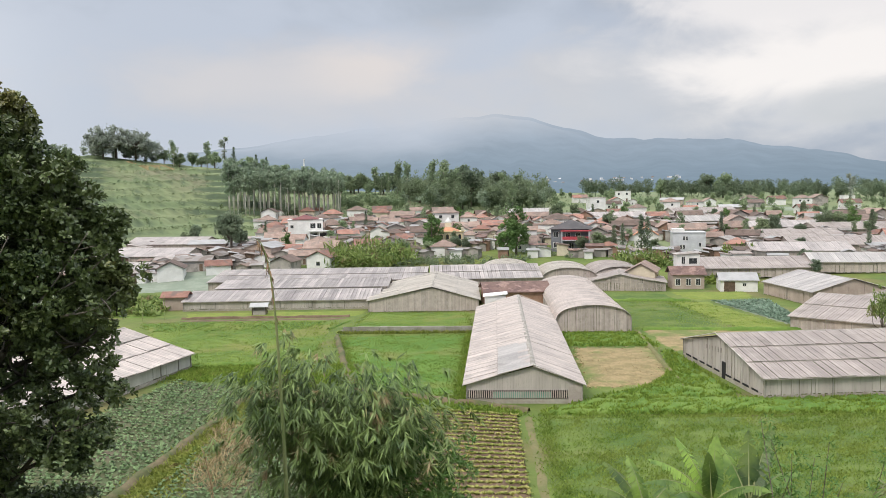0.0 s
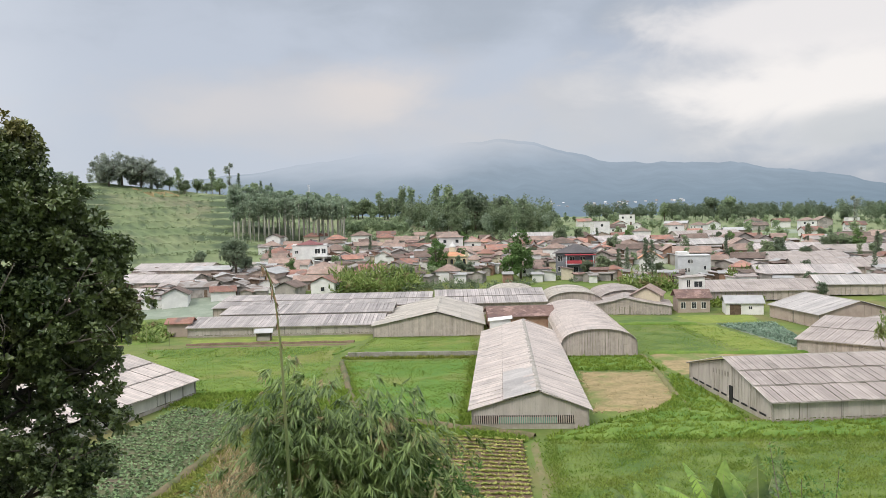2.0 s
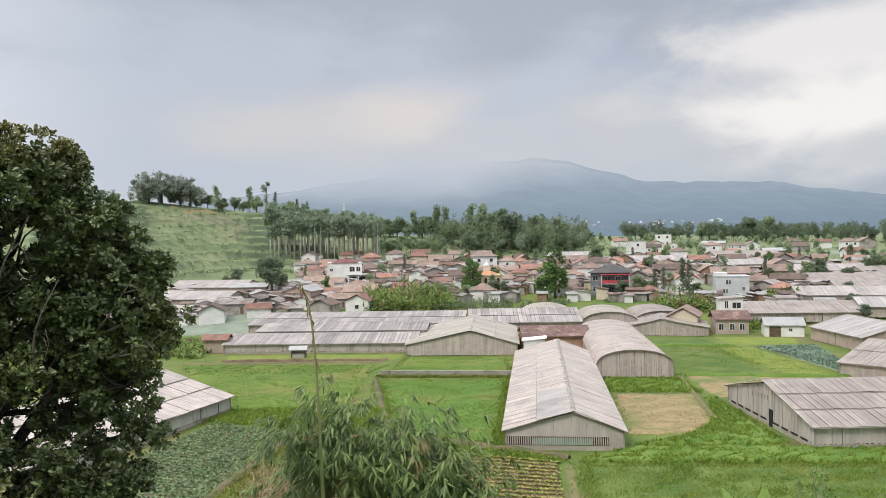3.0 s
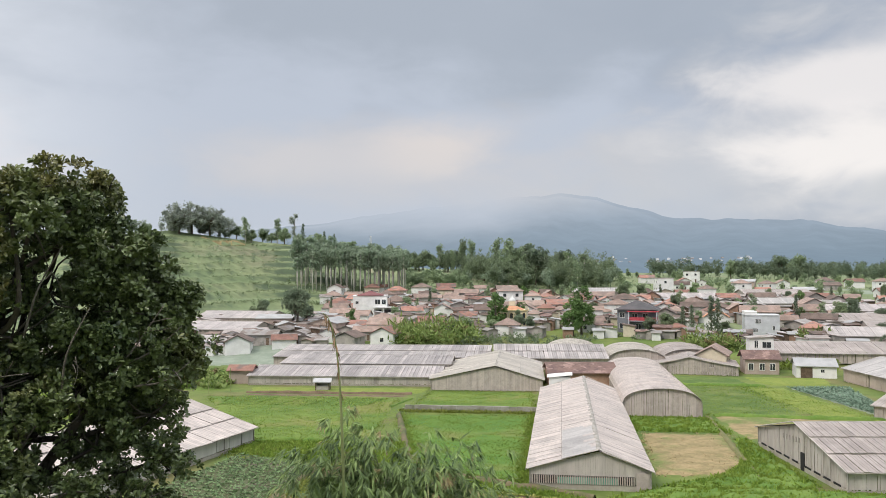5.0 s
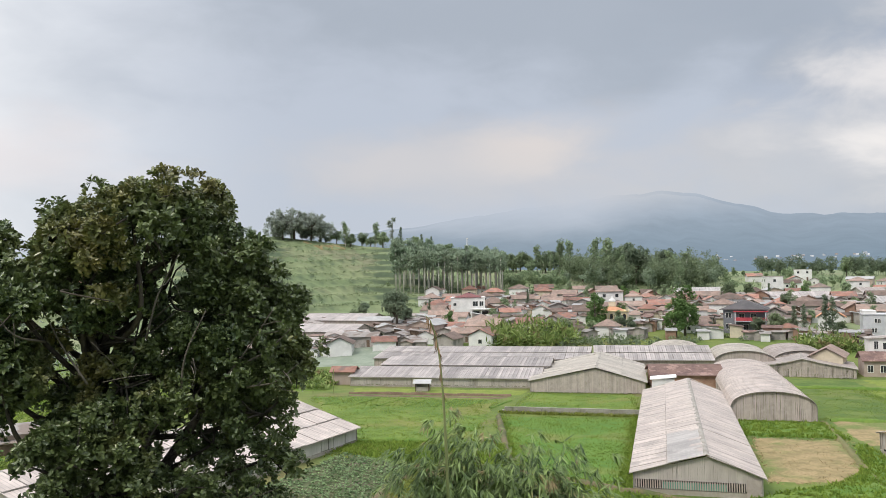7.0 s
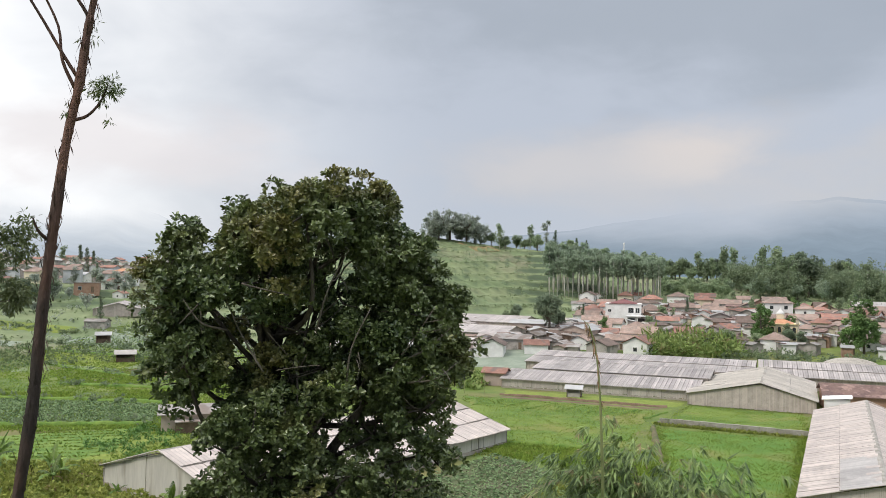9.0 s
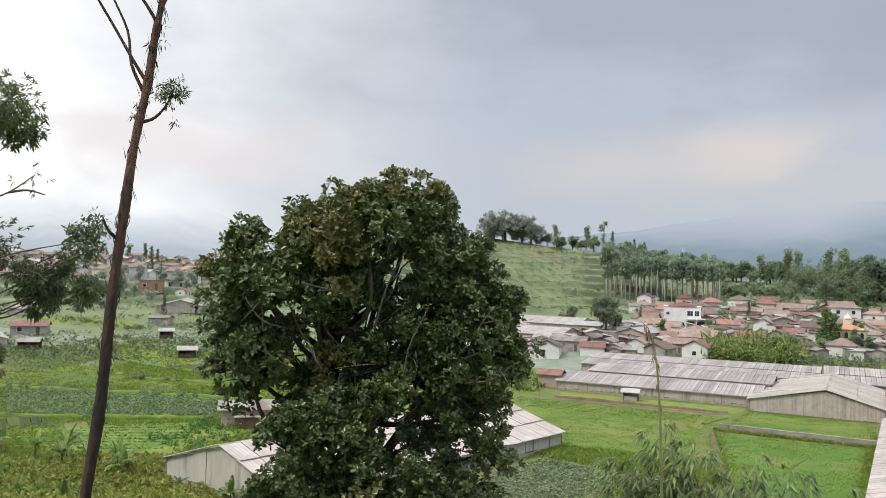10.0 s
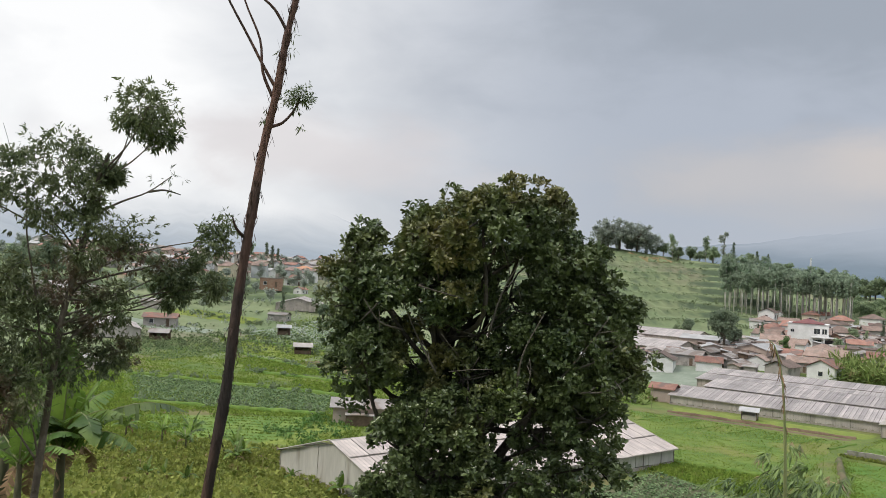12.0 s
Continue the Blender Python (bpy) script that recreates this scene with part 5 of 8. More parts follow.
def house(w, d, h, roof, pitch, wall_mat, roof_mat, label, m=Matrix(), storeys=1, porch=False, group="village houses", category="house", windows=True):
    ob = empty("house", m, label, category, group)
    bm = bmesh.new()
    wall_shell(bm, w, d, h)
    if roof == "gable":
        a = d / 2 - 0.05
        for s in (-1, 1):
            ends = [[bm.verts.new((s * (w / 2 - 0.02) - s * t, yy, zz)) for yy, zz in ((-a, h + 0.004), (a, h + 0.004), (0, h - 0.12 + a * pitch))] for t in (0, 0.16)]
            bm.faces.new(ends[0])
            bm.faces.new(ends[1])
            for i in range(3):
                bm.faces.new((ends[0][i], ends[0][(i + 1) % 3], ends[1][(i + 1) % 3], ends[1][i]))
    part("wall", bm, M[wall_mat], ob)
    bm = bmesh.new()
    if roof == "gable":
        rise = gable_roof(bm, w, d, h - 0.05, pitch)
    elif roof == "hip":
        rise = hip_roof(bm, w, d, h - 0.05, pitch)
    else:
        rise = 0
        box(bm, -w / 2 - 0.15, w / 2 + 0.15, -d / 2 - 0.15, d / 2 + 0.15, h - 0.15, h + 0.12)
    part("roof", bm, M[roof_mat], ob)
    if windows:
        for s in range(storeys):
            z = 0.9 + s * (h / storeys)
            n = max(1, int(w / 3.4))
            for i in range(n):
                x = -w / 2 + w * (i + 0.5) / n
                if s == 0 and i == n // 2:
                    bm = bmesh.new()
                    box(bm, x - 0.45, x + 0.45, -d / 2 - 0.05, -d / 2 + 0.03, 0, 2.05)
                    part("door", bm, M["wood"], ob)
                else:
                    plain_window(ob, x, -d / 2, z, 1.1, 1.15, 0)
            plain_window(ob, (-1 if s == 0 else 1) * w / 2, 0, z, 1.0, 1.1, -90 if s == 0 else 90)
    if porch:
        bm = bmesh.new()
        slab(bm, [(-w * 0.4, -d / 2 - 2.0, h * 0.72), (w * 0.4, -d / 2 - 2.0, h * 0.72), (w * 0.4, -d / 2 - 0.02, h * 0.86), (-w * 0.4, -d / 2 - 0.02, h * 0.86)], 0.08)
        part("porch_roof", bm, M["tin"], ob)
        for x in (-w * 0.38, w * 0.38):
            bm = bmesh.new()
            box(bm, x - 0.07, x + 0.07, -d / 2 - 1.95, -d / 2 - 1.81, -1.2, h * 0.72)
            part("porch_post", bm, M["wood"], ob)
    return ob


PARK = pose(0, -60, -40)     # patterns are built once and the copies placed; the first copy moves into the village
PATTERNS = [
    house(9, 6.5, 3.2, "gable", 0.52, "white", "tile_brown", "low house with brown clay tile roof and white walls", PARK),
    house(8, 7, 3.3, "hip", 0.5, "white", "tile_brown", "small white house with hipped brown tile roof", PARK, porch=True),
    house(11, 7, 3.4, "gable", 0.5, "greywall", "tile_brown", "plain cement house with weathered brown tile roof", PARK),
    house(8.5, 6.5, 3.2, "gable", 0.5, "white", "tile_red", "white house with red clay tile roof", PARK),
    house(10, 6, 3.0, "gable", 0.36, "greywall", "tin", "low house with grey tin roof", PARK),
    house(9, 8, 6.2, "hip", 0.45, "white", "tile_brown", "two-storey white house with brown hipped roof", PARK, 2),
    house(7, 6, 3.1, "gable", 0.62, "brickwall", "tile_brown", "small brick house with steep brown roof", PARK),
    house(9, 7, 6.4, "flat", 0, "white", "greywall", "two-storey white house with flat roof", PARK, 2),
    house(12, 8, 3.4, "gable", 0.3, "pinkwall", "tin_light", "low hall with pale tin roof", PARK),
    house(8, 6, 3.2, "hip", 0.5, "cream", "tile_red", "cream house with red hipped tile roof", PARK),
]
PARK_USED = set()


def put_house(k, x, y, turn, scale=1.0):
    m = pose(x, y, gz(x, y), 0, 0, turn) @ Matrix.Diagonal((scale, scale, scale * 0.97, 1))
    if k not in PARK_USED:
        PARK_USED.add(k)
        PATTERNS[k].matrix_basis = pose(x, y, gz(x, y), 0, 0, turn)
        return PATTERNS[k]
    return copy_thing(PATTERNS[k], m)


TAKEN = []


def free(x, y, r):
    return all((x - a) ** 2 + (y - b) ** 2 > (r + c) ** 2 for a, b, c in TAKEN)


# houses that stand out
def white_house():
    x, y = polar(-9.8, 262)
    ob = empty("house", pose(x, y, gz(x, y), 0, 0, 8), "white two-storey house with maroon roof and wide balcony", "house", "village houses")
    bm = bmesh.new()
    wall_shell(bm, 11, 9, 7.2)
    part("wall", bm, M["white"], ob)
    bm = bmesh.new()
    hip_roof(bm, 8, 9, 7.3, 0.28, 0.3)
    part("roof", bm, M["tin_maroon"], ob)
    bm = bmesh.new()
    box(bm, -5.6, 5.6, -4.65, 4.65, 7.05, 7.28)
    part("cornice", bm, M["white"], ob)
    bm = bmesh.new()
    box(bm, 1.0, 7.6, -6.6, -4.52, 3.3, 3.6)
    part("balcony", bm, M["white"], ob)
    for x_ in (1.2, 4.4, 7.4):
        bm = bmesh.new()
        box(bm, x_ - 0.15, x_ + 0.15, -6.5, -6.2, -1, 3.3)
        part("column", bm, M["white"], ob)
    bm = bmesh.new()
    box(bm, 5.52, 7.6, -4.4, 3.0, -1, 3.4)
    part("annex", bm, M["greywall"], ob)
    for x_, z_, w_, h_ in ((-4.2, 4.6, 0.9, 0.8), (2.4, 4.4, 1.6, 1.5), (4.4, 4.4, 1.2, 1.5), (-4, 1.0, 1.2, 1.3), (-1.5, 1.0, 1.2, 1.3)):
        window(ob, x_, -4.5, z_, w_, h_, 0)
    for x_ in (2.5, 5.5):
        bm = bmesh.new()
        box(bm, x_ - 1.1, x_ + 1.1, -4.6, -4.48, 0.1, 2.7)
        part("shopfront", bm, M["glass"], ob, "dark glazed shopfront")
    TAKEN.append((x, y, 8))


def prayer_hall():
    x, y = polar(0.4, 240)
    ob = empty("prayer_hall", pose(x, y, gz(x, y), 0, 0, -4) @ Matrix.Diagonal((0.8, 0.8, 0.72, 1)), "cream prayer hall with arched windows and tiered orange roof", "mosque")
    bm = bmesh.new()
    wall_shell(bm, 11.5, 10, 6.6)
    part("wall", bm, M["cream"], ob)
    bm = bmesh.new()
    box(bm, -6.1, 6.1, -5.4, 5.4, 6.5, 6.85)
    part("cornice", bm, M["ochre"], ob)
    bm = bmesh.new()
    hip_roof(bm, 8.2, 8, 6.85, 0.5, 0.2)
    part("roof", bm, M["tile_orange"], ob)
    bm = bmesh.new()
    box(bm, -1.2, 1.2, -1.2, 1.2, 8.4, 10.2)
    part("lantern", bm, M["cream"], ob)
    bm = bmesh.new()
    tube(bm, [(0, 0, 10.2), (0, 0, 10.6), (0, 0, 11.2), (0, 0, 11.9), (0, 0, 12.8)], [1.3, 1.35, 1.0, 0.35, 0.05], 12)
    part("dome", bm, M["white"], ob, "small white dome with a spike", True)
    for i in range(5):
        xx = -4.6 + i * 2.3
        for z0, hh in ((3.6, 1.5), (0.7, 1.4)):
            bm = bmesh.new()
            arc = [(xx - 0.62, z0), (xx + 0.62, z0)] + [(xx + 0.62 * math.cos(a), z0 + hh + 0.62 * math.sin(a)) for a in [math.pi * k / 8 for k in range(9)]]
            prism(bm, arc, -5.06, -4.96)
            wn_ = part("window", bm, M["glass"], ob, "dark arched window")
            bm = bmesh.new()
            tube(bm, [(p[0], -5.06, p[1]) for p in arc[1:] + arc[:1]], [0.12] * len(arc), 4)
            part("frame", bm, M["ochre"], wn_)
    for s in (-5.6, 5.6):
        bm = bmesh.new()
        box(bm, s - 0.5, s + 0.5, -5.5, -4.5, 6.8, 8.4)
        part("pinnacle", bm, M["cream"], ob)
    TAKEN.append((x, y, 8.5))


def shop_house():
    x, y = polar(9.2, 233)
    ob = empty("house", pose(x, y, gz(x, y), 0, 0, -14), "two-storey slate blue house with red balcony and charcoal roof", "house", "village houses")
    bm = bmesh.new()
    wall_shell(bm, 10.5, 9, 6.2)
    part("wall", bm, M["bluegrey"], ob)
    bm = bmesh.new()
    hip_roof(bm, 10.5, 9, 6.2, 0.42, 0.9)
    part("roof", bm, M["black_roof"], ob)
    bm = bmesh.new()
    box(bm, -2.2, 5.8, -6.4, -4.52, 2.95, 3.2)
    part("balcony", bm, M["palegrey"], ob)
    bm = bmesh.new()
    box(bm, -2.2, 5.8, -6.45, -6.35, 3.2, 4.1)
    box(bm, 5.7, 5.8, -6.35, -4.52, 3.2, 4.1)
    part("railing", bm, M["redpaint"], ob, "red balcony railing")
    bm = bmesh.new()
    box(bm, -2.4, 6.2, -6.6, -4.5, 5.55, 5.8)
    part("canopy", bm, M["redpaint"], ob, "red edged balcony canopy")
    for xx in (-2.0, 5.6):
        bm = bmesh.new()
        box(bm, xx - 0.13, xx + 0.13, -6.5, -6.2, -1, 5.55)
        part("column", bm, M["palegrey"], ob)
    for xx, zz in ((-3.9, 3.9), (-0.5, 3.6), (2.4, 3.6), (-3.9, 0.9), (0.5, 0.7), (3.4, 0.7)):
        window(ob, xx, -4.5, zz, 1.3, 1.4, 0)
    TAKEN.append((x, y, 8))


def grey_house():
    x, y = polar(17.2, 230)
    ob = empty("house", pose(x, y, gz(x, y), 0, 0, -10) @ Matrix.Diagonal((0.78, 0.9, 0.8, 1)), "pale grey two-storey house with flat roof and small windows", "house", "village houses")
    bm = bmesh.new()
    wall_shell(bm, 11, 8, 7.0)
    part("wall", bm, M["palegrey"], ob)
    bm = bmesh.new()
    box(bm, -5.7, 5.7, -4.2, 4.2, 6.9, 7.15)
    part("roof", bm, M["palegrey"], ob)
    bm = bmesh.new()
    box(bm, -5.45, -1.6, -3.8, 3.8, 7.15, 8.2)
    part("parapet", bm, M["white"], ob, "white raised parapet")
    for xx, zz in ((-1.8, 4.4), (-0.9, 4.4), (-2.8, 1.4), (-1.9, 1.4), (3.6, 2.2)):
        window(ob, xx, -4.0, zz, 0.7, 1.3, 0)
    TAKEN.append((x, y, 8))
    x, y = polar(14.4, 240)
    house(7, 6.5, 3.4, "gable", 0.65, "white", "tile_orange", "white house with bright orange steep tile roof", pose(x, y, gz(x, y), 0, 0, 76))
    TAKEN.append((x, y, 8))


def field_house():
    x, y = 52.5, 171
    ob = empty("house", pose(x, y, gz(x, y), 0, 0, -6), "white two-storey tower house with maroon tiled ground floor roof", "house", "village houses")
    bm = bmesh.new()
    wall_shell(bm, 6.6, 6, 3.2)
    part("wall", bm, M["pinkwall"], ob)
    bm = bmesh.new()
    gable_roof(bm, 6.6, 6, 3.15, 0.45)
    part("roof", bm, M["tile_old"], ob)
    bm = bmesh.new()
    box(bm, -1.2, 3.6, 3.2, 7.6, -1, 7.0)
    part("tower", bm, M["white"], ob)
    bm = bmesh.new()
    slab(bm, [(-1.6, 2.8, 7.0), (4.0, 2.8, 7.4), (4.0, 8.0, 7.4), (-1.6, 8.0, 7.0)], 0.15)
    part("tower_roof", bm, M["tin"], ob)
    window(ob, 2.2, 3.2, 4.9, 1.7, 1.2, 0)
    window(ob, 0.1, 3.2, 4.9, 0.7, 1.5, 0)
    for xx in (-2.2, 0, 2.0):
        window(ob, xx, -3.0, 0.9, 0.9, 1.3, 0)
    TAKEN.append((x, y, 7))
    x, y = 44.5, 176
    house(9, 6, 3.4, "gable", 0.55, "cream", "tile_brown", "cream farmhouse with brown tile roof", pose(x, y, gz(x, y), 0, 0, 70))
    TAKEN.append((x, y, 6))
    # white shed on the field's edge
    sh = empty("shed", pose(61.5, 165.5, 0, 0, 0, -12) @ Matrix.Diagonal((0.8, 1, 0.95, 1)), "small whitewashed shed with pale roof and dark open door", "shed")
    bm = bmesh.new()
    wall_shell(bm, 9.2, 6, 2.5)
    part("wall", bm, M["white"], sh)
    bm = bmesh.new()
    gable_roof(bm, 9.2, 6, 2.5, 0.42, 0.4)
    part("roof", bm, M["tin_light"], sh)
    bm = bmesh.new()
    box(bm, -3.6, -0.9, -3.08, -2.97, 0.0, 2.2)
    part("door", bm, M["wood"], sh, "dark wooden double door")
    window(sh, 1.4, -3.0, 1.2, 0.8, 0.6, 0)
    # brown roofed hut and white box between the greenhouses
    house(12, 9, 2.7, "gable", 0.3, "brickwall", "tile_old", "old brown tiled packing hut between greenhouses", pose(13.6, 152, 0, 0, 0, 3), windows=False)
    bx = empty("hut", pose(8.9, 136.5, 0, 0, 0, -4), "small white hut with flat sloping roof", "hut")
    bm = bmesh.new()
    wall_shell(bm, 3.6, 3.4, 3.6)
    part("wall", bm, M["white"], bx)
    bm = bmesh.new()
    slab(bm, [(-2.1, -2.0, 3.55), (2.1, -2.0, 3.95), (2.1, 2.0, 3.95), (-2.1, 2.0, 3.55)], 0.1)
    part("roof", bm, M["white"], bx)


white_house()
prayer_hall()
shop_house()
grey_house()
field_house()


# low sheds and greenhouses scattered through the village
LOW = []
for (w_, l_, e_, r_, sh_, lab_) in ((14, 24, 2.4, 4.2, "plastic", "low village greenhouse with grey sheet roof"), (18, 26, 2.2, 4.0, "plastic_dark", "broad village greenhouse with dull roof"),
                                    (12, 20, 2.5, 4.2, "plastic_white", "village greenhouse with pale sheet roof")):
    LOW.append(greenhouse((0, -80), 0, w_, l_, e_, r_, 0.5, 1.3, 1, 1, lab_, sh_, "bamboo", 0, "village greenhouses", slat=0.8, z=-40))
first_ = set()
for k_, az_, r_, t_ in ((0, -21.5, 208, 70), (2, -24.5, 214, 75), (0, -18.2, 226, 80), (1, -22, 238, 70), (2, -27, 232, 70), (0, -25, 248, 60), (1, -30, 222, 60), (0, -17, 248, 82), (2, -28.5, 205, 66),
                        (1, 25.5, 196, 86), (0, 27.5, 222, 80), (1, 27, 252, 84), (2, 30.5, 205, 80), (1, 30, 236, 80), (0, 26, 280, 86), (1, 30.5, 276, 86),
                        (2, 20.5, 300, 90), (0, 14.5, 318, 88), (1, 20.5, 345, 90), (2, 8, 345, 88), (0, -46.4, 266, 40), (0, -63, 268, 30)):
    x_, y_ = polar(az_, r_)
    m_ = pose(x_, y_, gz(x_, y_), 0, 0, t_)
    TAKEN.append((*(m_ @ Vector((7, 11, 0))).xy, 10))
    if k_ in first_:
        copy_thing(LOW[k_], m_)
    else:
        first_.add(k_)
        LOW[k_].matrix_basis = m_



def village():
    rng = random.Random(11)
    for a, b, c in ((-2, 234, 6), (16, 222, 6), (-19, 212, 9), (-66, 247, 6), (55, 220, 5)):
        TAKEN.append((a, b, c))

    def fill(n, az0, az1, r0, r1, kinds, gap, lo=0.85, hi=1.2):
        made = tries = 0
        while made < n and tries < n * 30:
            tries += 1
            az, r = rng.uniform(az0, az1), math.sqrt(rng.uniform(r0 * r0, r1 * r1))
            x, y = polar(az, r)
            s = rng.uniform(lo, hi)
            if free(x, y, gap * s):
                TAKEN.append((x, y, gap * s))
                put_house(rng.choice(kinds), x, y, rng.choice((0, 90, 180, 270)) + rng.gauss(-az * 0.4, 9), s)
                made += 1

    brown = [0, 0, 1, 0, 2, 3, 3, 4, 6, 9, 5, 1]
    fill(118, -12.5, 12, 222, 330, brown, 3.9, 0.6, 0.95)
    fill(22, -16, -3, 205, 240, [2, 4, 4, 8, 0, 3], 4.4, 0.65, 0.95)
    fill(54, 12, 31, 222, 330, [0, 1, 2, 3, 4, 4, 9, 6, 2], 4.8, 0.65, 1.0)
    fill(28, 8, 31, 300, 420, [0, 1, 3, 5, 7, 2, 8, 4], 5.2, 0.65, 0.95)
    fill(10, -12, 8, 325, 350, brown, 5.0, 0.7, 1.0)
    fill(20, -28, -14, 205, 262, [4, 8, 4, 2, 0, 4], 5.5, 0.8, 1.1)
    # far slope across the valley
    fill(32, -62, -35, 300, 400, [0, 1, 2, 3, 0, 5, 9, 0, 7, 4], 3.6, 0.45, 0.7)
    fill(5, -66, -42, 245, 290, [2, 4, 0], 8.0, 0.5, 0.7)


village()


# houses, sheds and lean-tos too many and too far to count, joined
def joined_houses(name, spots, label, seed, lo, hi, walls, roofs, category="houses", tall=(2.4, 3.4), steep=0.45, height=gz, scale=1.0, lean=0.0):
    rng = np.random.RandomState(seed)
    mats = list(dict.fromkeys(walls + roofs))
    v, f, k = [], [], []
    for x, y in spots:
        w, d, h = rng.uniform(lo, hi) * scale, rng.uniform(lo, hi) * 0.75 * scale, rng.uniform(*tall) * scale
        t = math.radians(rng.choice((0, 90)) + rng.normal(math.degrees(math.atan2(-x, y)) * 0.4, 10))
        z, b = height(x, y), len(v)
        o, rise = 0.35 * scale, d * 0.5 * steep
        one = rng.rand() < lean
        pts = [(-w / 2, -d / 2, -1.5), (w / 2, -d / 2, -1.5), (w / 2, d / 2, -1.5), (-w / 2, d / 2, -1.5), (-w / 2, -d / 2, h), (w / 2, -d / 2, h), (w / 2, d / 2, h), (-w / 2, d / 2, h)]
        ridge = d / 2 if one else 0.0
        pts += [(-w / 2, ridge, h + rise), (w / 2, ridge, h + rise)]
        e = h - o * steep
        top = [(-w / 2 - o, -d / 2 - o, e), (w / 2 + o, -d / 2 - o, e), (w / 2 + o, ridge + (o if one else 0), h + rise + 0.02), (-w / 2 - o, ridge + (o if one else 0), h + rise + 0.02), (w / 2 + o, d / 2 + o, e), (-w / 2 - o, d / 2 + o, e)]
        pts += top + [(px, py, pz + 0.12) for px, py, pz in top]
        for px, py, pz in pts:
            v.append((x + px * math.cos(t) - py * math.sin(t), y + px * math.sin(t) + py * math.cos(t), z + pz))
        wm, rm = mats.index(walls[rng.randint(len(walls))]), mats.index(roofs[rng.randint(len(roofs))])
        wf = [(0, 1, 5, 4), (1, 2, 6, 5), (2, 3, 7, 6), (3, 0, 4, 7), (4, 8, 7), (5, 6, 9)]
        rf = [(16, 17, 18, 19), (10, 13, 12, 11), (10, 11, 17, 16), (11, 12, 18, 17), (13, 10, 16, 19)]
        if one:
            wf += [(7, 8, 9, 6)]
            rf += [(12, 13, 19, 18)]
        else:
            rf += [(19, 18, 20, 21), (13, 15, 14, 12), (14, 15, 21, 20), (12, 14, 20, 18), (15, 13, 19, 21)]
        for q in wf:
            f.append([b + n for n in q])
            k.append(wm)
        for q in rf:
            f.append([b + n for n in q])
            k.append(rm)
    ob = link_mesh(name, v, f, [M[n] for n in mats])
    ob.data.polygons.foreach_set("material_index", k)
    return tagged(ob, label, category, kind="stuff")


jrng = np.random.RandomState(71)


def fan_spots(n, az0, az1, r0, r1, gap=0.0):
    got = []
    while len(got) < n:
        a, r = jrng.uniform(az0, az1), math.sqrt(jrng.uniform(r0 * r0, r1 * r1))
        p = polar(a, r)
        if not gap or free(p[0], p[1], gap) or jrng.rand() < 0.04:
            got.append(p)
    return got


# far town on the western slope, lean-tos between the village houses, hamlet at the mountain's foot
joined_houses("slope_town", fan_spots(230, -62, -35, 330, 450, 3.0), "hazy town of small tiled houses on the far slope", 3, 4, 7.5, ["white", "greywall", "greywall", "cream", "palegrey", "pinkwall"], ["tile_red", "tile_brown", "tile_brown", "tin", "tin_light", "tile_red"], tall=(2.6, 5.4))
joined_houses("lean_tos", fan_spots(300, -13, 12, 218, 330, 1.5), "cluttered lean-tos and sheds between the houses", 4, 2.0, 4.6, ["white", "greywall", "white", "brickwall", "cream"], ["tile_old", "tin_light", "tile_brown", "tin", "tile_brown"], "sheds", (1.7, 2.8), 0.3, lean=0.6)
joined_houses("lean_tos_east", fan_spots(260, 12, 31, 212, 330, 1.5), "low sheds and lean-tos among gardens", 5, 2.0, 5.0, ["wood", "greywall", "white", "brickwall"], ["tin", "tin_light", "tile_brown", "plastic_dark", "plastic"], "sheds", (1.7, 2.8), 0.3, lean=0.6)
joined_houses("lean_tos_west", fan_spots(110, -28, -13, 205, 262, 1.5), "patched sheds at the village edge", 6, 2.0, 5.0, ["wood", "greywall", "white"], ["tin", "tin_light", "tile_brown", "plastic_dark"], "sheds", (1.7, 2.8), 0.3, lean=0.6)
joined_houses("mountain_hamlet", fan_spots(60, 6.0, 17, 2450, 2900), "pale hamlet at the foot of the mountain", 7, 6, 10, ["white", "palegrey", "greywall"], ["tin_light", "tile_brown", "tin", "palegrey"], tall=(3, 6), height=lambda x, y: mountain_z(math.degrees(math.atan2(x, y)), math.hypot(x, y)) - 1, scale=1.05)

# a bright yellow house on the far slope
hx, hy = polar(-44.6, 345)
house(9, 7, 4.6, "hip", 0.42, "cream", "tile_orange", "cream two-storey house with wide orange roof", pose(hx, hy, gz(hx, hy) - 0.2, 0, 0, 30), 2)
hx, hy = polar(-45.2, 318)
house(8, 6.5, 3.2, "hip", 0.5, "white", "tile_red", "white house with red hipped roof on the far slope", pose(hx, hy, gz(hx, hy) - 0.2, 0, 0, 40))
hx, hy = polar(-46.8, 305)
house(8, 6, 3.4, "flat", 0, "brickwall", "tin", "unfinished brick house with flat roof", pose(hx, hy, gz(hx, hy) - 0.2, 0, 0, 40), 1)

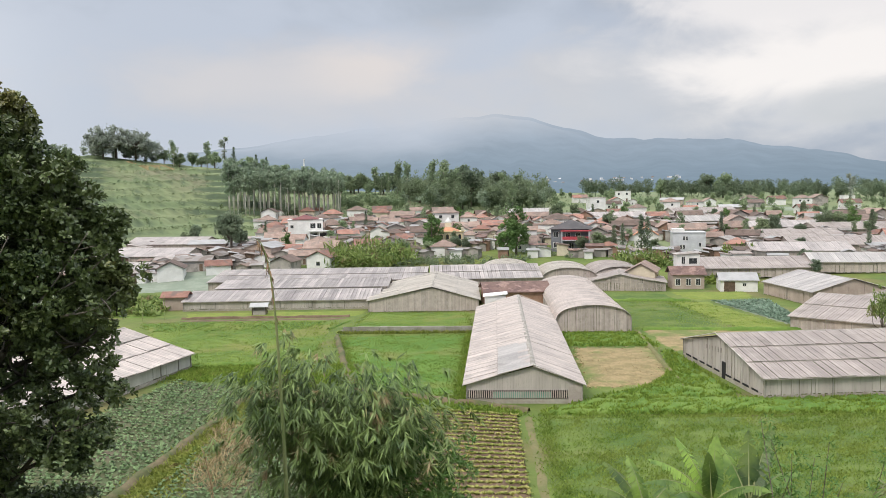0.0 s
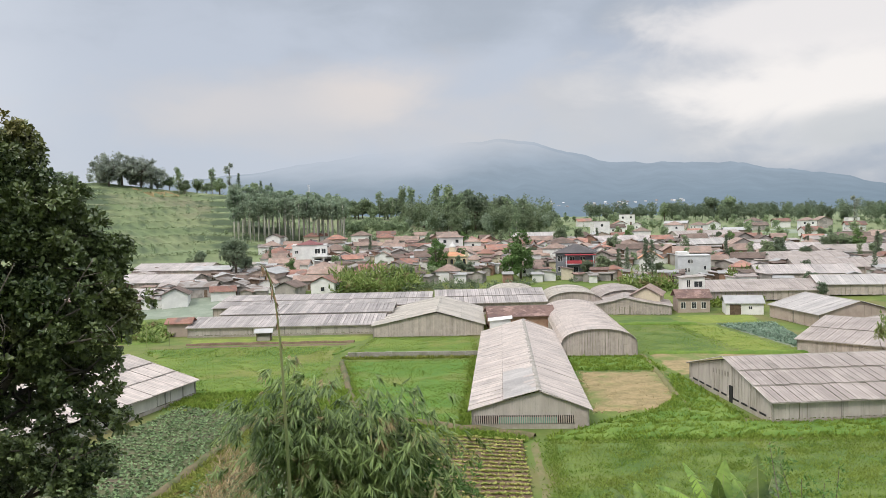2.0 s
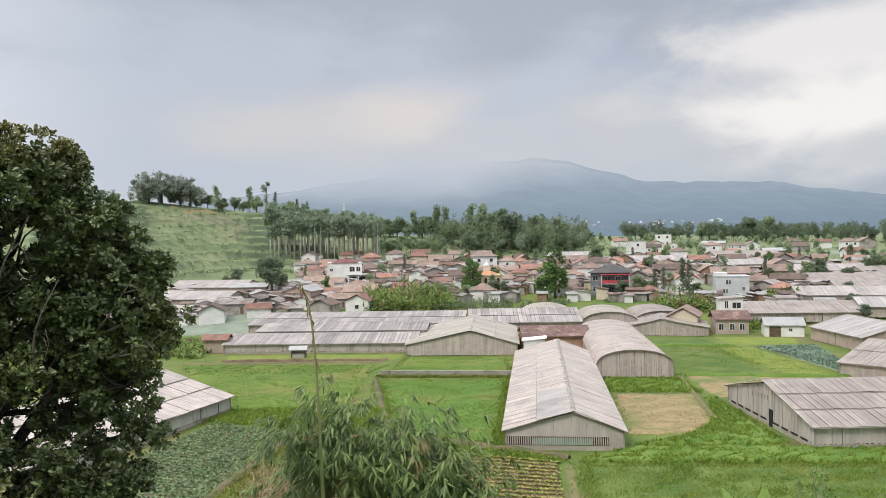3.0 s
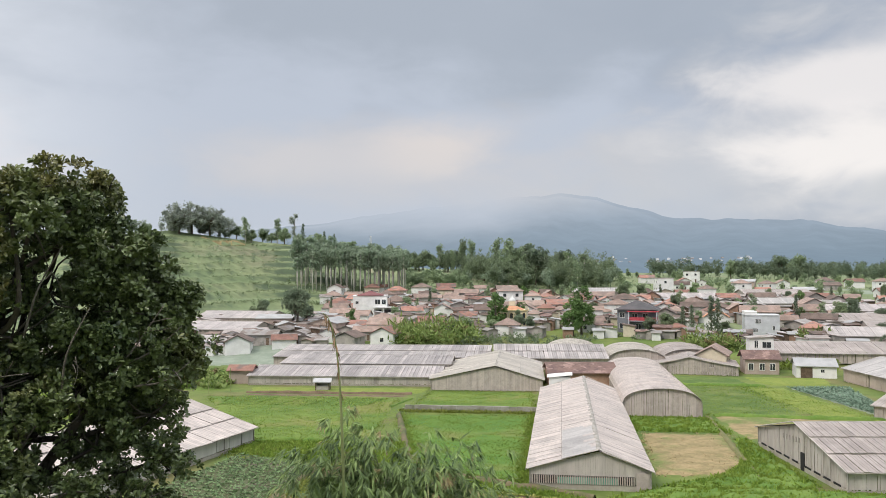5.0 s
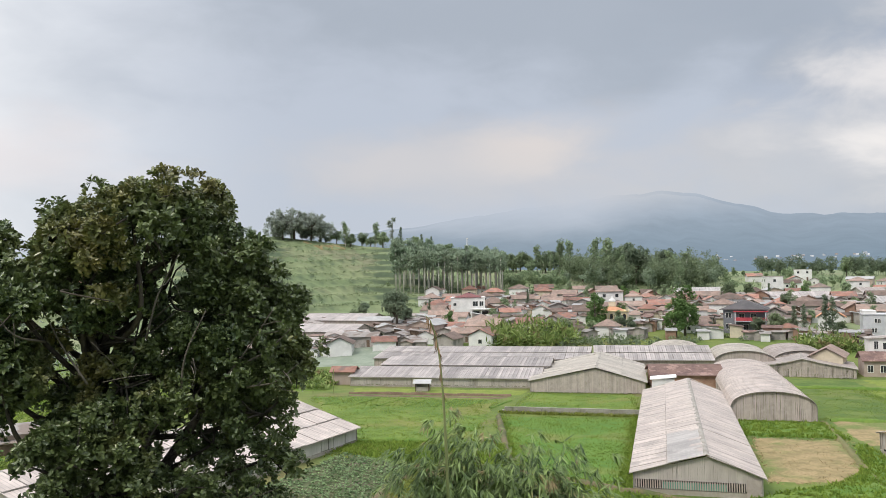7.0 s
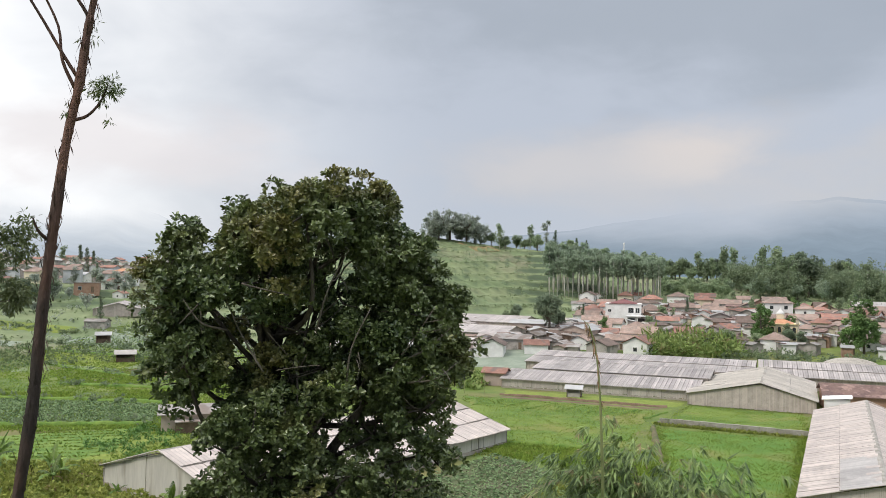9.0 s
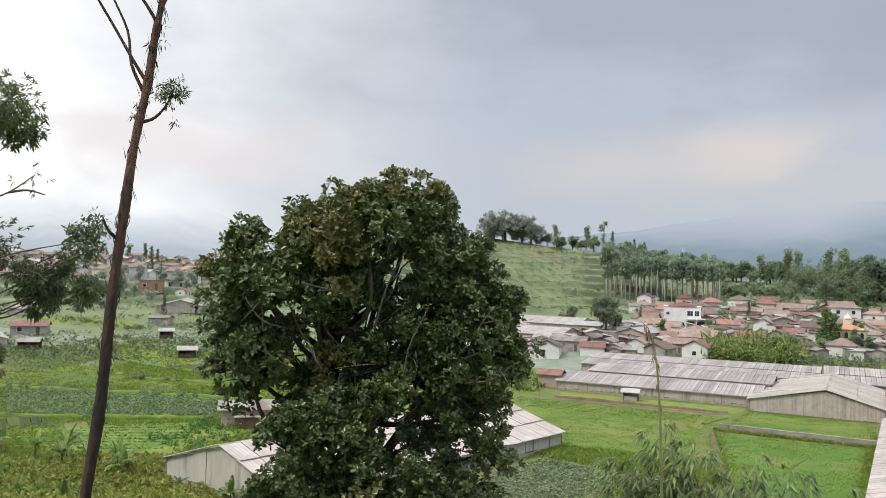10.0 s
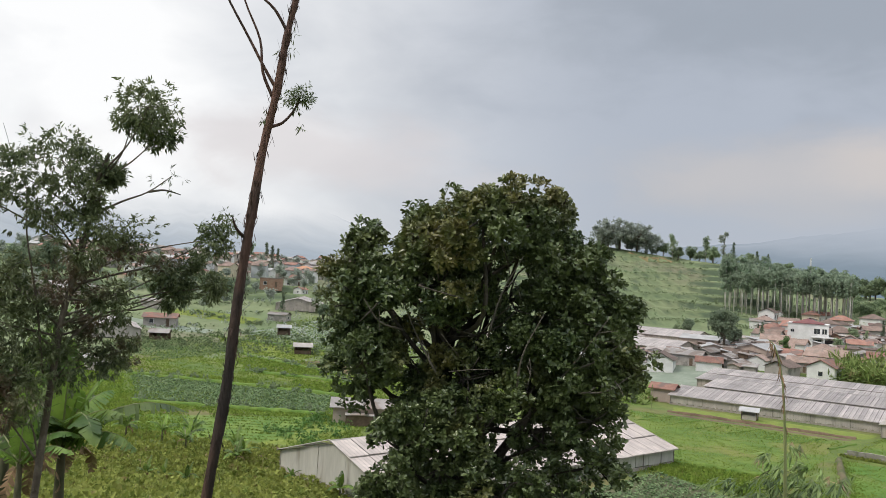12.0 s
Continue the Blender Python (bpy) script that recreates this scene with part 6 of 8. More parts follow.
def hut(x, y, turn, w, d, h, wall_mat, roof_mat, label):
    ob = empty("hut", pose(x, y, gz(x, y), 0, 0, turn), label, "hut", "field huts")
    for px in (-w / 2, w / 2):
        for py in (-d / 2, d / 2):
            bm = bmesh.new()
            tube(bm, [(px, py, -0.2), (px, py, h)], [0.08, 0.07], 6)
            part("post", bm, M["wood"], ob)
    bm = bmesh.new()
    box(bm, -w / 2, w / 2, -d / 2 + 0.1, -d / 2 + 0.18, 0.1, h * 0.55)
    box(bm, -w / 2, w / 2, d / 2 - 0.18, d / 2 - 0.1, 0.1, h * 0.95)
    box(bm, -w / 2, -w / 2 + 0.08, -d / 2 + 0.18, d / 2 - 0.18, 0.1, h * 0.95)
    part("wall", bm, M[wall_mat], ob)
    bm = bmesh.new()
    gable_roof(bm, w, d, h, 0.45, 0.45, 0.08)
    part("roof", bm, M[roof_mat], ob)
    return ob


house(4.2, 3.6, 2.6, "gable", 0.4, "pinkwall", "tile_red", "small brown tiled hut at the greenhouse end", pose(-51.2, 151, 0, 0, 0, 4), windows=False, category="hut", group="field huts")
hut(-33.2, 141.8, 5, 2.4, 1.8, 1.6, "greywall", "tin_light", "tiny field hut with pale tin roof")
hut(-138.8, 142.1, 45, 3.9, 3.0, 1.9, "wood", "tin", "dark wooden field hut with grey roof")
hut(-172, 125, 40, 4.4, 3.2, 1.9, "wood", "tin", "low dark field hut beside the paddies")
hut(-164.6, 160.5, 45, 3.4, 2.8, 2.2, "wood", "tin_light", "open field shelter with pale roof")
ob_ = house(8.6, 5, 2.5, "gable", 0.4, "greywall", "tile_red", "field house with maroon roof on the far valley edge", pose(*polar(-54.0, 236), gz(*polar(-54.0, 236)), 0, 0, 45))
shack = house(9.5, 5, 2.4, "gable", 0.32, "pinkwall", "tin", "ramshackle wooden shack with patched tin roofs", pose(-73, 88.5, 0, 0, 0, 40), windows=False)
strip_on(shack, -3.0, 1.0, -4.4, -2.52, 1.5, 1.62, M["tin"], "lean_to_roof", "rusty tin lean-to roof")
strip_on(shack, -2.9, 0.9, -4.2, -4.1, 0, 1.5, M["wood"], "lean_to_wall")
dome_ = greenhouse((-150, 86), -60, 6, 12, 1.2, 2.8, 0.5, 2.0, 1, 1, "low white plastic tunnel on the valley floor", "plastic_white", "wallsheet", 0, arch=True, slat=0.6)
hx, hy = polar(-58.5, 212)
greenhouse((hx, hy), 60, 12, 22, 2.4, 4.0, 0.5, 2.4, 1, 1, "low grey roofed shed at the valley edge", "plastic", "wallsheet", slat=0.8)

# ---------------------------------------------------------------- trees
def shell_leaves(rng, centre, radius, n, length, width, squash=0.85, per=6, inner=0.55, droop=0.0, jag=0.22, spread=0.8, face=False):
    """Whorls of leaves in the outer part of a clump."""
    k = max(1, n // per)
    d = units(rng.normal(size=(k, 3)))
    rad = radius * (inner + (1.08 - inner) * rng.rand(k) ** 0.6)
    lump = 1 + jag * np.sin(d[:, 0] * 5 + centre[2] * 3) * np.cos(d[:, 2] * 6 + centre[0] * 2)
    tip = np.asarray(centre) + d * (rad * lump)[:, None] * (1, 1, squash)
    base = np.repeat(tip, per, 0) + rng.normal(0, length * 0.25, (k * per, 3))
    out_ = np.repeat(d, per, 0)
    along = units(out_ * 0.7 + rng.normal(0, spread, (k * per, 3)) + (0, 0, 0.25 - droop))
    normal = units(np.array((0, 0, 1.0)) + 0.6 * rng.normal(size=(k * per, 3)))
    if face:
        normal = units(out_ + (0, 0, 0.5) + 0.55 * rng.normal(size=(k * per, 3)))
        along = units(np.cross(normal, rng.normal(size=(k * per, 3))))
    ln = length * (0.65 + 0.7 * rng.rand(k * per))
    return leaf_arrays(base, along, normal, ln, width * ln / length)


def limb(rng, a, b, r0, r1, bow=0.12, n=5, sides=6, bm=None):
    a, b = Vector(a), Vector(b)
    side = (b - a).orthogonal().normalized()
    side.rotate(Matrix.Rotation(rng.rand() * 6.28, 3, (b - a).normalized()))
    mid = (a + b) / 2 + side * (b - a).length * bow * rng.normal()
    pts = smooth_line([a, mid, b], n)
    tube(bm, pts, [r0 + (r1 - r0) * i / (len(pts) - 1) for i in range(len(pts))], sides)


def blade_arrays(base, along, normal, length, width, fold=0.16):
    """Oval leaves folded along the midrib: six corners each, two quads."""
    n = len(base)
    along, side = units(along), units(np.cross(along, normal))
    nrm = units(np.cross(side, along))
    length, width = np.broadcast_to(length, n)[:, None], np.broadcast_to(width, n)[:, None]
    lo, hi = base + along * length * 0.34 + nrm * width * fold, base + along * length * 0.76 + nrm * width * fold
    tip = base + along * length - nrm * length * 0.08
    verts = np.stack([base, lo + side * width * 0.40, hi + side * width * 0.46, tip, hi - side * width * 0.46, lo - side * width * 0.40], 1).reshape(-1, 3)
    i = np.arange(n)[:, None] * 6
    faces = np.concatenate([i + (0, 1, 2, 3), i + (0, 3, 4, 5)], 1).reshape(-1, 4)
    return verts, faces


def rosettes(rng, tips, shoots, length, width, per=8):
    """Whorls of leaves round the tips of shoots, their faces turned the way the shoot grows."""
    k = len(tips)
    shoots = units(shoots)
    d = np.repeat(shoots, per, 0)
    a = units(np.cross(d, np.repeat(rng.normal(size=(k, 3)), per, 0)))
    b = np.cross(d, a)
    t = (np.tile(np.arange(per), k) * 2.4 + rng.normal(0, 0.35, k * per))[:, None]
    ring = a * np.cos(t) + b * np.sin(t)
    lift = rng.uniform(0.15, 0.95, (k * per, 1))
    along = units(ring * (1.1 - 0.5 * lift) + d * lift + rng.normal(0, 0.18, (k * per, 3)))
    base = np.repeat(tips, per, 0) - d * rng.uniform(0, 0.05, (k * per, 1)) + ring * 0.006
    ln = length * rng.uniform(0.65, 1.25, k * per)
    return blade_arrays(base, along, units(d - along * 0.4 + rng.normal(0, 0.22, (k * per, 3))), ln, ln * width / length)


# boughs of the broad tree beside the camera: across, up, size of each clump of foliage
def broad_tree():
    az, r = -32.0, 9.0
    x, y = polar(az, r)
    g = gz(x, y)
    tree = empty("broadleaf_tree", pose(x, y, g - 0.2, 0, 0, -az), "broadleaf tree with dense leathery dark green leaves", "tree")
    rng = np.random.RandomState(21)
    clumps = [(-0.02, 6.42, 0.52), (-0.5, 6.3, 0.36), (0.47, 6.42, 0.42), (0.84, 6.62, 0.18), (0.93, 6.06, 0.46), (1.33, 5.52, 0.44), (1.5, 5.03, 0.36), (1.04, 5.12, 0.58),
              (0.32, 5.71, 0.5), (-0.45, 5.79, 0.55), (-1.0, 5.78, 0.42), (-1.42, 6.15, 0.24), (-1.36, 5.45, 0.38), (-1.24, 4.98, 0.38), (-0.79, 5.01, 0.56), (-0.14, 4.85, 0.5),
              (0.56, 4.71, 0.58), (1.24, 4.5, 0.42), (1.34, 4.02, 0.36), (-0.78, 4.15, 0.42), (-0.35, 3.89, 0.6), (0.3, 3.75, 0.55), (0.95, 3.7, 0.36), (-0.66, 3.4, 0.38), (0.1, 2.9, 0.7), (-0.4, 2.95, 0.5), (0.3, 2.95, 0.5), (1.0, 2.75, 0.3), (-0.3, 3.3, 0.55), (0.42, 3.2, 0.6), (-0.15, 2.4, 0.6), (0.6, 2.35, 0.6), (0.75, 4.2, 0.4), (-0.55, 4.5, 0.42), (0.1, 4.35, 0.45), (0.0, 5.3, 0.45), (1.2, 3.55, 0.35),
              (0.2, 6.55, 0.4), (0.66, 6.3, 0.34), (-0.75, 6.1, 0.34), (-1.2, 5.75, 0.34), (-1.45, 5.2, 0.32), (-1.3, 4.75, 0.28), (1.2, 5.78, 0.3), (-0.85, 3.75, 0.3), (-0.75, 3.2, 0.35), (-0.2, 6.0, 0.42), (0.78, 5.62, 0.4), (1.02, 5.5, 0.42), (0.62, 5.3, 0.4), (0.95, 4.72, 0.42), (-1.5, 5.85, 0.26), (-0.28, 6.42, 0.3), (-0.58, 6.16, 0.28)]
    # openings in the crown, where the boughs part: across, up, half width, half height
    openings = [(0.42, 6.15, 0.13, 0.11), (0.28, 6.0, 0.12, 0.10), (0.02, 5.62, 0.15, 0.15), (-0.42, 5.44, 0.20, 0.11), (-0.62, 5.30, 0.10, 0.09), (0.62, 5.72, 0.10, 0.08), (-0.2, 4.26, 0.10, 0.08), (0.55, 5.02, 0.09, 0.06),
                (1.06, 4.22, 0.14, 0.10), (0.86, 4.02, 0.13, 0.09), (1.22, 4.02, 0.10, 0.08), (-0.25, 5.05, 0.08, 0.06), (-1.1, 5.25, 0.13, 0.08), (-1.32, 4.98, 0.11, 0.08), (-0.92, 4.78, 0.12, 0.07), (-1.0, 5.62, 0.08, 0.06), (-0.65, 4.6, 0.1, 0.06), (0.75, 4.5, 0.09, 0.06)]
    bm = bmesh.new()
    trunk = smooth_line([(0.1, 0.1, -0.3), (0.0, 0, 1.6), (-0.15, 0, 3.2), (-0.12, 0, 4.3), (-0.3, 0, 4.9), (-0.5, 0.05, 5.6)], 5)
    tube(bm, trunk, [0.17 - 0.13 * i / (len(trunk) - 1) for i in range(len(trunk))], 10)
    part("trunk", bm, M["bark_shaded"], tree, smooth=True)
    for fork in ([(-0.12, 0, 4.2), (0.02, -0.1, 4.8), (0.05, -0.05, 5.4), (0.2, 0, 6.1)], [(-0.13, 0, 3.6), (0.35, -0.2, 4.3), (0.75, -0.2, 4.9), (1.1, -0.1, 5.4)]):
        q = smooth_line(fork, 5)
        bm = bmesh.new()
        tube(bm, q, [0.07 - 0.055 * i / (len(q) - 1) for i in range(len(q))], 8)
        part("bough", bm, M["bark_shaded"], tree, smooth=True)
    tips, shoots = [], []

    def lobe(c, size, n):
        d = units(rng.normal(size=(n, 3)) + (0, -0.15, 0.35))
        tips.append(np.asarray(c) + d * size * rng.uniform(0.72, 1.08, (n, 1)) * (1, 1, 0.8))
        shoots.append(d * 0.8 + (0, 0, 0.55) + rng.normal(0, 0.25, (n, 3)))

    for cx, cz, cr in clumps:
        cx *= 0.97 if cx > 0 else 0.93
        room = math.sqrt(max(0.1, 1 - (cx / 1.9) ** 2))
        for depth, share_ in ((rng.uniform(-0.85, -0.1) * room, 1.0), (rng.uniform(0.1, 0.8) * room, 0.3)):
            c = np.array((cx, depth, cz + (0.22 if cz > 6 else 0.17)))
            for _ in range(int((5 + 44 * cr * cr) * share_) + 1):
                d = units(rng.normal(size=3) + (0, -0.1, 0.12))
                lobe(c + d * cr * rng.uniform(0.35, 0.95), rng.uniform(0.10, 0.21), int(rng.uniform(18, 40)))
            if share_ < 1:
                continue
            start = trunk[min(len(trunk) - 1, max(6, int((cz - 1.4) / 5.6 * len(trunk))))]
            bm = bmesh.new()
            limb(rng, start, c, 0.04, 0.012, 0.2, bm=bm)
            for _ in range(6):
                limb(rng, c, c + rng.normal(size=3) * cr * 0.5, 0.014, 0.005, 0.15, 3, 4, bm=bm)
            part("limb", bm, M["bark_shaded"], tree, "", True)
    tips, shoots = np.concatenate(tips), np.concatenate(shoots)
    keep = np.ones(len(tips), bool)
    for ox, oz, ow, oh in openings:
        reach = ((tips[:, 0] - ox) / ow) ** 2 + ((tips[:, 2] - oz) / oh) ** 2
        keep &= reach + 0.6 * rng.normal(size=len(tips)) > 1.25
    # sparse, shaded foliage low on the open side
    thin_low = (tips[:, 0] > 0.45) & (tips[:, 2] < 4.35) & (tips[:, 2] > 3.3)
    keep &= ~(thin_low & (rng.rand(len(tips)) < 0.25))
    # bare grey twigs on the sunny side
    for a, b in (((0.75, -0.7, 5.0), (1.25, -0.95, 5.75)), ((0.95, -0.75, 5.2), (1.42, -0.9, 5.55)), ((0.4, -0.85, 4.9), (0.62, -1.0, 5.75)), ((-0.75, -0.7, 5.5), (-1.15, -0.85, 5.8)), ((-0.4, -0.75, 5.1), (-0.8, -0.85, 5.9)), ((1.0, -0.85, 5.0), (1.5, -0.85, 5.2)), ((-0.1, -0.7, 4.4), (-0.35, -1.0, 5.5)), ((0.1, -0.8, 5.5), (0.4, -0.9, 6.3))):
        bm = bmesh.new()
        limb(rng, a, b, 0.013, 0.004, 0.1, 4, 5, bm=bm)
        for _ in range(3):
            m_ = Vector(a).lerp(Vector(b), rng.uniform(0.3, 0.8))
            limb(rng, m_, m_ + Vector(rng.normal(size=3) * 0.16), 0.006, 0.003, 0.1, 2, 4, bm=bm)
        part("twig", bm, M["bark_twig"], tree, "bare grey twig", True)
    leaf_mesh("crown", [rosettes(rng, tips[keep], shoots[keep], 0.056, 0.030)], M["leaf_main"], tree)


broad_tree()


def bare_eucalypt():
    az, r = -49.0, 11.0
    x, y = polar(az, r)
    tree = empty("eucalyptus", pose(x, y, gz(x, y), 0, 0, -az), "tall lopped eucalyptus trunk with peeling reddish bark", "tree")
    rng = np.random.RandomState(4)
    line = [(-0.4, 0, -0.3), (-0.16, 0, 2.48), (0.0, 0, 3.91), (0.07, 0, 5.05), (0.16, 0, 6.04), (0.27, 0, 7.13), (0.40, 0, 7.92), (0.48, 0, 8.63), (0.59, 0, 9.28), (0.73, 0, 10.0), (0.85, 0, 10.9)]
    pts = smooth_line(line, 4)
    n = len(pts)
    bm = bmesh.new()
    tube(bm, pts, [(0.082 - 0.051 * i / n) * (1 + 0.09 * rng.normal()) for i in range(n)], 12)
    part("trunk", bm, M["bark_red"], tree, smooth=True)
    # loose strips of bark
    sets = []
    for i in range(340):
        k = rng.randint(2, n - 1)
        p, rad = np.array(pts[k]), 0.080 - 0.050 * k / n
        t = rng.rand() * 6.28
        d = np.array((math.cos(t), math.sin(t), 0))
        sets.append(leaf_arrays((p + d * rad)[None], np.array([[d[0] * 0.35, d[1] * 0.35, rng.choice((-1, 1)) * 1.0]]), d[None], 0.07 + 0.16 * rng.rand(), 0.02))
    leaf_mesh("bark_strip", sets, M["bark_red"], tree, "loose peeling strips of bark")["kind"] = "stuff"
    for a in ([(0.40, 0, 7.92), (0.22, 0, 8.2), (0.0, 0, 8.57), (-0.34, 0, 9.14), (-0.5, 0, 9.6), (-0.62, 0, 10.3)], [(0.36, 0, 7.8), (0.2, 0, 8.15), (0.14, 0.1, 8.6), (-0.09, 0.1, 9.1), (-0.24, 0.1, 9.6)],
              [(0.5, 0, 8.7), (0.3, 0, 9.0), (0.05, 0, 9.25), (-0.1, 0, 9.9)], [(0.33, 0, 7.42), (0.5, 0, 7.5), (0.64, -0.05, 7.68), (0.72, -0.05, 7.9)], [(0.1, 0, 5.95), (0.0, -0.1, 6.05), (-0.06, -0.1, 6.2)]):
        q = smooth_line(a, 4)
        bm = bmesh.new()
        tube(bm, q, [0.024 - 0.017 * i / len(q) for i in range(len(q))], 6)
        part("branch", bm, M["bark_red"], tree, smooth=True)
    sets = [shell_leaves(rng, (0.68, -0.05, 7.85), 0.21, 700, 0.06, 0.016, droop=0.8, per=5, inner=0.1), shell_leaves(rng, (0.75, -0.05, 7.45), 0.07, 20, 0.08, 0.018, droop=0.8, inner=0.1),
            shell_leaves(rng, (-0.06, -0.1, 6.18), 0.13, 70, 0.08, 0.018, droop=0.5, inner=0.1), shell_leaves(rng, (0.25, 0.0, 7.55), 0.08, 24, 0.08, 0.016, droop=0.8, inner=0.1),
            shell_leaves(rng, (0.12, 0.05, 5.2), 0.16, 10, 0.07, 0.016, droop=0.5, inner=0.7), shell_leaves(rng, (0.55, 0.05, 8.6), 0.2, 30, 0.09, 0.016, droop=0.9, inner=0.5)]
    leaf_mesh("leaves", sets, M["leaf_euc"], tree, "sparse tufts of hanging grey-green leaves")


bare_eucalypt()


def leafy_eucalypt():
    az, r = -60.0, 14.0
    x, y = polar(az, r)
    tree = empty("eucalyptus", pose(x, y, gz(x, y), 0, 0, -az), "leaning eucalyptus with airy clusters of hanging leaves", "tree")
    rng = np.random.RandomState(9)
    trunk = smooth_line([(-0.2, 0, -0.3), (-0.09, 0, 1.52), (0.07, 0, 3.84), (0.12, 0, 4.38), (0.36, 0, 5.66), (0.47, 0, 6.5), (0.62, 0, 7.0)], 4)
    bm = bmesh.new()
    tube(bm, trunk, [0.062 - 0.035 * i / len(trunk) for i in range(len(trunk))], 8)
    part("trunk", bm, M["bark"], tree, smooth=True)
    sets = []
    limbs = bmesh.new()
    for cx, cz, cr, dens in ((1.12, 7.74, 0.48, 1), (1.4, 7.45, 0.26, 1), (0.92, 7.5, 0.3, 0.8), (-0.05, 6.81, 0.55, 0.9), (-0.67, 6.56, 0.5, 0.8), (-0.32, 6.06, 0.5, 0.7), (0.41, 6.77, 0.34, 0.6), (0.67, 6.71, 0.22, 1.2),
                             (0.37, 5.48, 0.55, 0.9), (1.04, 5.62, 0.5, 1.1), (1.6, 5.15, 0.3, 0.8), (2.28, 5.75, 0.32, 0.8), (2.05, 5.35, 0.25, 0.6), (0.01, 4.83, 0.7, 1.0), (-0.26, 4.11, 0.7, 1.0), (0.25, 3.67, 0.6, 1.0),
                             (0.84, 4.78, 0.35, 0.7), (1.79, 4.85, 0.33, 1.1), (0.7, 4.31, 0.4, 0.7), (1.0, 3.8, 0.34, 1.0), (-0.46, 3.3, 0.7, 1.0), (-0.7, 5.0, 0.45, 0.8), (0.35, 6.2, 0.3, 0.9), (-1.2, 6.2, 0.5, 0.9),
                             (-1.1, 4.4, 0.7, 1.0), (-1.0, 3.2, 0.8, 1.0), (2.35, 4.95, 0.14, 0.9)):
        c = (cx, rng.uniform(-0.5, 0.5), cz)
        sets.append(shell_leaves(rng, c, cr, int(dens * (3600 * cr * cr + 110)), 0.085, 0.027, droop=0.75, per=9, inner=0.15, jag=0.4, spread=0.5))
        for _ in range(6):
            cc = np.array(c) + units(rng.normal(size=3)) * cr * 0.72
            sets.append(shell_leaves(rng, cc, 0.16, int(190 * dens), 0.085, 0.027, droop=0.75, per=9, inner=0.1, spread=0.5))
        i0 = min(len(trunk) - 1, max(4, int((cz - 1.6) / 7.2 * len(trunk))))
        limb(rng, trunk[i0], c, 0.02, 0.006, 0.10, bm=limbs)
        for _ in range(4):
            limb(rng, c, np.array(c) + rng.normal(size=3) * cr * 0.6, 0.007, 0.003, 0.15, 3, 4, bm=limbs)
    # long bare boughs reaching out
    for a in ([(0.2, 0, 4.0), (0.7, 0, 4.45), (1.3, 0, 4.55), (1.9, 0, 4.85), (2.3, 0, 5.0)], [(0.45, 0, 6.0), (0.85, 0, 6.25), (1.25, 0, 6.45), (1.6, 0, 6.75)], [(1.25, 0, 6.45), (1.5, 0, 6.5), (1.75, 0, 6.45)],
              [(0.3, 0, 4.9), (0.9, 0, 5.1), (1.4, 0, 5.25), (1.9, 0, 5.5), (2.3, 0, 5.8)], [(-0.1, 0, 3.5), (-0.25, 0, 4.6), (-0.45, 0, 5.6), (-0.5, 0, 6.3)]):
        q = smooth_line(a, 4)
        tube(limbs, q, [0.022 - 0.016 * i / len(q) for i in range(len(q))], 6)
    sets.append(shell_leaves(rng, (1.5, 0, 6.65), 0.3, 60, 0.09, 0.016, droop=0.8, inner=0.3))
    part("branchwork", limbs, M["bark"], tree, "thin crooked grey limbs", True)["kind"] = "stuff"
    leaf_mesh("crown", sets, M["leaf_euc"], tree)


leafy_eucalypt()


